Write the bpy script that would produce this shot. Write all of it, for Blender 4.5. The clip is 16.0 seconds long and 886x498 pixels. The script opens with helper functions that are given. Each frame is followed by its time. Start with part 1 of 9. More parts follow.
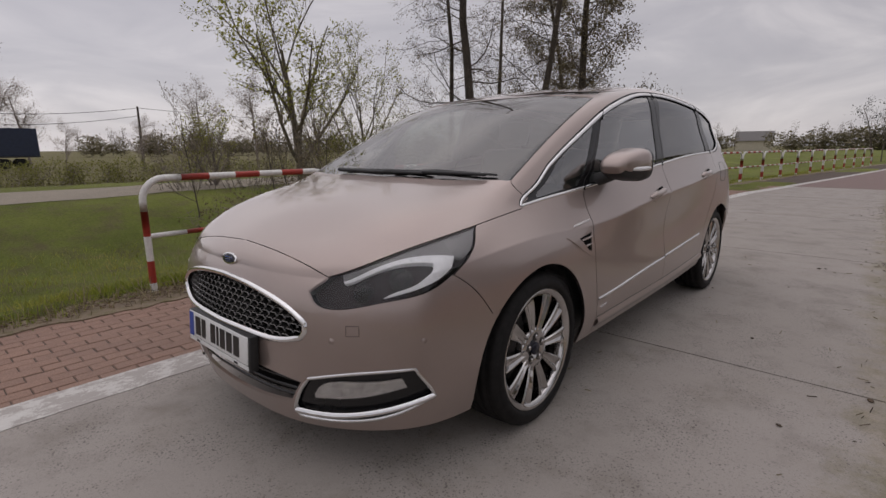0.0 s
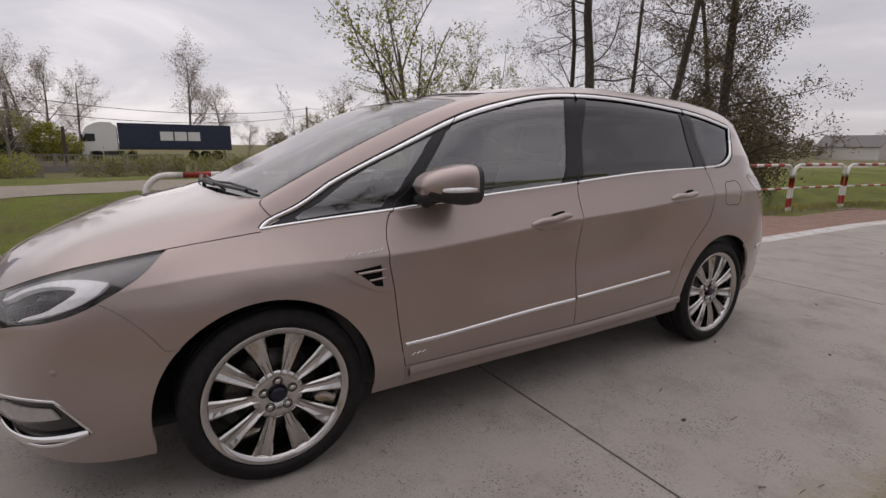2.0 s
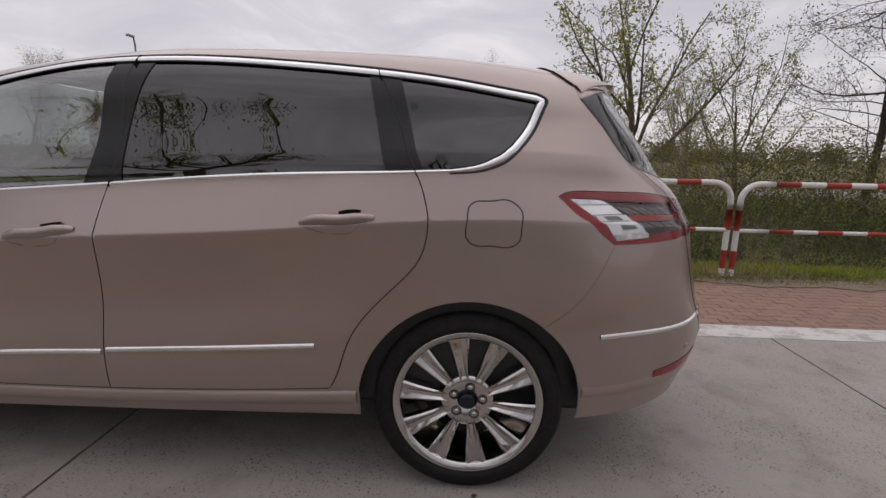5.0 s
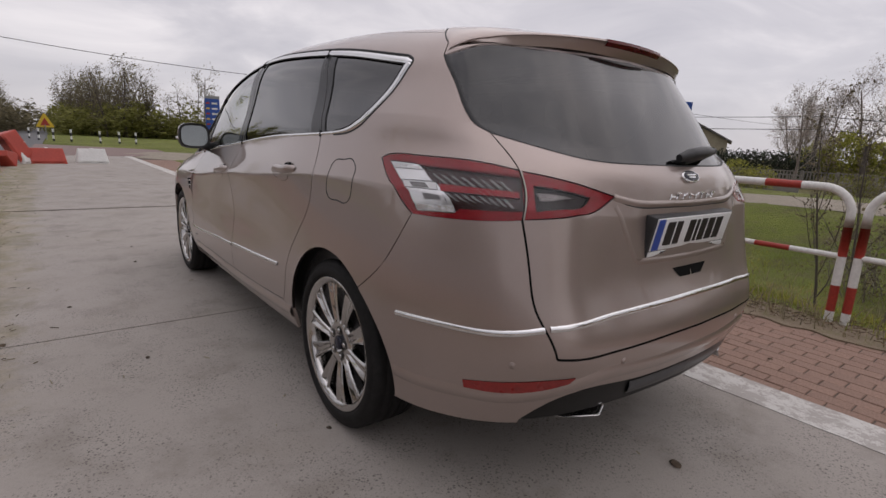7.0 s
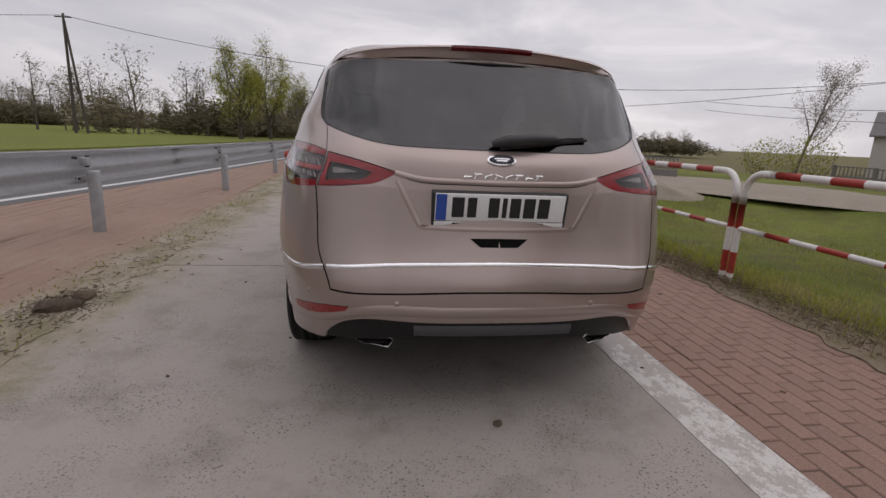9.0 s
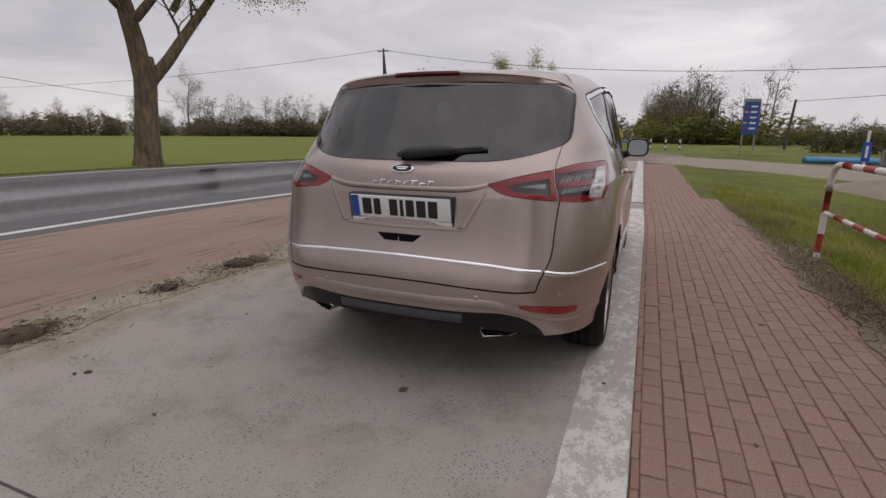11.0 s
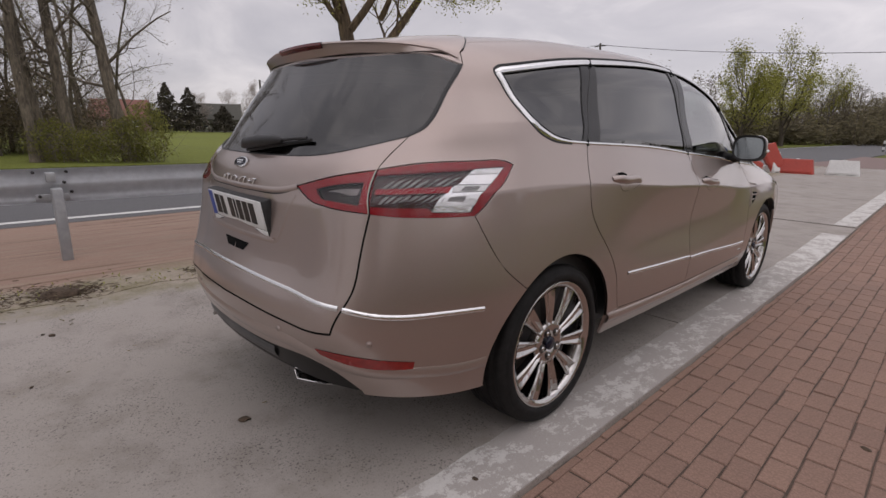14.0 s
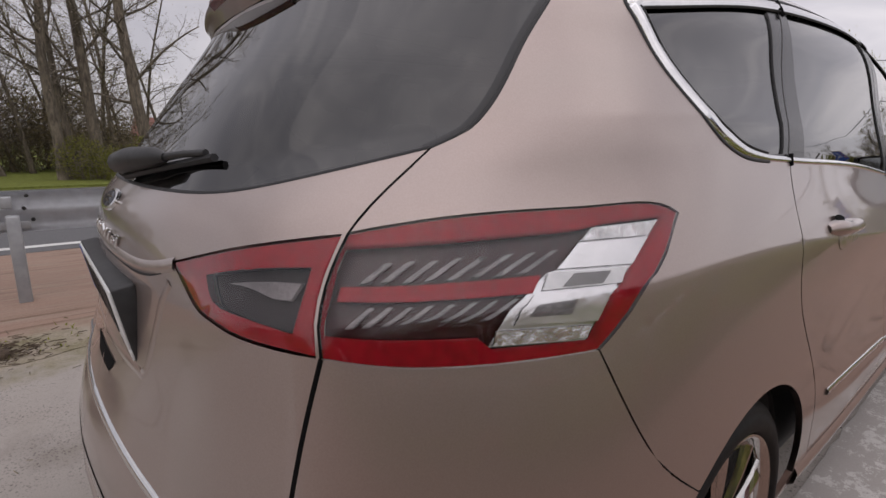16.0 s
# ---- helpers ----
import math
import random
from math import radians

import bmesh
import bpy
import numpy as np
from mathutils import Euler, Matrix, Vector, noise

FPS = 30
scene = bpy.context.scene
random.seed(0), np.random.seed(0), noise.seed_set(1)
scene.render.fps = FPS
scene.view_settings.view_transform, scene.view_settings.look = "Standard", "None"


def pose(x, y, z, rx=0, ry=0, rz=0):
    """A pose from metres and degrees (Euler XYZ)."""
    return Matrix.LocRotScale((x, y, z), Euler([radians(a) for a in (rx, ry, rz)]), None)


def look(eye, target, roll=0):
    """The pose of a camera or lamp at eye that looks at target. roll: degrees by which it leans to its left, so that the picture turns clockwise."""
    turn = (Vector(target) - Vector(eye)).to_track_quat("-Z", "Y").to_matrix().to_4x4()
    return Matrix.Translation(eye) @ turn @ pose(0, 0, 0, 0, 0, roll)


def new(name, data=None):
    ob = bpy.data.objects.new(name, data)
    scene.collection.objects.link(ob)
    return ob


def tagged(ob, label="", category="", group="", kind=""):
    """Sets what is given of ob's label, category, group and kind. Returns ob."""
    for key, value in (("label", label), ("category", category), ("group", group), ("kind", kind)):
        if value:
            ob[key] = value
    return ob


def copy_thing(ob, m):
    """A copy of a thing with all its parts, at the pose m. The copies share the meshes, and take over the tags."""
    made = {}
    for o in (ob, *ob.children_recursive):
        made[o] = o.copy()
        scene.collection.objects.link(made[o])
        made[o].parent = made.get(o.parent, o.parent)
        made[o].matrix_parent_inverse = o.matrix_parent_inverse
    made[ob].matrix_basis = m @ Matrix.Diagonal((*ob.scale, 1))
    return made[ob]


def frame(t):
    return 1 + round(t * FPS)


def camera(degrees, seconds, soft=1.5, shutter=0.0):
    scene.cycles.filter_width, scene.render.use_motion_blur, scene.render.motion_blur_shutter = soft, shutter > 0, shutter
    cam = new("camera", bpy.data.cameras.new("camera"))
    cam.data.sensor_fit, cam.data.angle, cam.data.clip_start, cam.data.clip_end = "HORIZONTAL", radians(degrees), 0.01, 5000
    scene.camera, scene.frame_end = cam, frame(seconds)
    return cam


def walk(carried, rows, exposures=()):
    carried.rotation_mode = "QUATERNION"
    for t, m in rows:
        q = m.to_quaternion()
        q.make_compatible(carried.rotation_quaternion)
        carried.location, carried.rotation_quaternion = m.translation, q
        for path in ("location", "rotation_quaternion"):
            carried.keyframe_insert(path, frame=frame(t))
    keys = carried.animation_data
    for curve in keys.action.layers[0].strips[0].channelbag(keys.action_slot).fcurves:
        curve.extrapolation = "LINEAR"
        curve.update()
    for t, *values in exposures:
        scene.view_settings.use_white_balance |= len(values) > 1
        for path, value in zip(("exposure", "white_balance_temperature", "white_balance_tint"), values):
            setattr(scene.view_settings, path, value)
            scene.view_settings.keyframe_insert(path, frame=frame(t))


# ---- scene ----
cam = camera(83.8, 16.0)
PATH = [
    (0, (-1.963, 3.244, 1.234), (-0.66, 1.781, 0.83), -0.4),
    (0.5, (-2.225, 2.902, 1.24), (-0.765, 1.595, 0.841), -0.0),
    (1, (-2.452, 2.548, 1.262), (-0.915, 1.332, 0.863), 0.2),
    (1.5, (-2.646, 2.182, 1.283), (-1.062, 1.028, 0.881), 0.3),
    (2, (-2.706, 1.794, 1.294), (-1.032, 0.779, 0.886), 0.7),
    (2.5, (-2.738, 1.362, 1.287), (-0.967, 0.528, 0.88), 0.8),
    (3, (-2.75, 0.865, 1.283), (-0.939, 0.123, 0.873), 0.7),
    (3.5, (-2.693, 0.333, 1.29), (-0.872, -0.386, 0.877), 0.7),
    (6, (-2.299, -2.421, 1.211), (-0.564, -1.505, 0.824), 1.8),
    (6.5, (-1.996, -2.819, 1.192), (-0.496, -1.559, 0.789), 2.1),
    (7, (-1.742, -3.162, 1.165), (-0.53, -1.627, 0.748), 2.7),
    (7.5, (-1.505, -3.477, 1.145), (-0.496, -1.805, 0.713), 2.8),
    (8, (-1.218, -3.77, 1.134), (-0.427, -1.98, 0.719), 3.0),
    (10.5, (0.678, -4.494, 1.251), (0.2, -2.606, 0.795), 0.6),
    (11, (1.058, -4.417, 1.254), (0.326, -2.612, 0.797), 0.5),
    (11.5, (1.406, -4.249, 1.248), (0.431, -2.565, 0.788), 0.5),
    (12, (1.725, -4.098, 1.24), (0.536, -2.555, 0.786), 0.6),
    (12.5, (1.943, -3.893, 1.234), (0.65, -2.438, 0.775), 0.5),
    (13, (2.066, -3.643, 1.225), (0.71, -2.246, 0.763), 0.7),
    (13.5, (2.078, -3.352, 1.228), (0.701, -1.978, 0.762), 0.8),
    (14, (1.984, -3.105, 1.227), (0.577, -1.763, 0.757), 0.9),
    (14.5, (1.816, -2.911, 1.235), (0.326, -1.666, 0.753), 0.8),
    (15, (1.57, -2.78, 1.218), (0.058, -1.552, 0.765), 1.0),
    (15.5, (1.382, -2.629, 1.215), (-0.124, -1.387, 0.777), 1.0),
    (16, (1.212, -2.451, 1.207), (-0.287, -1.193, 0.793), 0.5),
]
walk(cam, [(t, look(eye, target, roll)) for t, eye, target, roll in PATH],
     exposures=[(0, -0.17, 6820, 17), (1, 0.08, 6850, 17.5), (2.5, 0.10, 6880, 17.5), (3.5, 0.18, 6850, 17.5), (6, -0.02, 6800, 17.5), (6.6, 0.03, 6800, 17), (8, 0.00, 6780, 17), (11, 0.03, 6860, 17), (13, 0.05, 6840, 18), (16, 0.18, 6800, 18)])
# ---- sky and sun: an even bright overcast ----
world = bpy.data.worlds.new("overcast")
scene.world = world
world.use_nodes = True
wt = world.node_tree
sky = wt.nodes.new("ShaderNodeTexSky")
sky.sky_type, sky.sun_disc, sky.sun_elevation, sky.sun_rotation = "NISHITA", False, radians(54), radians(124)
geo_w = wt.nodes.new("ShaderNodeTexCoord")
squash = wt.nodes.new("ShaderNodeMapping")
squash.inputs["Scale"].default_value = (1.0, 1.0, 3.2)
wt.links.new(geo_w.outputs["Generated"], squash.inputs["Vector"])
puffs = wt.nodes.new("ShaderNodeTexNoise")
puffs.inputs["Scale"].default_value, puffs.inputs["Detail"].default_value, puffs.inputs["Roughness"].default_value = 3.1, 7.0, 0.55
puffs.inputs["Distortion"].default_value = 0.6
wt.links.new(squash.outputs[0], puffs.inputs["Vector"])
clouds = wt.nodes.new("ShaderNodeValToRGB")
for e, (p, c) in zip([clouds.color_ramp.elements[0], clouds.color_ramp.elements.new(.5), clouds.color_ramp.elements[-1]], ((.30, (.545, .560, .612)), (.5, (.655, .668, .712)), (.70, (.87, .878, .905)))):
    e.position, e.color = p, (*c, 1)
wt.links.new(puffs.outputs["Fac"], clouds.inputs[0])
dim = wt.nodes.new("ShaderNodeMix")
dim.data_type, dim.blend_type = "RGBA", "MULTIPLY"
dim.inputs[0].default_value = 1.0
dim.inputs[7].default_value = (.10, .10, .10, 1)
wt.links.new(sky.outputs[0], dim.inputs[6])
over = wt.nodes.new("ShaderNodeMix")
over.data_type = "RGBA"
over.inputs[0].default_value = 0.90
wt.links.new(dim.outputs[2], over.inputs[6])
wt.links.new(clouds.outputs[0], over.inputs[7])
# the cloud cover is thinnest towards +x and a little thinner towards +y than behind
lift = wt.nodes.new("ShaderNodeSeparateXYZ")
wt.links.new(geo_w.outputs["Generated"], lift.inputs[0])
slant = wt.nodes.new("ShaderNodeMath")
slant.operation, slant.inputs[1].default_value, slant.inputs[2].default_value = "MULTIPLY_ADD", .10, .865
wt.links.new(lift.outputs["X"], slant.inputs[0])
gain = wt.nodes.new("ShaderNodeMath")
gain.operation, gain.inputs[1].default_value = "MULTIPLY_ADD", .09
wt.links.new(lift.outputs["Y"], gain.inputs[0])
wt.links.new(slant.outputs[0], gain.inputs[2])
wt.links.new(over.outputs[2], wt.nodes["Background"].inputs["Color"])
# and, as under any even overcast, brighter towards the zenith
high = wt.nodes.new("ShaderNodeMapRange")
high.interpolation_type = "SMOOTHSTEP"
high.inputs["From Min"].default_value, high.inputs["From Max"].default_value = .42, 1.0
high.inputs["To Min"].default_value, high.inputs["To Max"].default_value = 1.0, 1.8
wt.links.new(lift.outputs["Z"], high.inputs["Value"])
both_gain = wt.nodes.new("ShaderNodeMath")
both_gain.operation = "MULTIPLY"
wt.links.new(gain.outputs[0], both_gain.inputs[0])
wt.links.new(high.outputs[0], both_gain.inputs[1])
wt.links.new(both_gain.outputs[0], wt.nodes["Background"].inputs["Strength"])
sun = new("sun", bpy.data.lights.new("sun", "SUN"))
sun.data.energy, sun.data.angle, sun.data.color = .42, radians(120), (1.0, .97, .92)
sun.matrix_world = look((0, 0, 30), (-18, 12, 0))
# ---- mesh helpers ----
def part(name, bm, mat, parent, label="", smooth=True):
    """One bmesh as one mesh object under a thing or a part."""
    me = bpy.data.meshes.new(name)
    bm.to_mesh(me)
    bm.free()
    ob = part_of(name, me, mat, parent, label, smooth)
    if smooth:
        me.set_sharp_from_angle(angle=radians(48))
    return ob


def part_of(name, me, mat, parent, label="", smooth=True):
    for m in (mat if isinstance(mat, (list, tuple)) else [mat]):
        me.materials.append(m)
    if smooth:
        me.polygons.foreach_set("use_smooth", [True] * len(me.polygons))
    ob = new(name, me)
    if parent:
        ob.parent = parent
    if label:
        tagged(ob, label)
    return ob


def thing(name, at_pose, label, category, group="", kind=""):
    e = new(name)
    e.empty_display_size = 0.2
    e.matrix_world = at_pose
    return tagged(e, label, category, group, kind)


def add_box(bm, x0, x1, y0, y1, z0, z1, bevel=0.0, m=None):
    r = bmesh.ops.create_cube(bm, size=1, matrix=(m or Matrix()) @ Matrix.Translation(((x0 + x1) / 2, (y0 + y1) / 2, (z0 + z1) / 2)) @ Matrix.Diagonal((x1 - x0, y1 - y0, z1 - z0, 1)))
    if bevel:
        bmesh.ops.bevel(bm, geom=list({e for v in r["verts"] for e in v.link_edges}), offset=bevel, segments=2, affect="EDGES", profile=0.5)
    return bm


def add_tube(bm, path, radii, sides=8, cap=True):
    """A tube along a polyline, with a radius for each of its points."""
    pts = [Vector(p) for p in path]
    if not isinstance(radii, (list, tuple)):
        radii = [radii] * len(pts)
    rings, side = [], None
    for i, p in enumerate(pts):
        d = (pts[min(i + 1, len(pts) - 1)] - pts[max(i - 1, 0)]).normalized()
        if side is None:
            side = d.cross(Vector((0, 0, 1)) if abs(d.z) < .9 else Vector((1, 0, 0))).normalized()
        side = (side - d * side.dot(d)).normalized()
        up = d.cross(side)
        rings.append([bm.verts.new(p + radii[i] * (math.cos(a) * side + math.sin(a) * up)) for a in (2 * math.pi * k / sides for k in range(sides))])
    for a, b in zip(rings[:-1], rings[1:]):
        for k in range(sides):
            bm.faces.new((a[k], a[(k + 1) % sides], b[(k + 1) % sides], b[k]))
    if cap and sides > 2:
        bm.faces.new(rings[0][::-1])
        bm.faces.new(rings[-1])
    return bm


def add_lathe(bm, profile, segments=64, axis_pose=None):
    """A profile of (radius, height) turned round the z axis of a pose."""
    m = axis_pose or Matrix()
    rings = [[bm.verts.new(m @ Vector((r * math.cos(a), r * math.sin(a), h))) for a in (2 * math.pi * k / segments for k in range(segments))] for r, h in profile]
    for a, b in zip(rings[:-1], rings[1:]):
        for k in range(segments):
            bm.faces.new((a[k], a[(k + 1) % segments], b[(k + 1) % segments], b[k]))
    return bm


def mirror_mesh(me):
    c = me.copy()
    bm = bmesh.new()
    bm.from_mesh(c)
    for v in bm.verts:
        v.co.x = -v.co.x
    bmesh.ops.reverse_faces(bm, faces=bm.faces)
    bm.to_mesh(c)
    bm.free()
    return c


# ---- materials ----
def nodes_of(name):
    m = bpy.data.materials.new(name)
    m.use_nodes = True
    t = m.node_tree
    return m, t, t.nodes["Principled BSDF"], t.nodes["Material Output"]


def noise_at(t, scale, detail=4.0, rough=0.55, stretch=(1, 1, 1)):
    """Noise in metres of the object's own space; returns its value socket."""
    co = t.nodes.new("ShaderNodeTexCoord")
    mp = t.nodes.new("ShaderNodeMapping")
    mp.inputs["Scale"].default_value = stretch
    n = t.nodes.new("ShaderNodeTexNoise")
    n.inputs["Scale"].default_value, n.inputs["Detail"].default_value, n.inputs["Roughness"].default_value = scale, detail, rough
    t.links.new(co.outputs["Object"], mp.inputs["Vector"])
    t.links.new(mp.outputs[0], n.inputs["Vector"])
    return n.outputs["Fac"]


def ramp(t, value, stops):
    r = t.nodes.new("ShaderNodeValToRGB")
    while len(r.color_ramp.elements) < len(stops):
        r.color_ramp.elements.new(0.5)
    for e, (p, c) in zip(r.color_ramp.elements, stops):
        e.position, e.color = p, (*c, 1) if len(c) == 3 else c
    t.links.new(value, r.inputs[0])
    return r.outputs[0]


def blend(t, mode, fac, a, b):
    m = t.nodes.new("ShaderNodeMix")
    m.data_type, m.blend_type = "RGBA", mode
    for socket, v in ((m.inputs[0], fac), (m.inputs[6], a), (m.inputs[7], b)):
        if isinstance(v, bpy.types.NodeSocket):
            t.links.new(v, socket)
        elif isinstance(v, tuple):
            socket.default_value = (*v, 1)
        else:
            socket.default_value = v
    return m.outputs[2]


def grey(v):
    return (v, v, v)


def bumped(t, b, height, strength, distance=0.01):
    n = t.nodes.new("ShaderNodeBump")
    n.inputs["Strength"].default_value, n.inputs["Distance"].default_value = strength, distance
    t.links.new(height, n.inputs["Height"])
    t.links.new(n.outputs[0], b.inputs["Normal"])


def surface(name, base, rough=0.6, metal=0.0, fine=60, coarse=3, spread=0.3, bump=0.0, dist=0.004, coat=0.0, each=0.0, stretch=(1, 1, 1), emit=None):
    """A solid surface whose colour varies at two scales, with its own grain; each: how far pieces differ from one another."""
    m, t, b, out = nodes_of(name)
    lo, hi = tuple(c * (1 - spread) for c in base), tuple(min(1, c * (1 + spread)) for c in base)
    n1 = noise_at(t, fine, 5, 0.6, stretch)
    n2 = noise_at(t, coarse, 4, 0.6)
    c1 = ramp(t, n1, [(0.3, lo), (0.7, hi)])
    c2 = ramp(t, n2, [(0.3, grey(1 - spread * 0.7)), (0.7, grey(1.0))])
    col = blend(t, "MULTIPLY", 1.0, c1, c2)
    if each:
        info = t.nodes.new("ShaderNodeObjectInfo")
        geo = t.nodes.new("ShaderNodeNewGeometry")
        add = t.nodes.new("ShaderNodeMath")
        add.operation = "ADD"
        t.links.new(info.outputs["Random"], add.inputs[0])
        t.links.new(geo.outputs["Random Per Island"], add.inputs[1])
        fr = t.nodes.new("ShaderNodeMath")
        fr.operation = "FRACT"
        t.links.new(add.outputs[0], fr.inputs[0])
        col = blend(t, "MULTIPLY", 1.0, col, ramp(t, fr.outputs[0], [(0, (1 - each, 1 - each, 1 - each * 0.9)), (1, grey(1.0))]))
    t.links.new(col, b.inputs["Base Color"])
    t.links.new(ramp(t, n2, [(0.25, grey(max(0, rough - 0.1))), (0.75, grey(min(1, rough + 0.1)))]), b.inputs["Roughness"])
    b.inputs["Metallic"].default_value = metal
    b.inputs["Coat Weight"].default_value = coat
    b.inputs["Coat Roughness"].default_value = 0.04
    if bump:
        bumped(t, b, n1, bump, dist)
    if emit:
        b.inputs["Emission Color"].default_value, b.inputs["Emission Strength"].default_value = (*emit[:3], 1), emit[3]
    return m


def leafy(name, base, rough=0.65, spread=0.3, each=0.5, through_light=0.45):
    """A leaf surface that also passes some light to its other side."""
    m = surface(name, base, rough, spread=spread, each=each)
    t = m.node_tree
    b, out = t.nodes["Principled BSDF"], t.nodes["Material Output"]
    b.inputs["Specular IOR Level"].default_value = .15
    tr, mx = t.nodes.new("ShaderNodeBsdfTranslucent"), t.nodes.new("ShaderNodeMixShader")
    mx.inputs[0].default_value = through_light
    t.links.new(b.inputs["Base Color"].links[0].from_socket, tr.inputs["Color"])
    t.links.new(b.outputs[0], mx.inputs[1])
    t.links.new(tr.outputs[0], mx.inputs[2])
    t.links.new(mx.outputs[0], out.inputs["Surface"])
    return m


def pane_glass(name, tint, rough=0.0, ior=1.5):
    """A thin pane: what lies behind it tinted, and the sky's reflection on it."""
    m, t, b, out = nodes_of(name)
    t.nodes.remove(b)
    tr, gl, mx, fr = (t.nodes.new(n) for n in ("ShaderNodeBsdfTransparent", "ShaderNodeBsdfGlossy", "ShaderNodeMixShader", "ShaderNodeLayerWeight"))
    tr.inputs["Color"].default_value = (*tint, 1)
    gl.inputs["Roughness"].default_value = rough
    # both faces of the pane mirror: more so at a slant
    fr.inputs["Blend"].default_value = .5
    power = t.nodes.new("ShaderNodeMath")
    power.operation, power.inputs[1].default_value = "POWER", 3.6
    t.links.new(fr.outputs["Facing"], power.inputs[0])
    more = t.nodes.new("ShaderNodeMath")
    more.operation, more.inputs[1].default_value, more.inputs[2].default_value = "MULTIPLY_ADD", .9, 2 * ((ior - 1) / (ior + 1)) ** 2
    t.links.new(power.outputs[0], more.inputs[0])
    t.links.new(more.outputs[0], mx.inputs[0])
    t.links.new(tr.outputs[0], mx.inputs[1])
    t.links.new(gl.outputs[0], mx.inputs[2])
    t.links.new(mx.outputs[0], out.inputs["Surface"])
    return m


def car_paint():
    m, t, b, out = nodes_of("rose beige metallic paint")
    flake = noise_at(t, 420, 2)
    dust = noise_at(t, 2.2, 5, 0.65)
    col = blend(t, "MULTIPLY", 1.0, ramp(t, flake, [(0.35, (.378, .305, .277)), (0.65, (.404, .327, .297))]), ramp(t, dust, [(0.3, grey(.93)), (0.7, grey(1.0))]))
    # a thin film of road dust over the lower flanks, in streaks
    film = ramp(t, noise_at(t, 3.4, 7, .7, (1, .5, 2.2)), [(.50, grey(0)), (.72, grey(.22))])
    t.links.new(blend(t, "MIX", film, col, (.34, .30, .265)), b.inputs["Base Color"])
    b.inputs["Metallic"].default_value = 0.72
    t.links.new(ramp(t, dust, [(0.3, grey(.34)), (0.75, grey(.40))]), b.inputs["Roughness"])
    b.inputs["Coat Weight"].default_value, b.inputs["Coat Roughness"].default_value, b.inputs["Coat IOR"].default_value = 1.0, 0.035, 1.5
    return m


def edge_soil(t):
    """Sand with thin moss and dark crumbs, shared by the lane's edge and the verge."""
    fine, mid = noise_at(t, 70, 6, .75), noise_at(t, 2.6, 7, .72, (1, .7, 1))
    sand = ramp(t, fine, [(.25, (.185, .150, .112)), (.5, (.315, .272, .212)), (.78, (.42, .370, .300))])
    moss = ramp(t, fine, [(.25, (.085, .078, .034)), (.55, (.175, .158, .078)), (.78, (.27, .235, .140))])
    return blend(t, "MIX", ramp(t, mid, [(.42, grey(0)), (.60, grey(.85))]), sand, moss)


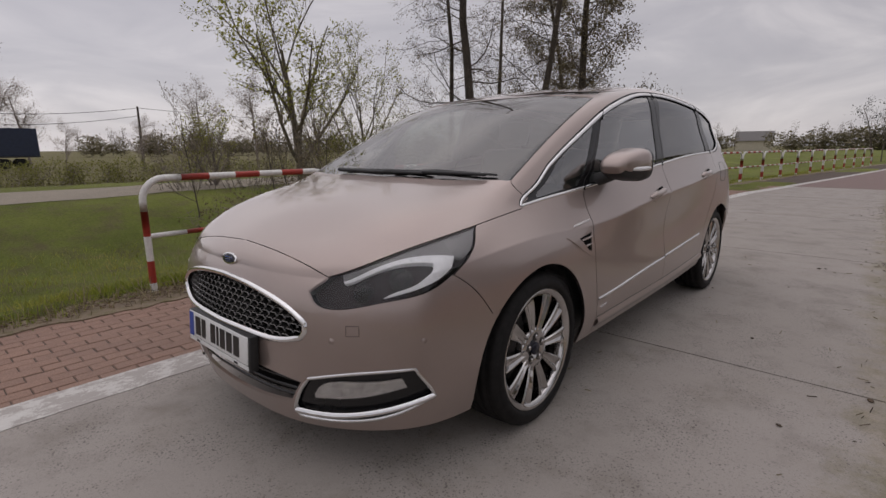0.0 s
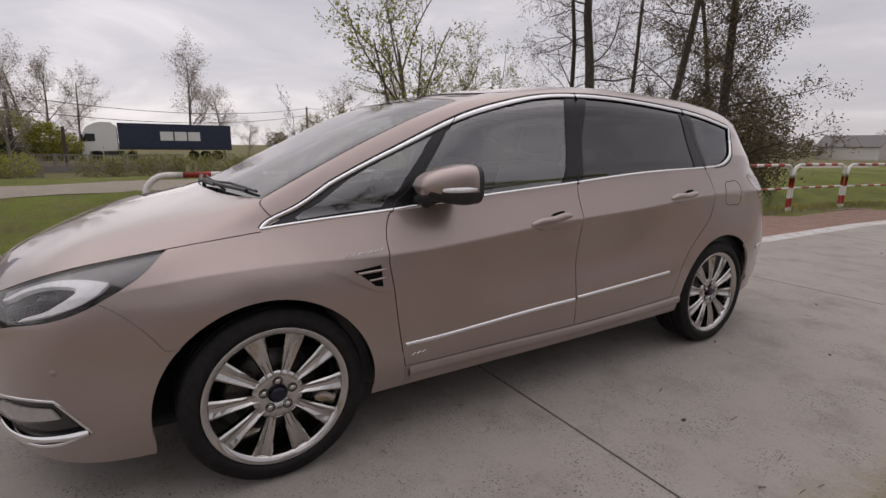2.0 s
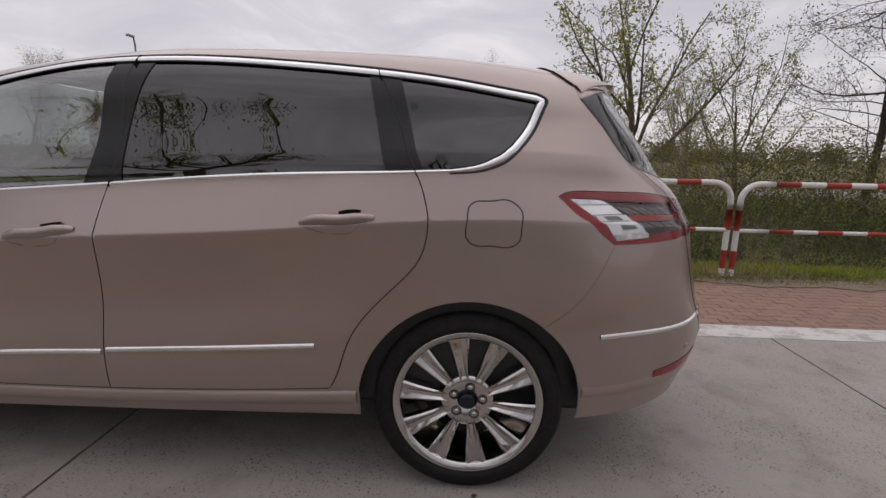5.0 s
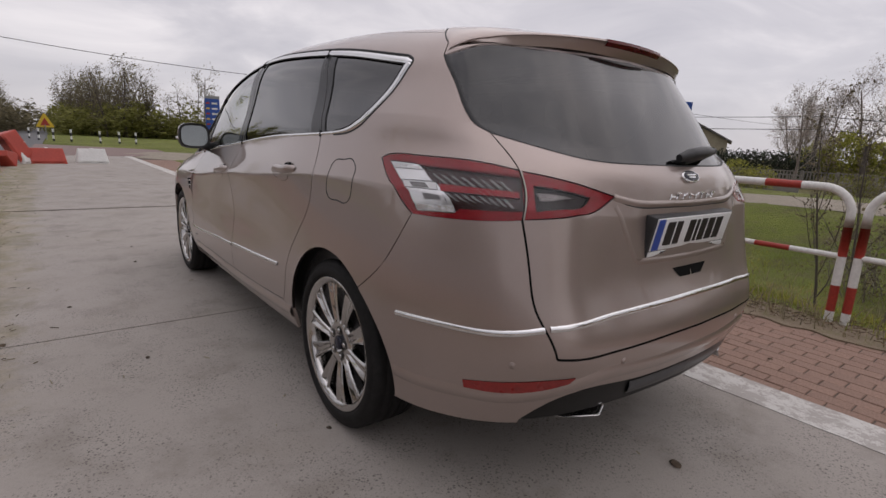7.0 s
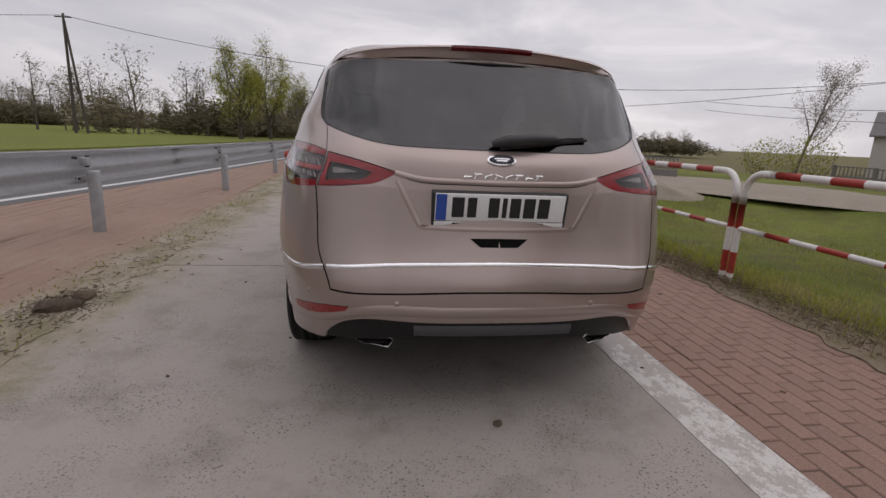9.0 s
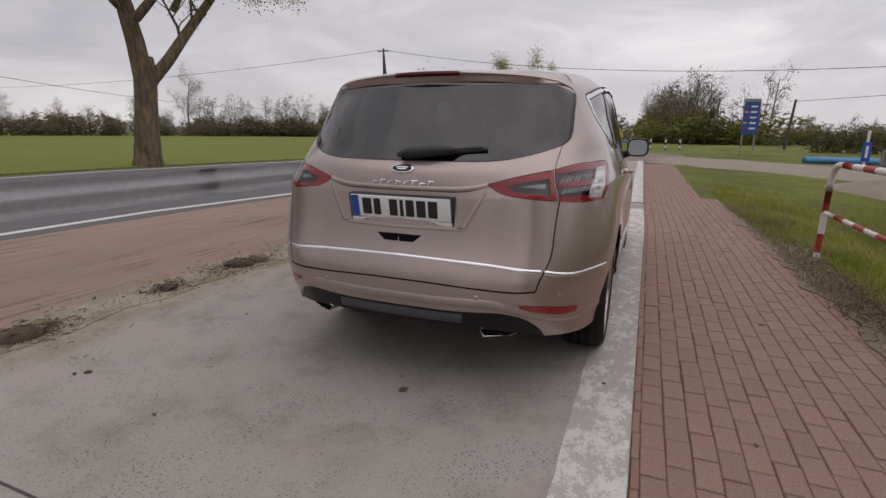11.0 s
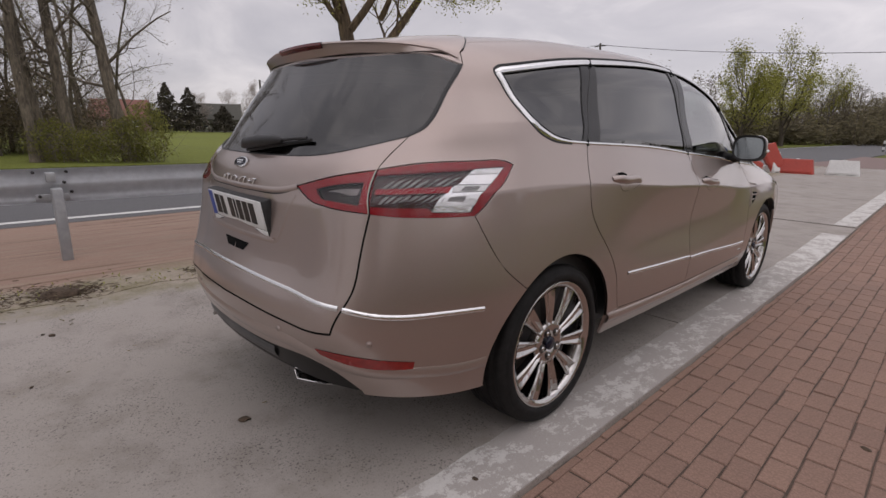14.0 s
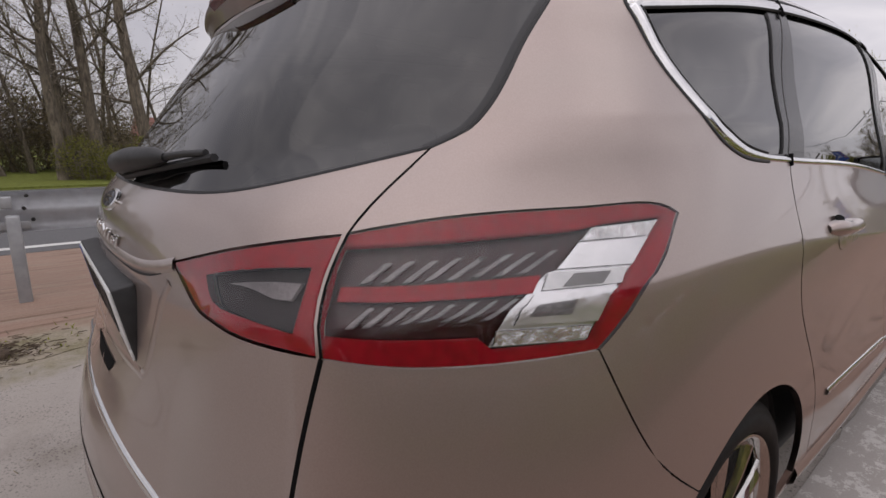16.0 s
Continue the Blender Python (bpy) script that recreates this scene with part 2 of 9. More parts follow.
def concrete_mat():
    m, t, b, out = nodes_of("old concrete")
    grain, pits, stain, wide = noise_at(t, 240, 4, .7), noise_at(t, 75, 5, .75), noise_at(t, 2.6, 6, .65), noise_at(t, .45, 4, .6)
    col = ramp(t, grain, [(.25, (.318, .286, .260)), (.75, (.424, .385, .354))])
    col = blend(t, "MULTIPLY", 1.0, col, ramp(t, stain, [(.30, (.70, .69, .67)), (.5, grey(.95)), (.8, grey(1))]))
    col = blend(t, "MULTIPLY", 1.0, col, ramp(t, wide, [(.3, (.88, .88, .86)), (.7, grey(1))]))
    # small pits and crumbs, thicker in some places
    for cells, lo, hi, tone in ((50, .15, .29, .38), (95, .20, .34, .50)):
        vo = t.nodes.new("ShaderNodeTexVoronoi")
        vo.inputs["Scale"].default_value = cells
        co = t.nodes.new("ShaderNodeTexCoord")
        wob = t.nodes.new("ShaderNodeMix")
        wob.data_type, wob.blend_type = "RGBA", "ADD"
        wob.inputs[0].default_value = .012
        t.links.new(co.outputs["Object"], wob.inputs[6])
        nz = t.nodes.new("ShaderNodeTexNoise")
        nz.inputs["Scale"].default_value = 90
        t.links.new(co.outputs["Object"], nz.inputs["Vector"])
        t.links.new(nz.outputs["Color"], wob.inputs[7])
        t.links.new(wob.outputs[2], vo.inputs["Vector"])
        speck = ramp(t, vo.outputs["Distance"], [(lo, grey(tone)), (hi, grey(1))])
        where = ramp(t, noise_at(t, 3.1 if cells < 100 else 5.3, 5, .7), [(.40, grey(.10)), (.60, grey(1))])
        col = blend(t, "MULTIPLY", where, col, speck)
    crumbs = ramp(t, pits, [(.64, grey(0)), (.70, grey(.5))])
    col = blend(t, "MIX", crumbs, col, (.47, .45, .42))
    dirt = ramp(t, noise_at(t, 1.1, 6, .7), [(.52, grey(0)), (.70, grey(.45))])
    col = blend(t, "MIX", dirt, col, (.27, .235, .195))
    # sandy soil trodden onto the outer edge
    place = t.nodes.new("ShaderNodeTexCoord")
    axes = t.nodes.new("ShaderNodeSeparateXYZ")
    t.links.new(place.outputs["Object"], axes.inputs[0])
    near = t.nodes.new("ShaderNodeMapRange")
    near.inputs["From Min"].default_value, near.inputs["From Max"].default_value = -1.50, -2.42
    near.inputs["To Min"].default_value, near.inputs["To Max"].default_value = -.30, .55
    t.links.new(axes.outputs["X"], near.inputs["Value"])
    edge = t.nodes.new("ShaderNodeMath")
    edge.operation = "ADD"
    t.links.new(near.outputs[0], edge.inputs[0])
    t.links.new(noise_at(t, 3.4, 8, .72), edge.inputs[1])
    col = blend(t, "MIX", ramp(t, edge.outputs[0], [(.60, grey(0)), (.84, grey(.9))]), col, edge_soil(t))
    t.links.new(col, b.inputs["Base Color"])
    b.inputs["Roughness"].default_value = .85
    bumped(t, b, pits, .5, .005)
    return m


def worn_line_mat():
    m, t, b, out = nodes_of("worn white road paint on concrete")
    patch, flake, fine, grain = noise_at(t, 5.5, 5, .62, (1, .75, 1)), noise_at(t, 24, 7, .74, (1, .55, 1)), noise_at(t, 110, 4, .7), noise_at(t, 240, 4, .7)
    conc = ramp(t, grain, [(.25, (.30, .272, .250)), (.75, (.395, .362, .336))])
    paint = ramp(t, grain, [(.25, (.52, .505, .475)), (.75, (.63, .615, .585))])
    def mixed(a, ka, c, kc):
        n, q = t.nodes.new("ShaderNodeMath"), t.nodes.new("ShaderNodeMath")
        n.operation = q.operation = "MULTIPLY_ADD"
        t.links.new(a, n.inputs[0])
        n.inputs[1].default_value, n.inputs[2].default_value = ka, 0
        t.links.new(c, q.inputs[0])
        q.inputs[1].default_value = kc
        t.links.new(n.outputs[0], q.inputs[2])
        return q.outputs[0]
    state = mixed(mixed(patch, .42, flake, .38), 1.0, fine, .20)
    # the middle stretch has been driven over most
    place = t.nodes.new("ShaderNodeTexCoord")
    axes = t.nodes.new("ShaderNodeSeparateXYZ")
    t.links.new(place.outputs["Object"], axes.inputs[0])
    away = t.nodes.new("ShaderNodeMath")
    away.operation, away.inputs[1].default_value = "SUBTRACT", .2
    t.links.new(axes.outputs["Y"], away.inputs[0])
    size = t.nodes.new("ShaderNodeMath")
    size.operation = "ABSOLUTE"
    t.links.new(away.outputs[0], size.inputs[0])
    worn = t.nodes.new("ShaderNodeMapRange")
    worn.inputs["From Min"].default_value, worn.inputs["From Max"].default_value = 1.4, 3.8
    worn.inputs["To Min"].default_value, worn.inputs["To Max"].default_value = -.045, .012
    t.links.new(size.outputs[0], worn.inputs["Value"])
    total = t.nodes.new("ShaderNodeMath")
    total.operation = "ADD"
    t.links.new(state, total.inputs[0])
    t.links.new(worn.outputs[0], total.inputs[1])
    mask = ramp(t, total.outputs[0], [(.0, grey(.03)), (.478, grey(.12)), (.496, grey(.80)), (.60, grey(1))])
    t.links.new(blend(t, "MIX", mask, conc, paint), b.inputs["Base Color"])
    b.inputs["Roughness"].default_value = .78
    bumped(t, b, flake, .25, .003)
    return m


def ground_mat():
    m, t, b, out = nodes_of("meadow ground")
    fine, mid, wide = noise_at(t, 22, 6, .75), noise_at(t, 1.3, 7, .72), noise_at(t, .22, 5, .65)
    col = ramp(t, fine, [(.25, (.110, .130, .032)), (.5, (.205, .235, .055)), (.8, (.285, .290, .095))])
    dry = ramp(t, fine, [(.25, (.120, .098, .052)), (.75, (.235, .200, .115))])
    col = blend(t, "MIX", ramp(t, mid, [(.46, grey(0)), (.66, grey(.85))]), col, dry)
    col = blend(t, "MULTIPLY", 1.0, col, ramp(t, wide, [(.35, (.55, .60, .52)), (.65, grey(1))]))
    # fallow land beyond the gravel track
    place = t.nodes.new("ShaderNodeTexCoord")
    axes = t.nodes.new("ShaderNodeSeparateXYZ")
    t.links.new(place.outputs["Object"], axes.inputs[0])
    out_there = t.nodes.new("ShaderNodeMapRange")
    out_there.inputs["From Min"].default_value, out_there.inputs["From Max"].default_value = 19, 30
    out_there.inputs["To Min"].default_value, out_there.inputs["To Max"].default_value = 0, .85
    t.links.new(axes.outputs["X"], out_there.inputs["Value"])
    fallow = ramp(t, mid, [(.35, (.125, .115, .058)), (.55, (.175, .150, .085)), (.7, (.150, .160, .060))])
    col = blend(t, "MIX", out_there.outputs[0], col, fallow)
    t.links.new(col, b.inputs["Base Color"])
    b.inputs["Roughness"].default_value, b.inputs["Specular IOR Level"].default_value = .9, .12
    bumped(t, b, fine, 1.0, .06)
    return m


def verge_mat():
    m, t, b, out = nodes_of("dusty red verge")
    fine, mid, wide = noise_at(t, 60, 6, .75), noise_at(t, 5, 6, .75, (2.2, .35, 1)), noise_at(t, .7, 4, .6)
    col = ramp(t, fine, [(.25, (.242, .156, .116)), (.75, (.352, .235, .180))])
    sand = ramp(t, fine, [(.25, (.255, .205, .155)), (.75, (.375, .310, .240))])
    col = blend(t, "MIX", ramp(t, mid, [(.46, grey(0)), (.64, grey(.60))]), col, sand)
    col = blend(t, "MULTIPLY", 1.0, col, ramp(t, wide, [(.3, grey(.85)), (.7, grey(1))]))
    rut = noise_at(t, 2.6, 5, .62, (4.2, .10, 1))
    col = blend(t, "MULTIPLY", ramp(t, noise_at(t, .9, 3, .6), [(.42, grey(0)), (.58, grey(1))]), col, ramp(t, rut, [(.38, (.62, .56, .52)), (.46, grey(1)), (.60, grey(1)), (.66, (1.14, 1.10, 1.06))]))
    # trodden sand and moss towards the lane
    place = t.nodes.new("ShaderNodeTexCoord")
    axes = t.nodes.new("ShaderNodeSeparateXYZ")
    t.links.new(place.outputs["Object"], axes.inputs[0])
    near = t.nodes.new("ShaderNodeMapRange")
    near.inputs["From Min"].default_value, near.inputs["From Max"].default_value = -3.15, -2.35
    near.inputs["To Min"].default_value, near.inputs["To Max"].default_value = -.35, .50
    t.links.new(axes.outputs["X"], near.inputs["Value"])
    edge = t.nodes.new("ShaderNodeMath")
    edge.operation = "ADD"
    t.links.new(near.outputs[0], edge.inputs[0])
    t.links.new(noise_at(t, 2.1, 8, .74, (1, .6, 1)), edge.inputs[1])
    col = blend(t, "MIX", ramp(t, edge.outputs[0], [(.42, grey(0)), (.70, grey(.95))]), col, edge_soil(t))
    t.links.new(col, b.inputs["Base Color"])
    b.inputs["Roughness"].default_value = .92
    bumped(t, b, fine, .5, .008)
    return m


PAINT = car_paint()
# darker body tone: paints the handle cups' shade line and the cover joint
PAINT_LINE = surface("darker rose beige line tone", (.17, .130, .118), .4, .3, spread=.1)
PAINT_IN = surface("dark inner body", (.02, .02, .02), .8, spread=.2)
CHROME = surface("bright chrome", (.80, .80, .80), .07, 1.0, spread=.04, coarse=9)
MIRROR = surface("tinted mirror silver", (.26, .28, .285), .02, 1.0, spread=.02)
SATIN = surface("satin silver trim", (.62, .61, .60), .25, 1.0, spread=.06)
GLOSS_BLACK = surface("gloss black trim", (.010, .010, .011), .22, 0, spread=.2)
RUBBER = surface("black rubber", (.017, .017, .018), .6, spread=.25)
PLASTIC = surface("matt black plastic", (.022, .022, .023), .5, spread=.25, bump=.1)
TYRE = surface("tyre rubber", (.014, .0132, .013), .68, fine=30, spread=.35, bump=.15)
TYRE.node_tree.nodes["Principled BSDF"].inputs["Specular IOR Level"].default_value = .22
ALLOY = surface("machined alloy", (.56, .545, .53), .12, 1.0, fine=120, spread=.10)
GRILLE = surface("dark chromed grille", (.16, .155, .15), .28, .9, spread=.12)
IRON = surface("brake iron", (.085, .08, .075), .5, .8, spread=.3)
IRON_DARK = surface("blackened wheel nut", (.05, .047, .045), .35, .8, spread=.2)
# near-black: the shade inside openings and gaps is put into this colour
CAVITY_SHADE = surface("painted cavity shade", (.006, .006, .006), .9)
CAVITY_SHADE.node_tree.nodes["Principled BSDF"].inputs["Specular IOR Level"].default_value = .1
DIFFUSER = surface("gloss black bumper insert", (.010, .010, .010), .35, spread=.2)
DIFFUSER.node_tree.nodes["Principled BSDF"].inputs["Specular IOR Level"].default_value = .3
PANEL_GREY = surface("dark grey skid panel", (.075, .078, .082), .35, .3, spread=.1)
GLASS = pane_glass("clear car glass", (.70, .78, .74), ior=2.2)
GLASS_FRONT = pane_glass("laminated windscreen", (.34, .37, .355), ior=1.62)
GLASS_DARK = pane_glass("privacy glass", (.030, .031, .033), ior=1.70)
GLASS_REAR = pane_glass("dark rear glass", (.045, .045, .05), ior=1.55)
GLASS_LAMP = pane_glass("clear lamp cover", (.92, .92, .92), ior=1.36)
LAMP_RED = surface("red lamp plastic", (.33, .010, .019), .22, spread=.25, coat=.3)
LAMP_RED.node_tree.nodes["Principled BSDF"].inputs["Specular IOR Level"].default_value = .12
LAMP_DIM = surface("dark red lamp cover", (.125, .010, .012), .2, spread=.2, coat=.3)
LAMP_BRIGHT = surface("bright red reflector plastic", (.27, .016, .013), .25, spread=.2, coat=.3)
LAMP_SMOKE = surface("smoked lamp plastic", (.045, .036, .038), .25, spread=.3)
REFLECTOR = surface("faceted lamp reflector", (.82, .82, .82), .14, .85, fine=38, spread=.25, bump=.7, dist=.012)
LAMP_TOOTH = surface("silvered lamp teeth", (.24, .215, .215), .3, .6, fine=30, spread=.35, bump=.5, dist=.01)
LAMP_GREY = surface("grey ribbed lamp plastic", (.17, .165, .165), .3, fine=90, spread=.25, coat=.6)
LAMP_SMOKE.node_tree.nodes["Principled BSDF"].inputs["Specular IOR Level"].default_value = .12
LAMP_ROSE = surface("dark rose lamp plastic", (.050, .014, .016), .25, spread=.3)
LAMP_WHITE = surface("frosted lamp plastic", (.82, .83, .84), .25, 0, spread=.1, coat=.5)
LAMP_SILVER = surface("silvered lamp step", (.86, .86, .87), .16, .7, fine=18, spread=.12, bump=.3, dist=.01)
LEATHER = surface("dark seat leather", (.045, .042, .04), .5, fine=200, spread=.3, bump=.2)
PLATE_WHITE = surface("white plate", (.72, .73, .72), .35, spread=.04)
PLATE_BLUE = surface("blue plate band", (.02, .07, .35), .35, spread=.1)
PLATE_BLACK = surface("black plate lettering", (.012, .012, .012), .45)
BADGE_BLUE = surface("dark blue badge enamel", (.006, .008, .022), .25)
CONCRETE = concrete_mat()
JOINT = surface("dark joint filler", (.105, .092, .078), .95, fine=60, spread=.4, bump=.5)
LINE = worn_line_mat()
GROUND = ground_mat()
VERGE = verge_mat()
PAVER = surface("red paving brick", (.292, .183, .138), .88, fine=130, coarse=1.6, spread=.24, bump=.55, dist=.003, each=.13)
SAND = surface("joint sand", (.100, .072, .055), .95, fine=150, spread=.4, bump=.5)
ASPHALT = surface("grey asphalt", (.115, .115, .118), .85, fine=160, coarse=.5, spread=.25, bump=.4)
RED_ASPHALT = surface("reddish asphalt", (.22, .155, .14), .88, fine=120, coarse=.6, spread=.2, bump=.4)
ROAD_PAINT = surface("white road paint", (.62, .62, .60), .7, fine=25, coarse=5, spread=.15)
def soil_mat(name, tone):
    m, t, b, out = nodes_of(name)
    fine, mid, wide = noise_at(t, 70, 6, .75), noise_at(t, 9, 6, .7), noise_at(t, 1.8, 5, .65)
    col = ramp(t, fine, [(.25, (.19 * tone, .140 * tone, .092 * tone)), (.5, (.30 * tone, .232 * tone, .160 * tone)), (.78, (.39 * tone, .315 * tone, .225 * tone))])
    moss = ramp(t, fine, [(.25, (.075, .070, .025)), (.75, (.19, .175, .070))])
    col = blend(t, "MIX", ramp(t, mid, [(.50, grey(0)), (.66, grey(.7))]), col, moss)
    dark = ramp(t, fine, [(.25, (.060, .042, .028)), (.75, (.135, .100, .070))])
    col = blend(t, "MIX", ramp(t, wide, [(.56, grey(0)), (.68, grey(.75))]), col, dark)
    t.links.new(col, b.inputs["Base Color"])
    b.inputs["Roughness"].default_value = .95
    bumped(t, b, mid, .8, .02)
    return m


SOIL_DARK = soil_mat("dark soil with leaf mould", .70)
GRAVEL = surface("pale gravel", (.30, .26, .205), .95, fine=45, coarse=1.2, spread=.3, bump=.8, dist=.02)
FIELD = surface("young green crop", (.172, .196, .048), .9, fine=9, coarse=.05, spread=.3, bump=.5, dist=.05)
FIELD.node_tree.nodes["Principled BSDF"].inputs["Specular IOR Level"].default_value = .1
RAIL_WHITE = surface("white rail paint", (.72, .71, .68), .5, fine=40, coarse=6, spread=.12, bump=.1)
RAIL_RED = surface("red rail paint", (.36, .035, .022), .5, fine=40, coarse=6, spread=.2, bump=.1)
ZINC = surface("weathered zinc", (.54, .555, .575), .42, .35, fine=14, coarse=1.2, spread=.09)
ZINC_DARK = surface("dull zinc post", (.36, .37, .38), .5, .35, fine=14, coarse=2, spread=.12)
BARK = surface("grey brown bark", (.180, .150, .112), .95, fine=16, coarse=2, spread=.55, bump=1.0, dist=.06, stretch=(1, 1, .25))
BARK_OLD = surface("lichen-streaked old bark", (.165, .118, .072), .95, fine=9, coarse=1.4, spread=.6, bump=1.0, dist=.09, stretch=(1, 1, .22))
BARK_DARK = surface("dark bark", (.078, .062, .048), .95, fine=22, coarse=3, spread=.4, bump=.9, dist=.03, stretch=(1, 1, .25))
TWIG = surface("thin twigs", (.29, .245, .205), .9, spread=.3, each=.4)
TWIG_DARK = surface("dark twigs", (.15, .122, .095), .9, spread=.3, each=.4)
LEAF = leafy("fresh spring leaves", (.46, .46, .10))
LEAF_OLIVE = leafy("olive spring leaves", (.30, .30, .085))
LEAF_PALE = leafy("pale opening buds", (.40, .35, .24))
LEAF_DARK = leafy("hedge leaves", (.17, .185, .065))
LEAF_BROWN = leafy("brown wood edge", (.27, .225, .155))
LEAF_CATKIN = leafy("brown catkins and buds", (.26, .215, .130), through_light=.35)
NEEDLE_FIR = leafy("dull fir needles", (.095, .085, .062), through_light=.2)
NEEDLE = surface("fir needles", (.035, .048, .024), .8, spread=.3, each=.5)
LEAF_HAZE = leafy("budding twig haze", (.52, .45, .38), through_light=.5)
LEAF_WOOD = leafy("far wood haze", (.265, .232, .138), through_light=.45)


def grass_mat():
    """Blades whose green turns to straw in patches."""
    m = leafy("grass blades", (.25, .29, .07), .75)
    t = m.node_tree
    b = t.nodes["Principled BSDF"]
    patch = ramp(t, noise_at(t, .9, 6, .7), [(.34, (.160, .198, .036)), (.46, (.290, .325, .058)), (.55, (.375, .365, .085)), (.64, (.46, .395, .170))])
    piece = t.nodes.new("ShaderNodeNewGeometry")
    each = ramp(t, piece.outputs["Random Per Island"], [(0, grey(.6)), (1, grey(1.1))])
    col = blend(t, "MULTIPLY", 1.0, patch, each)
    for socket in (b.inputs["Base Color"], [n for n in t.nodes if n.bl_idname == "ShaderNodeBsdfTranslucent"][0].inputs["Color"]):
        t.links.new(col, socket)
    return m


GRASS = grass_mat()
GRASS_DRY = leafy("dry grass stalks", (.40, .34, .21), .8)
LITTER_LEAF = surface("brown leaf litter", (.175, .112, .062), .95, spread=.4, each=.6)
LITTER = surface("dead plant litter", (.125, .088, .058), .95, spread=.4, each=.5)
# ---- the ground ----
def along(table, y):
    """A value given at places along y, straight in between."""
    ys, vs = [r[0] for r in table], [r[1] for r in table]
    return float(np.interp(y, ys, vs))


KERB = [(-90, -12.0), (-60, -6.6), (-31, -2.0), (-20, -.45), (-15, .30), (-12, .80), (-9, 1.06), (-6, 1.10), (1, 1.11), (3, 1.115), (6, 1.06), (20, .92), (40, .75)]
ROAD_NEAR = [(-200, -20.0), (-60, -7.5), (-20, -6.1), (1, -6.1), (7, -5.2), (15, -4.4), (24, -3.2), (30, -2.6), (90, -2.4), (200, -4.0), (400, -6.0)]
ROAD_FAR = [(-200, -29.0), (-60, -16.2), (-20, -15.0), (6, -15.0), (20, -12.2), (50, -10.6), (90, -10.2), (200, -11.5), (400, -13.5)]
TRACK = [(-60, 19.0), (-20, 17.0), (-4, 16.0), (4, 15.0), (9, 13.0), (14, 10.0), (19, 6.5), (24, 3.0), (27, 1.5)]


def smooth(a, b, x):
    w = min(1, max(0, (x - a) / (b - a)))
    return w * w * (3 - 2 * w)


def land(x, y):
    """The height of the bare ground: level by the road, a ditch beyond the railing, lower land further out."""
    k = along(KERB, y) + 1.35
    if x < k:
        return -.035
    d = x - k
    ditch = smooth(.5, 3.2, d) * (1 - smooth(6.5, 11.0, d)) * .85 * (1 - smooth(6, 12, y)) * smooth(-45, -25, y)
    low = .65 * smooth(17, 26, d) * (1 - smooth(30, 45, y) * smooth(20, 40, 60 - x))
    wob = .05 * noise.noise(Vector((x * .35, y * .35, 0))) + .02 * noise.noise(Vector((x * 1.7, y * 1.7, 3)))
    return -.015 - ditch - low + wob * smooth(.1, 1.0, d)


def grid_steps(edges):
    out = []
    for a, b, s in edges:
        n = max(1, round((b - a) / s))
        out += [a + (b - a) * k / n for k in range(n)]
    return out + [edges[-1][1]]


def build_ground():
    xs = grid_steps([(-900, -100, 100), (-100, -16, 12), (-16, 2, 2), (2, 14, .4), (14, 30, 1.2), (30, 90, 8), (90, 900, 90)])
    ys = grid_steps([(-900, -100, 100), (-100, -40, 10), (-40, -20, 2), (-20, 16, .5), (16, 40, 2), (40, 100, 10), (100, 900, 100)])
    verts = [(x, y, land(x, y)) for y in ys for x in xs]
    n = len(xs)
    faces = [(j * n + i, j * n + i + 1, (j + 1) * n + i + 1, (j + 1) * n + i) for j in range(len(ys) - 1) for i in range(n - 1)]
    me = bpy.data.meshes.new("ground")
    me.from_pydata(verts, [], faces)
    tagged(part_of("ground", me, GROUND, None), "rough spring meadow with a shallow grassy ditch", "ground", kind="structure")


def band(name, left, right, y0, y1, z, mat, label, category, step=1.0, across=3, kind="structure", thick=.05, edge=0.0, parent=None):
    """A strip of ground between two lines along y, with a turned down rim. edge: how ragged its rims are."""
    n = max(2, int((y1 - y0) / step))
    verts, faces = [], []
    for k in range(n + 1):
        y = y0 + (y1 - y0) * k / n
        a, b = left(y), right(y)
        ra = edge * noise.noise(Vector((y * 1.3, 1.7, z))) + edge * .5 * noise.noise(Vector((y * 5.1, 4.7, z)))
        rb = edge * noise.noise(Vector((y * 1.3, 9.1, z))) + edge * .5 * noise.noise(Vector((y * 5.1, 7.7, z)))
        a, b = a + ra, b + rb
        verts.append((a, y, z - thick))
        for q in range(across + 1):
            verts.append((a + (b - a) * q / across, y, z))
        verts.append((b, y, z - thick))
    w = across + 3
    for k in range(n):
        for q in range(w - 1):
            faces.append((k * w + q, k * w + q + 1, (k + 1) * w + q + 1, (k + 1) * w + q))
    faces.append(tuple(range(w - 1, -1, -1)))
    faces.append(tuple(n * w + q for q in range(w)))
    me = bpy.data.meshes.new(name)
    me.from_pydata(verts, [], faces)
    ob = part_of(name, me, mat, parent, smooth=False)
    if label:
        tagged(ob, label, category, kind=kind)
    return ob


kerb = lambda y: along(KERB, y)
build_ground()
# the concrete lane: slabs with joints between them
lane = thing("road", Matrix(), "old grey concrete lane in long slabs", "road", kind="structure")
breaks = [-15.0, -11.2, -7.40, -3.58, .165, 5.56, 9.5, 13.3, 17.1, 22.0, 27.0]
for a, b in zip(breaks[:-1], breaks[1:]):
    band("slab", lambda y: min(-2.75, kerb(y) - 3.3), kerb, a + .007, b - .007, (.012 if a > 5 else 0.0), CONCRETE, "", "", 1.0, 4, thick=.2, parent=lane)
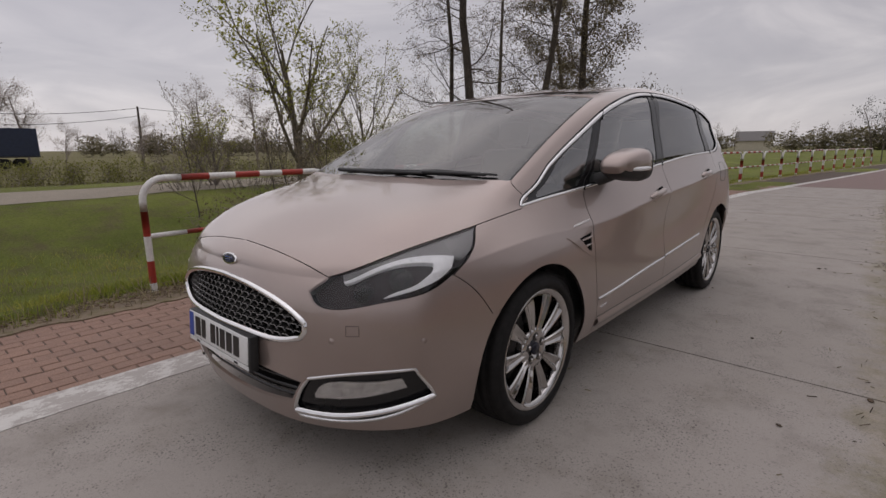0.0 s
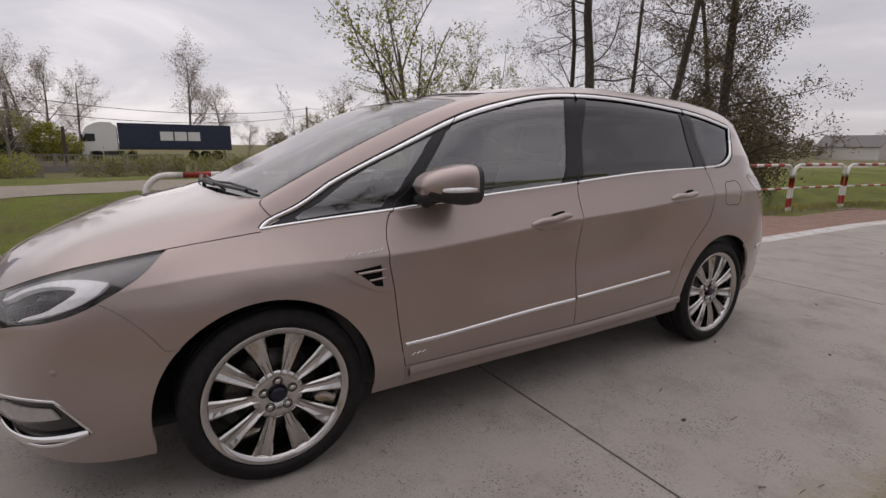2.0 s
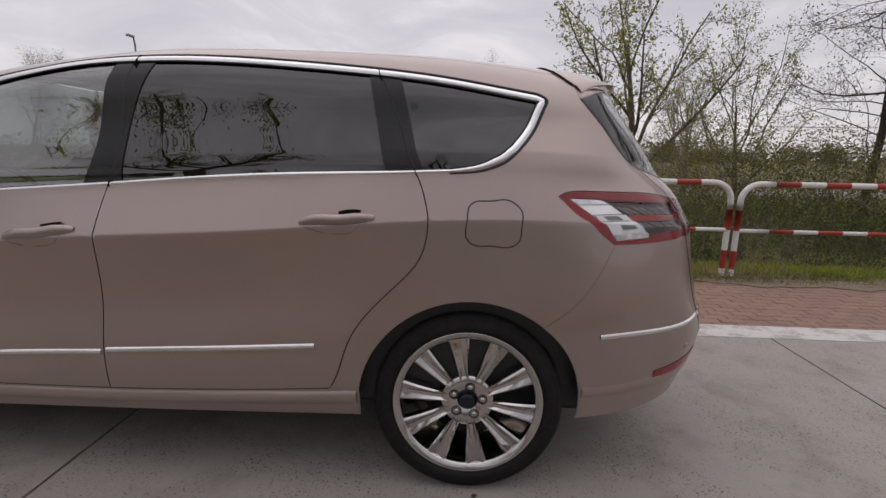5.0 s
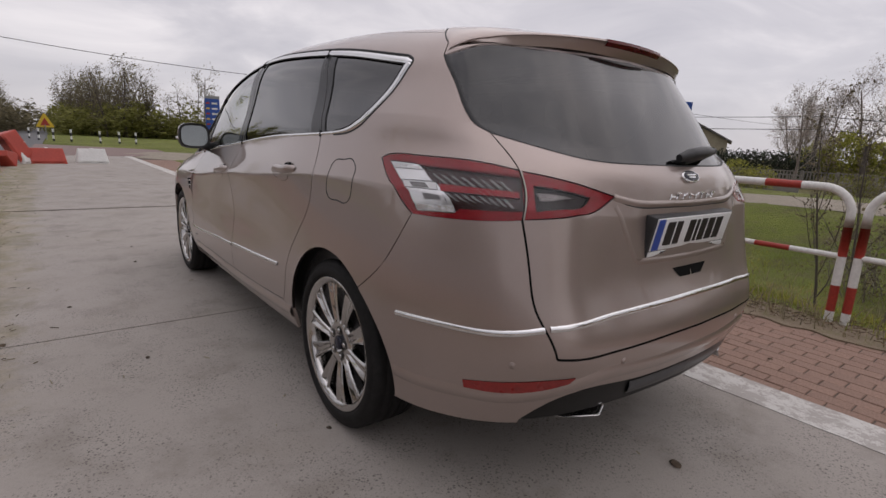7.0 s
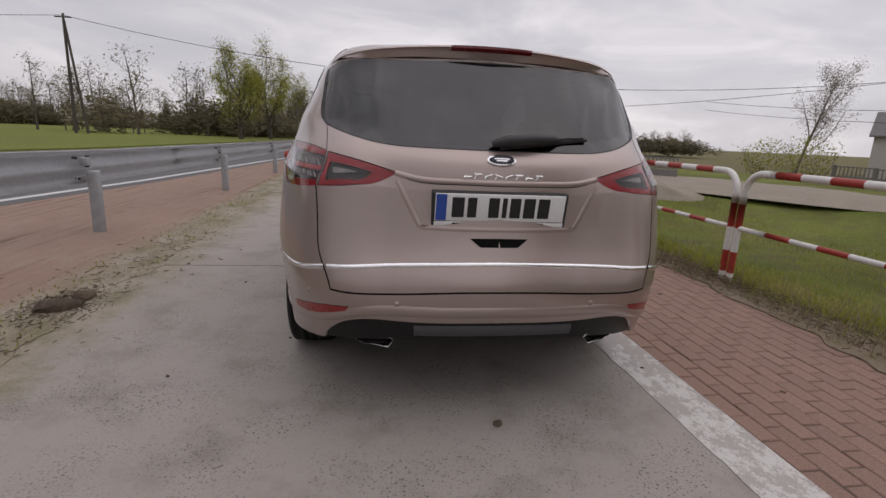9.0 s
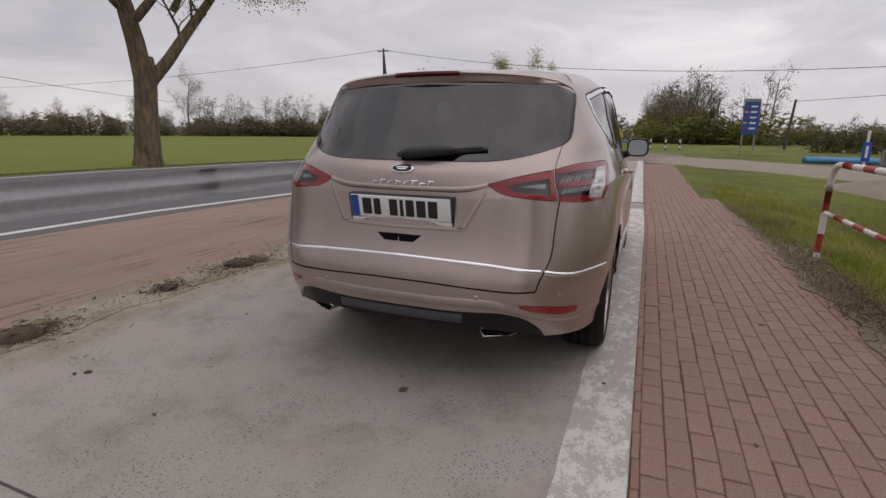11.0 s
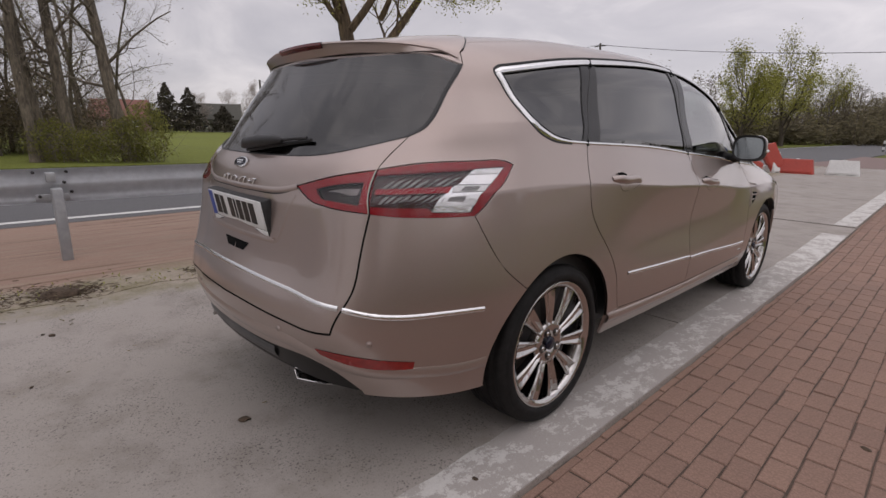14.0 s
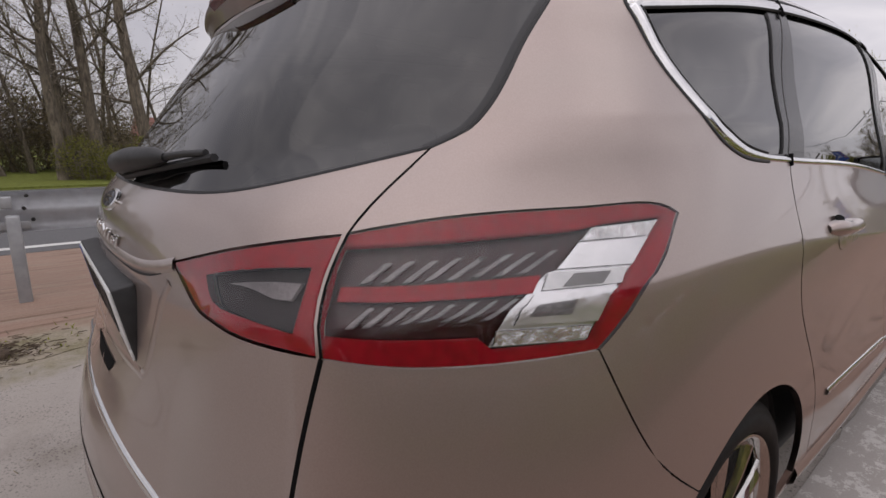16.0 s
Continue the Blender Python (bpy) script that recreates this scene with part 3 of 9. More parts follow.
for y in breaks[1:-1]:
    band("joint", lambda q: min(-2.75, kerb(q) - 3.3) + .01, lambda q: kerb(q) - .006, y - .012, y + .012, -.006, JOINT, "", "", .02, 6, thick=.03, parent=lane)
band("line", lambda y: kerb(y) - .262 + .012 * noise.noise(Vector((y * 9, 0, 0))), lambda y: kerb(y) - .004, -15, 4.78, .003, LINE, "worn white line painted along the kerb", "road line", .1, 2, thick=.002)
band("soil_strip", lambda y: kerb(y) + 1.36, lambda y: kerb(y) + 1.36 + along([(-40, .34), (-4, .36), (-1.6, .42), (2.2, .42), (3.2, .24), (5, .20)], y), -40, 4.5, -.017, SOIL_DARK, "bare soil between pavement and grass", "soil", .04, 4, thick=.02, edge=.17)
band("line.001", lambda y: kerb(y) - .25, lambda y: kerb(y) - .004, 5.60, 27, .0155, LINE, "worn white line painted along the kerb", "road line", .4, 2, thick=.002)
band("line.002", lambda y: kerb(y) - .20, kerb, -85, -15, .006, LINE, "worn white line on the bend", "road line", 1, 2, thick=.004)
band("road.002", lambda y: kerb(y) - 4.2, kerb, -90, -15.0, .001, RED_ASPHALT, "reddish asphalt road bending away", "road", 2, 4, thick=.1)
band("verge", lambda y: along(ROAD_NEAR, y) - .1, lambda y: min(-2.28, kerb(y) - 3.0), -90, 22, .0045, VERGE, "dusty red verge between road and lane", "verge", .12, 6, thick=.03, edge=.16)
band("main_road", lambda y: along(ROAD_FAR, y), lambda y: along(ROAD_NEAR, y) + .35, -200, 400, .009, ASPHALT, "grey asphalt country road", "road", 2, 4, thick=.1)
band("line.003", lambda y: along(ROAD_NEAR, y) - .09, lambda y: along(ROAD_NEAR, y) + .06, -120, 26, .013, ROAD_PAINT, "white edge line of the main road", "road line", .5, 1, thick=.003)
band("line.004", lambda y: along(ROAD_FAR, y) + .45, lambda y: along(ROAD_FAR, y) + .58, -120, 300, .013, ROAD_PAINT, "white edge line of the main road", "road line", 2, 1, thick=.003)
band("junction", lambda y: max(along(ROAD_NEAR, y), -3.2), lambda y: along([(22, .9), (26, 3.0), (31, 3.2), (36, -2.4)], y), 22, 36, .017, RED_ASPHALT, "reddish asphalt junction", "road", .5, 4, thick=.06)
band("field", lambda y: -260, lambda y: along(ROAD_FAR, y) - .9, -120, 190, .02, FIELD, "bright green field of young crop", "field", 4, 10, thick=.06, edge=.3)


def build_track():
    pts = [(x, y) for y, x in TRACK]
    verts, faces = [], []
    for k in range(90):
        y = -60 + 87 * k / 89
        x = along(TRACK, y)
        w = 2.0 + .25 * noise.noise(Vector((y * .6, 0, 5)))
        for q in range(5):
            xx = x + (q / 4 - .5) * 2 * w * (1 + .8 * smooth(6, 13, y))
            verts.append((xx, y, max(land(xx, y), -.2) + .05 - (.04 if q in (0, 4) else 0)))
    for k in range(89):
        for q in range(4):
            faces.append((k * 5 + q, k * 5 + q + 1, k * 5 + q + 6, k * 5 + q + 5))
    me = bpy.data.meshes.new("track")
    me.from_pydata(verts, [], faces)
    tagged(part_of("track", me, GRAVEL, None), "pale gravel farm track", "track", kind="structure")


build_track()


# ---- the brick pavement ----
def build_pavement():
    pave = band("pavement", lambda y: kerb(y) + .002, lambda y: kerb(y) + 1.425, -85, 27, -.0325, SAND, "red brick pavement behind the kerb", "pavement", .5, 2, thick=.08)
    bw, bl, g = .0995, .192, .0045
    bm = bmesh.new()
    r = bmesh.ops.create_cube(bm, size=1, matrix=Matrix.Diagonal((bw - g, bl - g - .002, .04, 1)))
    top = [e for e in bm.edges if all(v.co.z > 0 for v in e.verts)]
    bmesh.ops.bevel(bm, geom=top, offset=.004, segments=1, affect="EDGES")
    bmesh.ops.delete(bm, geom=[f for f in bm.faces if f.normal.z < -.9], context="FACES")
    piece = bpy.data.meshes.new("brick")
    bm.to_mesh(piece)
    bm.free()
    piece.materials.append(PAVER)
    pv = np.array([v.co[:] for v in piece.vertices])
    pf = [tuple(p.vertices) for p in piece.polygons]
    rng = np.random.default_rng(5)
    verts, faces = [], []
    for row in range(-79, 105):
        for col in range(-1, 14):
            y = row * bl + (bl / 2 if col % 2 else 0) + .011
            # the first course is cut to a narrow strip along the kerb
            cut = .33 if col < 0 else 1.0
            x = kerb(y) + (.019 if col < 0 else .036 + bw * (col + .5)) + rng.normal(0, .0018)
            dz, rot, tx, ty = rng.normal(0, .0011), rng.normal(0, .010), rng.normal(0, .008), rng.normal(0, .008)
            z = -.047 + dz
            if -3.1 <= y <= .4:
                o = new("brick", piece)
                o.parent = pave
                o.matrix_local = Matrix.Translation((x, y, z)) @ Euler((tx, ty, rot)).to_matrix().to_4x4() @ Matrix.Diagonal((cut, 1, 1, 1))
            else:
                m = np.array(Euler((tx, ty, rot)).to_matrix() @ Matrix.Diagonal((cut, 1, 1)))
                s = len(verts)
                verts += [tuple(p) for p in pv @ m.T + (x, y, z)]
                faces += [tuple(s + i for i in f) for f in pf]
    me = bpy.data.meshes.new("bricks")
    me.from_pydata(verts, [], faces)
    tagged(part_of("bricks", me, PAVER, pave, smooth=False), kind="stuff")
# ---- the car's surface: level lines from the nose round the left side to the tail ----
def spline(knots, values, at):
    """Natural cubic spline through values (n, k) at knots, read at the places at."""
    n, h = len(knots), np.diff(knots)
    if n < 3:
        w = ((at - knots[0]) / h[0])[:, None]
        return values[0] * (1 - w) + values[1] * w
    a = np.eye(n)
    b = np.zeros_like(values)
    for i in range(1, n - 1):
        a[i, i - 1:i + 2] = h[i - 1], 2 * (h[i - 1] + h[i]), h[i]
        b[i] = 6 * ((values[i + 1] - values[i]) / h[i] - (values[i] - values[i - 1]) / h[i - 1])
    m = np.linalg.solve(a, b)
    i = np.clip(np.searchsorted(knots, at) - 1, 0, n - 2)
    l, r, hh = (knots[i + 1] - at)[:, None], (at - knots[i])[:, None], h[i][:, None]
    return (m[i] * l ** 3 + m[i + 1] * r ** 3) / (6 * hh) + (values[i] / hh - m[i] * hh / 6) * l + (values[i + 1] / hh - m[i + 1] * hh / 6) * r


LEVELS = [
    # bottom edge
    [(0, 2.36, .20), (.35, 2.33, .20), (.60, 2.22, .20), (.80, 2.02, .21), (.86, 1.80, .22), (.885, 1.425, .24), (.900, .90, .26), (.908, .20, .27),
     (.908, -.60, .28), (.900, -1.10, .285), (.885, -1.60, .285), (.85, -1.95, .30), (.70, -2.22, .33), (.40, -2.36, .36), (0, -2.40, .37)],
    # bumper lip and sill
    [(0, 2.40, .33), (.35, 2.365, .33), (.62, 2.25, .33), (.83, 2.02, .33), (.893, 1.80, .33), (.915, 1.425, .33), (.925, .90, .33), (.928, .20, .33),
     (.925, -.60, .33), (.918, -1.10, .33), (.905, -1.60, .36), (.865, -1.95, .40), (.72, -2.245, .43), (.40, -2.385, .45), (0, -2.42, .46)],
    # chrome strip line
    [(0, 2.40, .50), (.35, 2.36, .50), (.63, 2.25, .50), (.84, 2.03, .51), (.91, 1.80, .52), (.940, 1.425, .50), (.945, .90, .47), (.945, .20, .50),
     (.940, -.60, .54), (.944, -1.10, .56), (.942, -1.60, .58), (.893, -1.95, .60), (.725, -2.255, .60), (.40, -2.39, .61), (0, -2.425, .62)],
    # hollow of the doors
    [(0, 2.375, .66), (.35, 2.335, .66), (.63, 2.22, .67), (.83, 2.02, .69), (.905, 1.80, .72), (.940, 1.425, .74), (.935, .90, .70), (.925, .20, .70),
     (.922, -.60, .73), (.940, -1.10, .76), (.943, -1.60, .76), (.898, -1.95, .76), (.735, -2.22, .75), (.40, -2.345, .75), (0, -2.375, .75)],
    # shoulder crease
    [(0, 2.33, .76), (.35, 2.29, .755), (.62, 2.17, .765), (.80, 2.0, .79), (.875, 1.80, .83), (.905, 1.425, .86), (.925, .90, .86), (.945, .20, .92),
     (.950, -.60, .97), (.940, -1.10, 1.01), (.920, -1.60, 1.03), (.880, -1.90, 1.02), (.73, -2.17, 1.0), (.40, -2.315, .97), (0, -2.345, .96)],
    # bonnet edge and window sills
    [(0, 2.24, .845), (.33, 2.20, .845), (.56, 2.10, .86), (.70, 1.93, .885), (.765, 1.75, .93), (.80, 1.43, .99), (.835, .92, 1.035), (.865, .20, 1.085),
     (.880, -.60, 1.13), (.882, -1.10, 1.16), (.872, -1.50, 1.165), (.840, -1.80, 1.15), (.70, -2.09, 1.12), (.40, -2.285, 1.08), (0, -2.33, 1.07)],
    # middle of the bonnet
    [(0, 1.98, .955), (.33, 1.95, .955), (.56, 1.87, .965), (.69, 1.73, .975), (.745, 1.60, 1.0), (.785, 1.33, 1.045), (.828, .87, 1.09), (.858, .18, 1.135),
     (.872, -.60, 1.175), (.873, -1.10, 1.20), (.858, -1.50, 1.21), (.822, -1.81, 1.20), (.685, -2.06, 1.17), (.395, -2.255, 1.125), (0, -2.30, 1.115)],
    # foot of the windscreen
    [(0, 1.58, 1.078), (.33, 1.555, 1.078), (.55, 1.49, 1.08), (.69, 1.44, 1.086), (.732, 1.41, 1.09), (.765, 1.18, 1.14), (.82, .80, 1.16), (.845, .15, 1.20),
     (.860, -.60, 1.235), (.860, -1.10, 1.25), (.842, -1.50, 1.26), (.800, -1.82, 1.25), (.67, -2.03, 1.22), (.39, -2.22, 1.17), (0, -2.265, 1.16)],
    # middle of the glass
    [(0, 1.12, 1.29), (.33, 1.10, 1.295), (.53, 1.05, 1.30), (.66, .99, 1.315), (.70, .95, 1.32), (.735, .80, 1.345), (.785, .55, 1.35), (.805, .05, 1.365),
     (.820, -.60, 1.385), (.815, -1.10, 1.39), (.785, -1.50, 1.38), (.735, -1.82, 1.365), (.615, -1.985, 1.35), (.37, -2.11, 1.335), (0, -2.145, 1.33)],
    # top of the glass
    [(0, .66, 1.50), (.33, .64, 1.505), (.51, .60, 1.505), (.62, .53, 1.505), (.66, .49, 1.505), (.695, .43, 1.51), (.735, .25, 1.515), (.755, -.10, 1.535),
     (.765, -.60, 1.545), (.760, -1.10, 1.53), (.735, -1.50, 1.495), (.68, -1.83, 1.46), (.565, -1.93, 1.465), (.35, -2.012, 1.475), (0, -2.042, 1.475)],
    # roof edge
    [(0, .40, 1.57), (.30, .39, 1.57), (.45, .36, 1.567), (.55, .30, 1.565), (.585, .26, 1.565), (.615, .20, 1.57), (.645, .05, 1.585), (.665, -.20, 1.605),
     (.675, -.60, 1.612), (.665, -1.10, 1.60), (.64, -1.50, 1.572), (.60, -1.82, 1.535), (.50, -1.915, 1.53), (.30, -1.975, 1.54), (0, -1.995, 1.545)],
    # roof
    [(0, .15, 1.61), (.15, .15, 1.61), (.24, .13, 1.61), (.30, .10, 1.61), (.33, .07, 1.612), (.36, .03, 1.615), (.385, -.08, 1.625), (.40, -.30, 1.637),
     (.405, -.65, 1.64), (.40, -1.10, 1.63), (.385, -1.45, 1.607), (.36, -1.75, 1.575), (.30, -1.86, 1.562), (.18, -1.90, 1.562), (0, -1.91, 1.565)],
    # middle line of the roof
    [(0, .05, 1.622), (0, .04, 1.622), (0, .03, 1.623), (0, 0, 1.625), (0, -.03, 1.627), (0, -.06, 1.629), (0, -.15, 1.635), (0, -.35, 1.647),
     (0, -.65, 1.65), (0, -1.05, 1.642), (0, -1.40, 1.618), (0, -1.65, 1.594), (0, -1.72, 1.585), (0, -1.74, 1.583), (0, -1.75, 1.582)],
]
CREASES = [0, 4, 7, 12]


def body_grid(nu=240, nv=150):
    """The left half of the body as a grid of places (nv, nu, 3)."""
    net = np.array(LEVELS, dtype=float)
    net[:, :, 0] *= -1
    ku = np.r_[0, np.cumsum(np.linalg.norm(np.diff(net, axis=1), axis=2)[:9].mean(axis=0))]
    kv = np.r_[0, np.cumsum(np.linalg.norm(np.diff(net, axis=0), axis=2).mean(axis=1))]
    us = np.linspace(0, ku[-1], nu)
    # the ends are mirrored so that the surface crosses the middle line squarely
    rows = []
    for row in net:
        flip = np.array([-1, 1, 1])
        k = np.r_[ku[0] - (ku[2] - ku[0]), ku[0] - (ku[1] - ku[0]), ku, ku[-1] + (ku[-1] - ku[-2]), ku[-1] + (ku[-1] - ku[-3])]
        vals = np.r_[[row[2] * flip, row[1] * flip], row, [row[-2] * flip, row[-3] * flip]]
        rows.append(spline(k, vals, us))
    rows = np.array(rows)
    vs = np.linspace(0, kv[-1], nv)
    for c in CREASES[1:-1]:
        vs[np.argmin(abs(vs - kv[c]))] = kv[c]
    grid = np.zeros((nv, nu, 3))
    for a, b in zip(CREASES[:-1], CREASES[1:]):
        part_v = (vs >= kv[a] - 1e-9) & (vs <= kv[b] + 1e-9)
        grid[part_v] = spline(kv[a:b + 1], rows[a:b + 1].reshape(b - a + 1, -1), vs[part_v]).reshape(-1, nu, 3)
    grid[:, 0, 0] = grid[:, -1, 0] = 0
    grid[-1, :, 0] = 0
    return grid, us, vs, kv[CREASES[1]]
# ---- the car ----
from mathutils.bvhtree import BVHTree
from mathutils.geometry import delaunay_2d_cdt
HULL, HULL_U, HULL_V, SHOULDER = body_grid(640, 400)


def step01(a, b, x):
    w = np.clip((x - a) / (b - a), 0, 1)
    return w * w * (3 - 2 * w)


# the nose is fuller than the level lines: pushed forwards, outwards and up
full = step01(1.5, 2.05, HULL[:, :, 1]) * step01(.35, .62, HULL[:, :, 2]) * (1 - step01(.78, .92, -HULL[:, :, 0]))
SKIN = HULL + np.stack([-full * .052 * np.minimum(-HULL[:, :, 0] / .45, 1), full * .022, full * .026], axis=2)
# and so are the corners of the tail
wide = -HULL[:, :, 0]
corner = step01(1.85, 2.05, -HULL[:, :, 1]) * step01(.42, .66, wide) * (1 - step01(.76, .88, wide)) * step01(.42, .60, HULL[:, :, 2]) * (1 - step01(1.10, 1.24, HULL[:, :, 2]))
SKIN[:, :, 1] -= .030 * corner
HULL_NV, HULL_NU = HULL.shape[:2]
du, dv = np.gradient(SKIN, axis=1), np.gradient(SKIN, axis=0)
HULL_N = np.cross(du, dv)
HULL_N /= np.maximum(np.linalg.norm(HULL_N, axis=2, keepdims=True), 1e-9)
if HULL_N[150, 300, 0] > 0:
    HULL_N = -HULL_N
HULL_N[:, 0, 0] = HULL_N[:, -1, 0] = 0
coarse = [(i, j) for i in range(0, HULL_NV - 1, 3) for j in range(0, HULL_NU - 1, 3)]
tree_pts, tree_faces = [Vector(p) for p in HULL.reshape(-1, 3)], []
for i, j in coarse:
    i2, j2 = min(i + 3, HULL_NV - 1), min(j + 3, HULL_NU - 1)
    tree_faces.append((i * HULL_NU + j, i * HULL_NU + j2, i2 * HULL_NU + j2, i2 * HULL_NU + j))
HULL_TREE = BVHTree.FromPolygons(tree_pts, tree_faces)
MU, MV = HULL_U[-1] / (HULL_NU - 1), HULL_V[-1] / (HULL_NV - 1)
CREASE_V = MV * int(np.argmin(abs(HULL_V - SHOULDER)))


def to_uv(p):
    """The place on the hull: (y, z) is seen from the left side, (x, y, z) is the nearest point."""
    if len(p) == 2:
        hit, _, k, _ = HULL_TREE.ray_cast(Vector((-3, p[0], p[1])), Vector((1, 0, 0)))
        if hit is None:
            hit, _, k, _ = HULL_TREE.find_nearest(Vector((-.9, p[0], p[1])))
    else:
        hit, _, k, _ = HULL_TREE.find_nearest(Vector((-abs(p[0]), p[1], p[2])))
    i, j = coarse[k]
    i2, j2 = min(i + 3, HULL_NV - 1), min(j + 3, HULL_NU - 1)
    o, a, b = Vector(HULL[i, j]), Vector(HULL[i, j2]), Vector(HULL[i2, j])
    ea, eb, d = a - o, b - o, hit - o
    aa, bb, ab, da, db = ea.dot(ea), eb.dot(eb), ea.dot(eb), d.dot(ea), d.dot(eb)
    det = max(aa * bb - ab * ab, 1e-12)
    s, q = (da * bb - db * ab) / det, (db * aa - da * ab) / det
    u, v = (j + s * (j2 - j)) * MU, (i + q * (i2 - i)) * MV
    if len(p) == 3 and p[0] == 0:
        u = 0 if p[1] > 1.0 else HULL_U[-1]
    return (min(max(u, 0), HULL_U[-1]), min(max(v, 0), HULL_V[-1]))


def hull(u, v, lift=0.0):
    """The place and normal on the hull, lifted along the normal."""
    fj, fi = min(max(u / MU, 0), HULL_NU - 1.0001), min(max(v / MV, 0), HULL_NV - 1.0001)
    j, i = int(fj), int(fi)
    s, q = fj - j, fi - i
    w = ((1 - s) * (1 - q), s * (1 - q), s * q, (1 - s) * q)
    idx = ((i, j), (i, j + 1), (i + 1, j + 1), (i + 1, j))
    p = sum(SKIN[k] * x for k, x in zip(idx, w))
    n = sum(HULL_N[k] * x for k, x in zip(idx, w))
    n /= max(np.linalg.norm(n), 1e-9)
    return Vector(p + n * lift), Vector(n)


def curve(pts, step=0.025):
    """A smooth path through the given places on the hull, as (u, v)."""
    raw = np.array([to_uv(p) for p in pts])
    k = np.r_[0, np.cumsum(np.maximum(np.linalg.norm(np.diff(raw, axis=0), axis=1), 1e-5))]
    n = max(2, int(k[-1] / step) + 1)
    return [tuple(p) for p in spline(k, raw, np.linspace(0, k[-1], n))]


def line(pts, step=0.025):
    """A path with corners through the given places."""
    out = []
    for a, b in zip(pts[:-1], pts[1:]):
        out += curve([a, b], step)[:-1]
    return out + [to_uv(pts[-1])]


def foot(u0, u1, step=0.03):
    """Along the lower edge of the hull."""
    n = max(2, int(abs(u1 - u0) / step))
    return [(u0 + (u1 - u0) * i / n, 0.0) for i in range(n + 1)]


def ring(*paths):
    """Joins paths into one closed outline."""
    out = []
    for path in paths:
        for p in path:
            if not out or (abs(p[0] - out[-1][0]) + abs(p[1] - out[-1][1])) > 0.004:
                out.append(p)
    while abs(out[0][0] - out[-1][0]) + abs(out[0][1] - out[-1][1]) < 0.004:
        out.pop()
    return out


def inside(p, poly):
    x, y = p
    hit = False
    for (x0, y0), (x1, y1) in zip(poly, poly[1:] + poly[:1]):
        if (y0 > y) != (y1 > y) and x < (x1 - x0) * (y - y0) / (y1 - y0) + x0:
            hit = not hit
    return hit


def inside_many(pts, poly):
    x, y = pts[:, 0], pts[:, 1]
    hit = np.zeros(len(pts), bool)
    for (x0, y0), (x1, y1) in zip(poly, poly[1:] + poly[:1]):
        if y0 != y1:
            hit ^= ((y0 > y) != (y1 > y)) & (x < (x1 - x0) * (y - y0) / (y1 - y0) + x0)
    return hit


def sheet(outline, holes=(), lift=0.0, gap=0.002, lip=0.014, res=0.035, middle=False):
    """A piece of the hull inside an outline, its rim turned inwards by lip. middle: joined with its mirror image across the middle line."""
    loops = [outline, *holes]
    pts, edges, loop_ids = [], [], []
    for lp in loops:
        s = len(pts)
        pts += lp
        edges += [(s + k, s + (k + 1) % len(lp)) for k in range(len(lp))]
        loop_ids.append(list(range(s, len(pts))))
    arr = np.array(outline)
    lo, hi = arr.min(axis=0), arr.max(axis=0)
    gx, gy = np.meshgrid(np.arange(lo[0], hi[0], res), np.arange(lo[1], hi[1], res))
    gx[1::2] += res / 2
    cand = np.c_[gx.ravel(), gy.ravel()]
    # rows of their own along the shoulder, so that its edge stays crisp
    if lo[1] < CREASE_V < hi[1]:
        cand = cand[abs(cand[:, 1] - CREASE_V) > res * .6]
        along_u = np.arange(lo[0], hi[0], res * .6)
        cand = np.r_[cand, *[np.c_[along_u, np.full(len(along_u), CREASE_V + q)] for q in (-.008, 0, .008)]]
    keep = inside_many(cand, outline)
    for h in holes:
        keep &= ~inside_many(cand, h)
    cand = cand[keep]
    bound = np.array(pts)
    if len(cand):
        d = np.min(np.linalg.norm(cand[:, None] - bound[None], axis=2), axis=1)
        cand = cand[d > np.where(abs(cand[:, 1] - CREASE_V) < .009, .010, res * .55)]
    verts2, _, tris, _, _, _ = delaunay_2d_cdt([Vector(p) for p in pts] + [Vector(p) for p in cand], edges, [], 0, 1e-7)
    cen = np.array([[sum(verts2[i].x for i in f) / 3, sum(verts2[i].y for i in f) / 3] for f in tris])
    ok = inside_many(cen, outline)
    for h in holes:
        ok &= ~inside_many(cen, h)
    index = {(round(v.x, 5), round(v.y, 5)): i for i, v in enumerate(verts2)}
    place = [hull(v.x, v.y, lift) for v in verts2]
    co = [p.copy() for p, n in place]
    nor = [n.copy() for p, n in place]
    rims = []
    for li, lp in enumerate(loops):
        area = sum(a[0] * b[1] - b[0] * a[1] for a, b in zip(lp, lp[1:] + lp[:1]))
        ids = [index.get((round(p[0], 5), round(p[1], 5))) for p in lp]
        ids = [i for i in ids if i is not None]
        moved = {}
        for k, i in enumerate(ids):
            a, b = ids[k - 1], ids[(k + 1) % len(ids)]
            tan = (place[b][0] - place[a][0])
            if tan.length < 1e-7:
                continue
            inward = nor[i].cross(tan.normalized())
            sgn = 1 if area > 0 else -1
            # the hull's u runs backwards and v upwards: its turn is found from the normals
            moved[i] = (inward, sgn)
        rims.append((ids, moved, area))
    turn = 1
    p0, n0 = hull(HULL_U[-1] * .5, .5)
    pu, pv = hull(HULL_U[-1] * .5 + .02, .5)[0] - p0, hull(HULL_U[-1] * .5, .52)[0] - p0
    if pu.cross(pv).dot(n0) < 0:
        turn = -1
    for li, (ids, moved, area) in enumerate(rims):
        for i, (inward, sgn) in moved.items():
            w = gap * sgn * turn * (1 if li == 0 else -1)
            if middle and abs(place[i][0].x) < 1e-3:
                co[i].x = 0
                continue
            co[i] = co[i] + inward * w
    faces = []
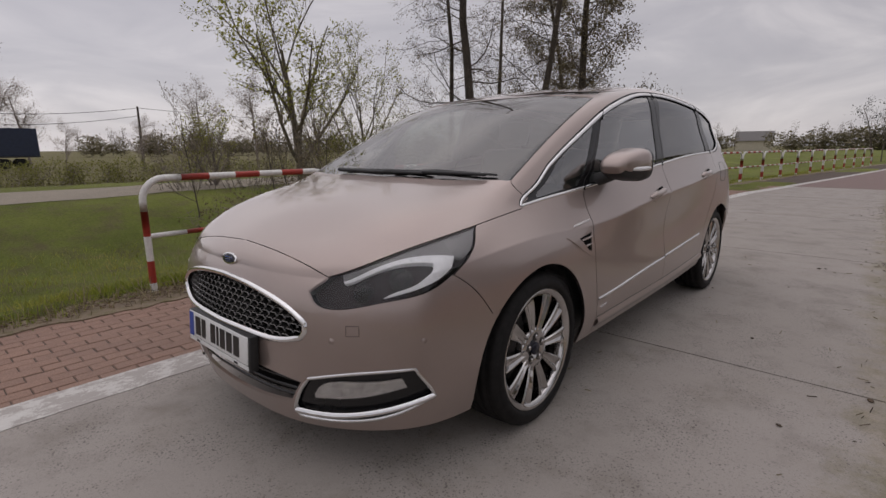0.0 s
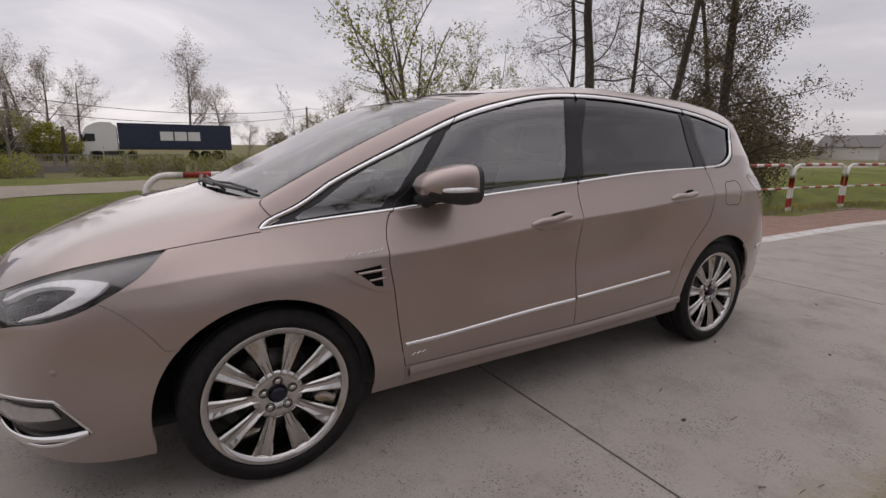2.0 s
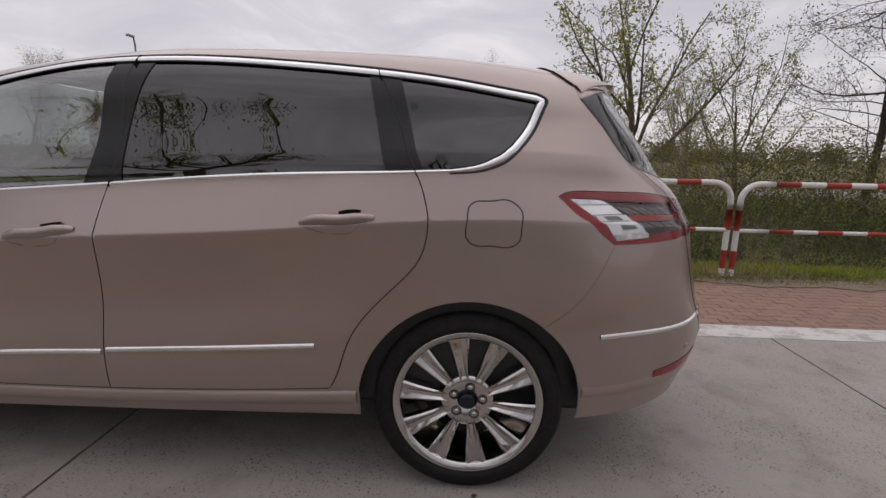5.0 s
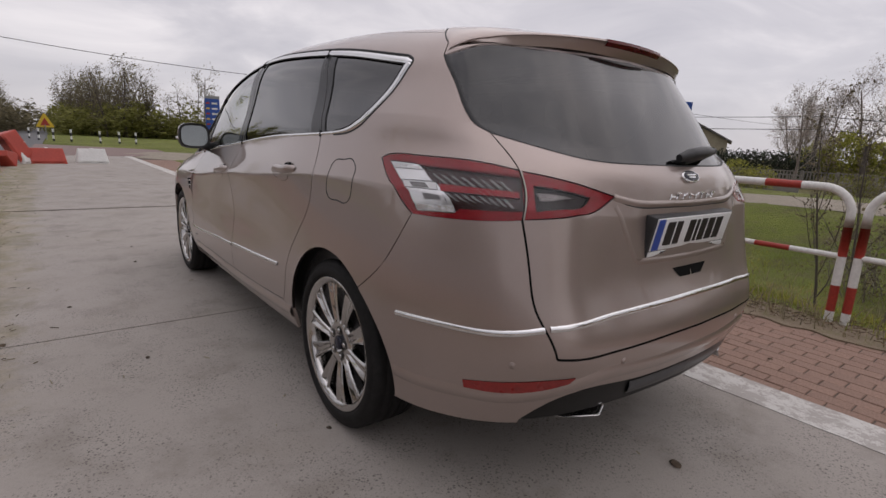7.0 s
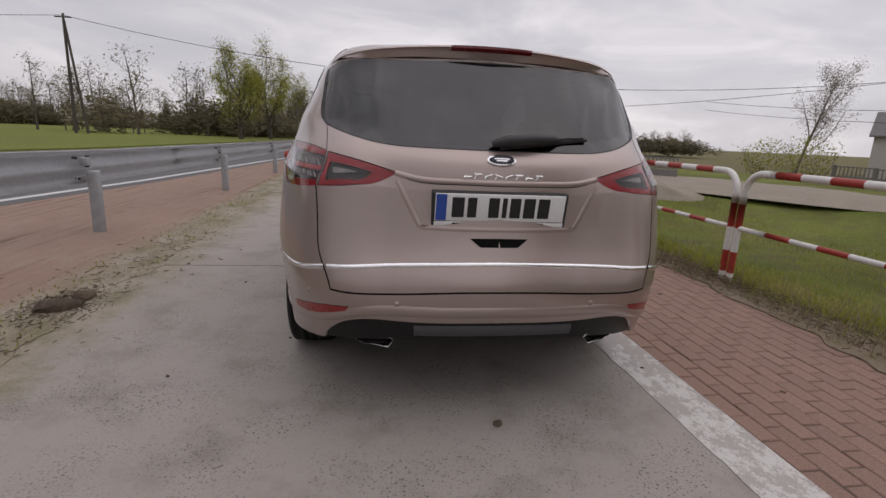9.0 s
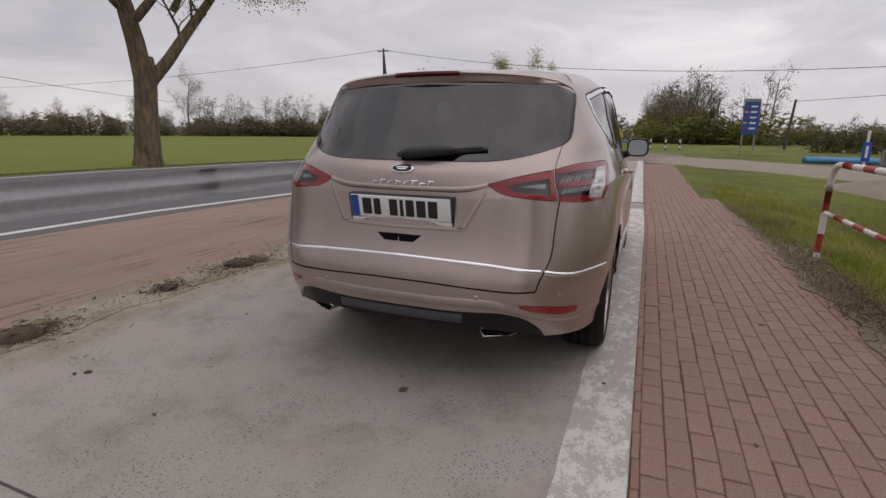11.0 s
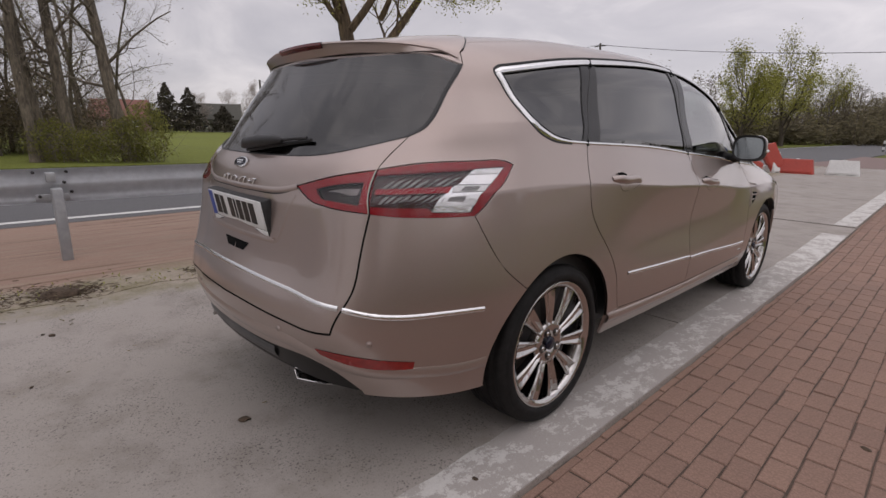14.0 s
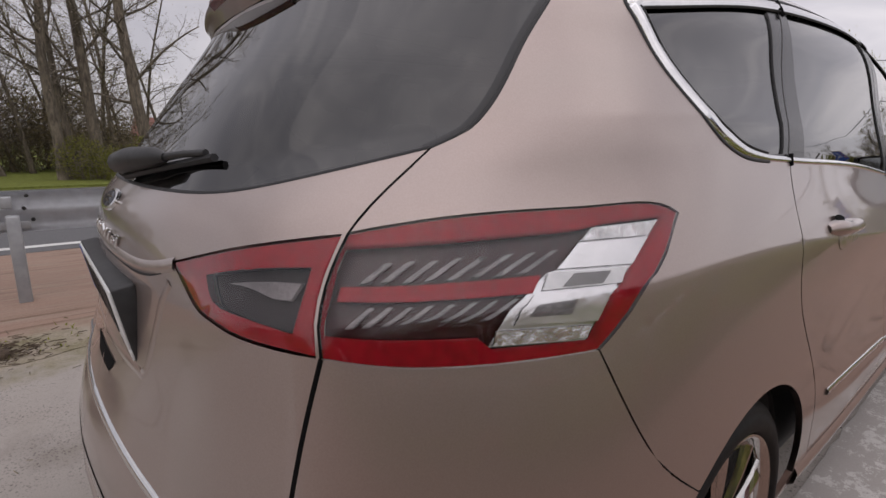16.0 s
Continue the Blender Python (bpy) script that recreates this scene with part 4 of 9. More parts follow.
    for f, k in zip(tris, ok):
        if k:
            a, b, c = (co[i] for i in f)
            faces.append(tuple(f) if (b - a).cross(c - a).dot(nor[f[0]]) > 0 else tuple(reversed(f)))
    if lip:
        for ids, moved, area in rims:
            low, up = {}, {}
            for i in ids:
                up[i] = len(co)
                co.append(co[i].copy())
                nor.append(nor[i].copy())
                low[i] = len(co)
                co.append(co[i] - nor[i] * lip)
                nor.append(nor[i].copy())
            for a, b in zip(ids, ids[1:] + ids[:1]):
                if middle and abs(co[a].x) < 1e-4 and abs(co[b].x) < 1e-4:
                    continue
                faces.append((up[a], up[b], low[b], low[a]))
    if middle:
        n = len(co)
        co += [Vector((-p.x, p.y, p.z)) for p in co]
        nor += [Vector((-p.x, p.y, p.z)) for p in nor]
        faces += [tuple(n + i for i in reversed(f)) for f in faces]
    me = bpy.data.meshes.new("sheet")
    me.from_pydata([tuple(p) for p in co], [], faces)
    me.polygons.foreach_set("use_smooth", [True] * len(me.polygons))
    me.normals_split_custom_set_from_vertices([tuple(p) for p in nor])
    return me


def sheet_part(name, outline, mat, parent, label="", both=True, **kw):
    """A hull piece on the left, and its mirror image on the right."""
    me = sheet(outline, **kw)
    a = part_of(name, me, mat, parent, label)
    if not both:
        return [a]
    c = me.copy()
    n = [v.normal.copy() for v in me.vertices]
    cn = [tuple(x.vector) for x in me.corner_normals]
    c.vertices.foreach_set("co", [k for v in me.vertices for k in (-v.co.x, v.co.y, v.co.z)])
    c.flip_normals()
    vn = [None] * len(me.vertices)
    for lp, nn in zip(me.loops, cn):
        vn[lp.vertex_index] = (-nn[0], nn[1], nn[2])
    c.normals_split_custom_set_from_vertices([q or (0, 0, 1) for q in vn])
    ob = new(name, c)
    ob.parent = parent
    if label:
        tagged(ob, label)
    return [a, ob]


def bead(path, width, height, lift=0.0, across=5, taper=0):
    """A raised strip along a path on the hull; taper: how many steps its ends take to rise."""
    bm = bmesh.new()
    pts = [hull(u, v, lift) for u, v in path]
    rows = []
    for k, (p, n) in enumerate(pts):
        tan = (pts[min(k + 1, len(pts) - 1)][0] - pts[max(k - 1, 0)][0]).normalized()
        side = n.cross(tan).normalized()
        row = []
        rise = min(1, (k + .15) / taper, (len(pts) - .85 - k) / taper) ** .5 if taper else 1
        for q in range(across):
            w = q / (across - 1) * 2 - 1
            row.append(bm.verts.new(p + side * (w * (width[k] if isinstance(width, list) else width) / 2 * (.35 + .65 * rise)) + n * (height * rise * (1 - w ** 4) - .002)))
        rows.append(row)
    for a, b in zip(rows[:-1], rows[1:]):
        for q in range(across - 1):
            bm.faces.new((a[q], a[q + 1], b[q + 1], b[q]))
    me = bpy.data.meshes.new("bead")
    bmesh.ops.recalc_face_normals(bm, faces=bm.faces)
    bm.to_mesh(me)
    bm.free()
    return me


def inset(path, d):
    """The same path moved sideways on the hull, towards its left as it runs (metres)."""
    pts = [hull(u, v) for u, v in path]
    out = []
    for k, (p, n) in enumerate(pts):
        tan = (pts[min(k + 1, len(pts) - 1)][0] - pts[max(k - 1, 0)][0]).normalized()
        q = p + n.cross(tan).normalized() * (d[k] if isinstance(d, list) else d)
        out.append(to_uv(tuple(q)))
    return out


def bead_part(name, path, width, height, mat, parent, label="", both=True, lift=0.0):
    me = bead(path, width, height, lift)
    out = [part_of(name, me, mat, parent, label)]
    if both:
        out.append(part_of(name, mirror_mesh(me), [], parent, label))
    return out


def arc(cy, cz, r, a0, a1, n=26):
    """Part of a wheel arch as places seen from the side; angles in degrees from the tail, upwards."""
    return [(cy - r * math.cos(radians(a0 + (a1 - a0) * k / n)), cz + r * math.sin(radians(a0 + (a1 - a0) * k / n))) for k in range(n + 1)]


def build_car():
    car = thing("car", Matrix(), "rose beige metallic family car with chrome trim, parked beside the kerb", "car")
    # shared lines
    belt = curve([(1.436, .983), (.92, 1.030), (.51, 1.068), (-.13, 1.119), (-.67, 1.160), (-1.19, 1.180), (-1.34, 1.187)])
    dlo_rear = curve([(-1.34, 1.187), (-1.46, 1.195), (-1.56, 1.245), (-1.63, 1.33), (-1.672, 1.42), (-1.668, 1.447), (-1.64, 1.460)], .015)
    dlo_top = curve([(-1.64, 1.460), (-1.39, 1.500), (-1.07, 1.538), (-.58, 1.572), (-.20, 1.575), (0, 1.561), (.25, 1.517), (.56, 1.424), (.80, 1.315), (1.03, 1.208), (1.238, 1.092), (1.436, .983)])
    gap_a = curve([(.915, 1.030), (.955, .955), (.963, .86), (.953, .735), (.940, .60), (.923, .47), (.902, .366)])
    gap_a_low = curve([(.902, .366), (.895, .29)]) + [(to_uv((.895, .29))[0], 0)]
    gap_b = curve([(-.13, 1.119), (-.108, .955), (-.10, .75), (-.097, .557), (-.10, .370)])
    gap_c = curve([(-1.225, 1.181), (-1.258, 1.10), (-1.275, 1.02), (-1.258, .919), (-1.175, .805), (-1.072, .70), (-.99, .57), (-.945, .44), (-.925, .402)])
    sill_top = curve([(.902, .366), (.45, .370), (-.10, .370), (-.925, .402)])
    bump_f = curve([(-.840, 1.945, .778), (-.914, 1.782, .610)])
    arch_f = [to_uv(p) for p in arc(1.445, .340, .402, 136.5, -8, 40)]
    arch_f_front = [to_uv(p) for p in arc(1.445, .340, .402, 190, 137.0, 16)]
    arch_r = [to_uv(p) for p in arc(-1.43, .345, .402, 172, 52, 32)]
    arch_r_rear = [to_uv(p) for p in arc(-1.43, .345, .402, 51.5, -10, 18)]
    hl_top = curve([(-.490, 2.236, .763), (-.536, 2.206, .779), (-.68, 2.004, .860), (-.779, 1.737, .927)])
    hl_rear = curve([(-.779, 1.737, .927), (-.823, 1.800, .872), (-.846, 1.905, .805), (-.840, 1.945, .778)])
    hl_low = curve([(-.840, 1.945, .778), (-.812, 2.026, .735), (-.700, 2.150, .695), (-.56, 2.258, .664), (-.49, 2.287, .670), (-.443, 2.286, .712)])
    hl_in = curve([(-.443, 2.286, .712), (-.490, 2.236, .763)])
    hood_front = curve([(0, 2.256, .836), (-.17, 2.259, .828), (-.324, 2.257, .809), (-.42, 2.248, .786), (-.490, 2.236, .763)])
    hood_side = curve([(-.779, 1.737, .927), (-.800, 1.58, .953), (-.813, 1.437, .975)])
    cowl = curve([(-.732, 1.408, 1.091), (-.66, 1.437, 1.088), (-.494, 1.493, 1.084), (-.25, 1.535, 1.082), (0, 1.548, 1.082)])
    ws_edge = curve([(-.732, 1.408, 1.091), (-.70, .95, 1.32), (-.662, .49, 1.505)])
    ws_top = curve([(-.662, .49, 1.505), (-.60, .50, 1.515), (-.42, .535, 1.53), (0, .56, 1.535)])
    tl_top = curve([(-.681, -2.127, 1.100), (-.755, -2.02, 1.119), (-.828, -1.87, 1.126), (-.866, -1.74, 1.123), (-.877, -1.713, 1.112)])
    tl_out = curve([(-.877, -1.713, 1.112), (-.894, -1.785, 1.048), (-.898, -1.85, 1.003), (-.884, -1.913, .950)])
    tl_low = curve([(-.884, -1.913, .950), (-.815, -2.075, .953), (-.718, -2.188, .965)])
    tl_gap = curve([(-.718, -2.188, .965), (-.695, -2.170, 1.034), (-.681, -2.127, 1.100)])
    bump_r = curve([(-.884, -1.913, .950), (-.901, -1.872, .867), (-.915, -1.810, .771), (-.9225, -1.685, .665)])
    tg_up = curve([(-.681, -2.127, 1.100), (-.690, -2.030, 1.206)])
    tg_glass = curve([(-.690, -2.030, 1.206), (-.716, -1.985, 1.235), (-.716, -1.90, 1.335), (-.702, -1.80, 1.452)])
    tg_low = curve([(-.718, -2.188, .965), (-.712, -2.222, .84), (-.704, -2.250, .72), (-.684, -2.285, .655), (-.657, -2.312, .575)])
    tg_foot = curve([(-.657, -2.312, .575), (-.615, -2.333, .571), (-.23, -2.416, .580), (0, -2.422, .585)])
    rg_low = curve([(-.690, -2.030, 1.206), (-.57, -2.150, 1.162), (-.46, -2.222, 1.138), (-.30, -2.270, 1.128), (0, -2.292, 1.128)])
    rg_top = curve([(-.702, -1.80, 1.452), (-.66, -1.85, 1.466), (-.44, -1.970, 1.486), (0, -2.032, 1.498)])
    roof_rear = curve([(-.702, -1.80, 1.452), (-.63, -1.765, 1.53)])
    roof_side = curve([(-.63, -1.765, 1.53), (-.655, -1.45, 1.568), (-.676, -1.10, 1.590), (-.688, -.60, 1.602), (-.678, -.20, 1.594), (-.662, .05, 1.572), (-.650, .25, 1.548), (-.648, .42, 1.520), (-.662, .49, 1.505)])
    dif_top = curve([(0, -2.42, .455), (-.40, -2.385, .457), (-.55, -2.345, .455), (-.635, -2.292, .415), (-.69, -2.245, .345)])
    mid_f, mid_r = lambda a, b: [(0.0, a + (b - a) * k / 8) for k in range(9)], lambda a, b: [(HULL_U[-1], a + (b - a) * k / 8) for k in range(9)]
    v_of = lambda p: to_uv(p)[1]
    rev = lambda p: p[::-1]
    # openings in the nose
    grille = ring(curve([(0, 2.357, .712), (-.15, 2.352, .702), (-.292, 2.343, .677), (-.40, 2.328, .637), (-.452, 2.316, .603)]),
                  curve([(-.452, 2.316, .603), (-.455, 2.322, .578), (-.440, 2.328, .552)]),
                  curve([(-.440, 2.328, .552), (-.367, 2.352, .532), (-.20, 2.382, .528), (0, 2.396, .530)]), mid_f(v_of((0, 2.396, .530)), v_of((0, 2.357, .712))))
    intake = ring(curve([(0, 2.40, .425), (-.249, 2.385, .415), (-.455, 2.340, .392)]), line([(-.455, 2.340, .392), (-.395, 2.348, .300)]),
                  curve([(-.395, 2.348, .300), (-.20, 2.385, .280), (0, 2.393, .275)]), mid_f(v_of((0, 2.393, .275)), v_of((0, 2.40, .425))))
    fog = ring(line([(-.400, 2.340, .270), (-.487, 2.331, .412)]), curve([(-.487, 2.331, .412), (-.64, 2.24, .448), (-.795, 2.10, .462)]),
               line([(-.795, 2.10, .462), (-.833, 2.02, .345)]), curve([(-.833, 2.02, .345), (-.76, 2.12, .285), (-.60, 2.25, .238), (-.410, 2.325, .235)]), line([(-.410, 2.325, .235), (-.400, 2.340, .270)]))
    # painted panels
    inner = ring(curve([(-.675, -2.134, 1.098), (-.56, -2.225, 1.073), (-.405, -2.300, 1.032)]), curve([(-.405, -2.300, 1.032), (-.50, -2.289, .988), (-.592, -2.258, .978), (-.712, -2.193, .966)]), curve([(-.712, -2.193, .966), (-.689, -2.175, 1.034), (-.675, -2.134, 1.098)]))
    nose_v1 = v_of((0, 2.256, .836))
    notch = 1e-4
    nose_outline = ring(hood_front, rev(hl_in), rev(hl_low), bump_f, rev(arch_f_front), foot(arch_f_front[0][0], 0.0), mid_f(0.0, v_of((0, 2.393, .275)))[:-1],
                        rev([p for p in intake if p[0] > notch]) and [q for q in curve([(0, 2.393, .275), (-.20, 2.385, .280), (-.395, 2.348, .300)])],
                        line([(-.395, 2.348, .300), (-.455, 2.340, .392)]), curve([(-.455, 2.340, .392), (-.249, 2.385, .415), (0, 2.40, .425)]),
                        mid_f(v_of((0, 2.40, .425)), v_of((0, 2.396, .530))), curve([(0, 2.396, .530), (-.20, 2.382, .528), (-.367, 2.352, .532), (-.440, 2.328, .552)]),
                        curve([(-.440, 2.328, .552), (-.455, 2.322, .578), (-.452, 2.316, .603)]), curve([(-.452, 2.316, .603), (-.40, 2.328, .637), (-.292, 2.343, .677), (-.15, 2.352, .702), (0, 2.357, .712)]),
                        mid_f(v_of((0, 2.357, .712)), nose_v1))
    sheet_part("front_bumper", nose_outline, PAINT, car, both=False, holes=[fog], middle=True)
    sheet_part("bonnet", ring(hood_front, hl_top, hood_side, line([(-.813, 1.437, .975), (-.795, 1.365, 1.015)]), line([(-.795, 1.365, 1.015), (-.732, 1.408, 1.091)]), cowl, mid_f(v_of((0, 1.548, 1.082)), nose_v1)), PAINT, car, both=False, middle=True)
    sheet_part("front_wing", ring(bump_f, arch_f, [(arch_f[-1][0], 0.0)], foot(arch_f[-1][0], gap_a_low[-1][0]), rev(gap_a_low), rev(gap_a), rev([p for p in belt if p[0] <= gap_a[0][0] + .001]), rev(hood_side), hl_rear), PAINT, car)
    front_doors = sheet_part("front_door", ring(gap_a, [p for p in sill_top if gap_a[-1][0] <= p[0] <= gap_b[-1][0]], rev(gap_b), rev([p for p in belt if gap_a[0][0] <= p[0] <= gap_b[0][0]])), PAINT, car)
    rear_doors = sheet_part("rear_door", ring(gap_b, [p for p in sill_top if p[0] >= gap_b[-1][0]], rev(gap_c), rev([p for p in belt if gap_b[0][0] <= p[0] <= gap_c[0][0] + .001])), PAINT, car)
    sheet_part("sill", ring(sill_top, curve([(-.925, .402), (-1.030, .385)]), [(to_uv((-1.03, .37))[0], 0.0)], foot(to_uv((-1.03, .37))[0], gap_a_low[-1][0]), rev(gap_a_low)), PAINT, car)
    sheet_part("side_panel", ring(rev(dlo_top), rev(dlo_rear), [p for p in rev(belt) if p[0] >= gap_c[0][0]], gap_c, curve([(-.925, .402), (-1.030, .385)]), rev([p for p in rev(arch_r)]), rev(bump_r), rev(tl_out), rev(tl_top), tg_up, tg_glass, roof_rear, roof_side, rev(ws_edge),
                                  line([(-.732, 1.408, 1.091), (-.795, 1.365, 1.015)]), line([(-.795, 1.365, 1.015), (-.812, 1.437, .980)])), PAINT, car)
    sheet_part("roof", ring(roof_side, ws_top, [(0.0, v_of((0, .56, 1.535)) + (HULL_V[-1] - v_of((0, .56, 1.535))) * k / 30) for k in range(31)], [(HULL_U[-1] * k / 60, HULL_V[-1]) for k in range(1, 61)], mid_r(HULL_V[-1], v_of((0, -2.032, 1.498))), rev(rg_top), roof_rear), PAINT, car, both=False, middle=True)
    tail = sheet_part("tailgate", ring(tg_up, rg_low, mid_r(v_of((0, -2.292, 1.128)), v_of((0, -2.422, .585))), rev(tg_foot), rev(tg_low), tl_gap), PAINT, car, both=False, middle=True, holes=[inner], gap=.0018, lip=.03)[0]
    sheet_part("rear_bumper", ring(tl_low, tg_low, tg_foot, mid_r(v_of((0, -2.422, .585)), v_of((0, -2.42, .455))), dif_top, [(dif_top[-1][0] - .005, 0.0)], foot(dif_top[-1][0] - .005, arch_r_rear[-1][0]), rev(arch_r_rear), rev(bump_r)), PAINT, car, both=False, middle=True, gap=.0011)
    sheet_part("rear_diffuser", ring(dif_top, [(dif_top[-1][0], 0.0)], foot(dif_top[-1][0], HULL_U[-1]), mid_r(0.0, v_of((0, -2.42, .455)))), DIFFUSER, car, "glossy black lower bumper insert", both=False, middle=True, lift=-.012)
    # glass
    sheet_part("windscreen", ring(cowl, mid_f(v_of((0, 1.548, 1.082)), v_of((0, .56, 1.535))), rev(ws_top), rev(ws_edge)), GLASS_FRONT, car, "large sloping windscreen", both=False, middle=True, lift=-.004, lip=0, gap=.004)
    part_of("windscreen_seal", bead(ws_edge, .012, .002), RUBBER, car)
    part_of("windscreen_seal", mirror_mesh(bead(ws_edge, .012, .002)), [], car)
    sheet_part("rear_window", ring(rev(tg_glass), rg_low, mid_r(v_of((0, -2.292, 1.128)), v_of((0, -2.032, 1.498))), rev(rg_top)), GLASS_REAR, car, "dark tinted rear window", both=False, middle=True, lift=-.003, lip=0, gap=.003)
    bead_part("window_fin", [(u + .011, v) for u, v in tg_glass], .014, .002, GLOSS_BLACK, car, "gloss black fin beside the rear glass")
    bead_part("window_seal", tg_glass, .008, .003, RUBBER, car)
    bead_part("window_seal", rg_low, .009, .003, RUBBER, car)
    panes = [
        ring(curve([(1.300, 1.012), (.955, 1.046)]), curve([(.955, 1.046), (.82, 1.18), (.668, 1.355)]), curve([(.668, 1.355), (.84, 1.278), (1.018, 1.189), (1.30, 1.022)])),
        ring(curve([(.845, 1.052), (.41, 1.089), (-.028, 1.121)]), curve([(-.028, 1.121), (-.085, 1.36), (-.120, 1.548)]), curve([(-.120, 1.548), (.02, 1.542), (.289, 1.494), (.565, 1.402)]), curve([(.565, 1.402), (.70, 1.235), (.845, 1.052)])),
        ring(curve([(-.175, 1.130), (-.60, 1.163), (-1.120, 1.186)]), curve([(-1.120, 1.186), (-1.075, 1.38), (-1.045, 1.521)]), curve([(-1.045, 1.521), (-.60, 1.556), (-.270, 1.554)]), line([(-.270, 1.554), (-.175, 1.130)])),
        ring(curve([(-1.250, 1.196), (-1.42, 1.205), (-1.52, 1.245)]), curve([(-1.52, 1.245), (-1.60, 1.34), (-1.645, 1.432)]), curve([(-1.645, 1.432), (-1.42, 1.472), (-1.165, 1.503)]), line([(-1.165, 1.503), (-1.250, 1.196)]))]
    sheet_part("window_frame", ring(belt, dlo_rear, dlo_top), GLOSS_BLACK, car, "glossy black window pillars", holes=panes, lift=-.004, lip=.02)
    for pane, glass, name in zip(panes, (GLASS, GLASS, GLASS_DARK, GLASS_DARK), ("quarter_window", "door_window", "door_window", "quarter_window")):
        sheet_part(name, pane, glass, car, "dark tinted side glass" if glass is GLASS_DARK else "clear side glass", lift=-.008, lip=0, gap=-.003)
    bead_part("window_chrome", belt, .016, .006, CHROME, car, "bright chrome strip")
    # a black seal, then the broad chrome strip inside it; near-black beads paint shaded cuts where the doors part
    upper = dlo_rear + dlo_top[1:]
    grow = [min(1, k / 14, (len(upper) - 1 - k) / 40) for k in range(len(upper))]
    bead_part("window_seal", inset(upper, [.002 - .003 * g - .009 * (1 - g) for g in grow]), .011, .004, RUBBER, car)
    bead_part("window_chrome", inset(upper, [.018 * g for g in grow]), [.016 + .011 * g for g in grow], .006, CHROME, car, "broad bright chrome strip")
    bead_part("window_seal", inset(upper, [.010 + .023 * g for g in grow]), .005, .004, RUBBER, car)
    for path in (line([(.592, 1.372), (.548, 1.428)]), line([(-.194, 1.535), (-.201, 1.574)]), line([(-1.092, 1.497), (-1.078, 1.534)]), line([(.918, 1.018), (.898, 1.043)]), line([(-.129, 1.108), (-.133, 1.131)]), line([(-1.228, 1.170), (-1.220, 1.194)])):
        bead_part("trim_gap", path, .005, .0078, CAVITY_SHADE, car)
    for path in (curve([(.905, 1.03), (.70, 1.26), (.56, 1.424)]), curve([(-.13, 1.119), (-.17, 1.35), (-.20, 1.575)]), curve([(-1.225, 1.181), (-1.15, 1.38), (-1.08, 1.535)])):
        bead_part("door_seal", path, .009, .0015, RUBBER, car, lift=-.003)
    # strips and handles
    bead_part("side_strip", curve([(.905, .466), (.45, .488), (-.088, .514)]), .022, .007, CHROME, car, "bright chrome strip")
    bead_part("side_strip", curve([(-.106, .521), (-.50, .541), (-.875, .565)]), .022, .007, CHROME, car, "bright chrome strip")
    bead_part("bumper_strip", curve([(-.905, -1.88, .625), (-.857, -2.049, .630), (-.815, -2.133, .632), (-.758, -2.216, .643), (-.686, -2.280, .660)]), .022, .007, CHROME, car, "bright chrome strip")
    bead_part("tailgate_strip", curve([(-.672, -2.288, .662), (-.477, -2.357, .675), (-.196, -2.389, .688), (0, -2.395, .692)]), .022, .006, CHROME, tail, "bright chrome strip")
    for y0, z0, y1, z1, door in ((.228, .930, -.035, .962, front_doors), (-.835, 1.008, -1.092, 1.030, rear_doors)):
        mid = ((y0 + y1) / 2, (z0 + z1) / 2)
        me = bead(curve([(y0, z0), (y0 - .07, z0 + .012), mid, (y1 + .05, z1 - .003), (y1, z1)], .012), .040, .026, .002, 7, 5)
        # near-black patch laid on the skin: shade behind the handle
        slot_shade = sheet(ring(curve([(mid[0] - .005, mid[1] + .026), (mid[0] - .045, mid[1] + .034), (y1 + .045, z1 + .022)], .01), curve([(y1 + .045, z1 + .022), (y1 + .055, z1 + .004), (mid[0] - .01, mid[1] + .004)], .01)), lift=.006, lip=0, gap=0, res=.02)
        part_of("handle_shade", slot_shade, CAVITY_SHADE, door[0])
        part_of("handle_shade", mirror_mesh(slot_shade), [], door[1])
        cup = sheet(ring(curve([(y0 - .05, z0 + .022), mid, (y1 + .045, z1 + .012)], .012), curve([(y1 + .045, z1 + .012), (y1 + .06, z1 - .035), (mid[0], mid[1] - .045), (y0 - .07, z0 - .022), (y0 - .05, z0 + .022)], .012)), lift=.0015, lip=0, gap=0, res=.02)
        # darker bead paints the shade along the cup's lower edge
        rim_c = bead(curve([(y1 + .045, z1 - .010), (y1 + .062, z1 - .036), (mid[0], mid[1] - .046), (y0 - .055, z0 - .024), (y0 - .01, z0 - .012)], .012), .005, .0022, .001, 5, 2)
        part_of("cup_edge_shade", rim_c, PAINT_LINE, door[0])
        part_of("cup_edge_shade", mirror_mesh(rim_c), [], door[1])
        part_of("handle", me, PAINT, door[0])
        part_of("handle", mirror_mesh(me), [], door[1])
        part_of("handle_cup", cup, PAINT, door[0])
        part_of("handle_cup", mirror_mesh(cup), [], door[1])
    flap = curve([(-1.41, 1.072), (-1.43, 1.088), (-1.49, 1.092), (-1.56, 1.088), (-1.583, 1.070), (-1.590, 1.02), (-1.586, .968), (-1.57, .948), (-1.49, .943), (-1.42, .950), (-1.402, .972), (-1.404, 1.02), (-1.41, 1.072)], .012)
    part_of("fuel_flap_joint", bead(flap, .0045, .0012, .0022), RUBBER, car)
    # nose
    # near-black sheet behind the honeycomb paints the depth's shade
    grille_shade = sheet(grille, lift=-.045, lip=0, gap=-.004, middle=True)
    part_of("grille_shade", grille_shade, CAVITY_SHADE, car)
    bm = bmesh.new()
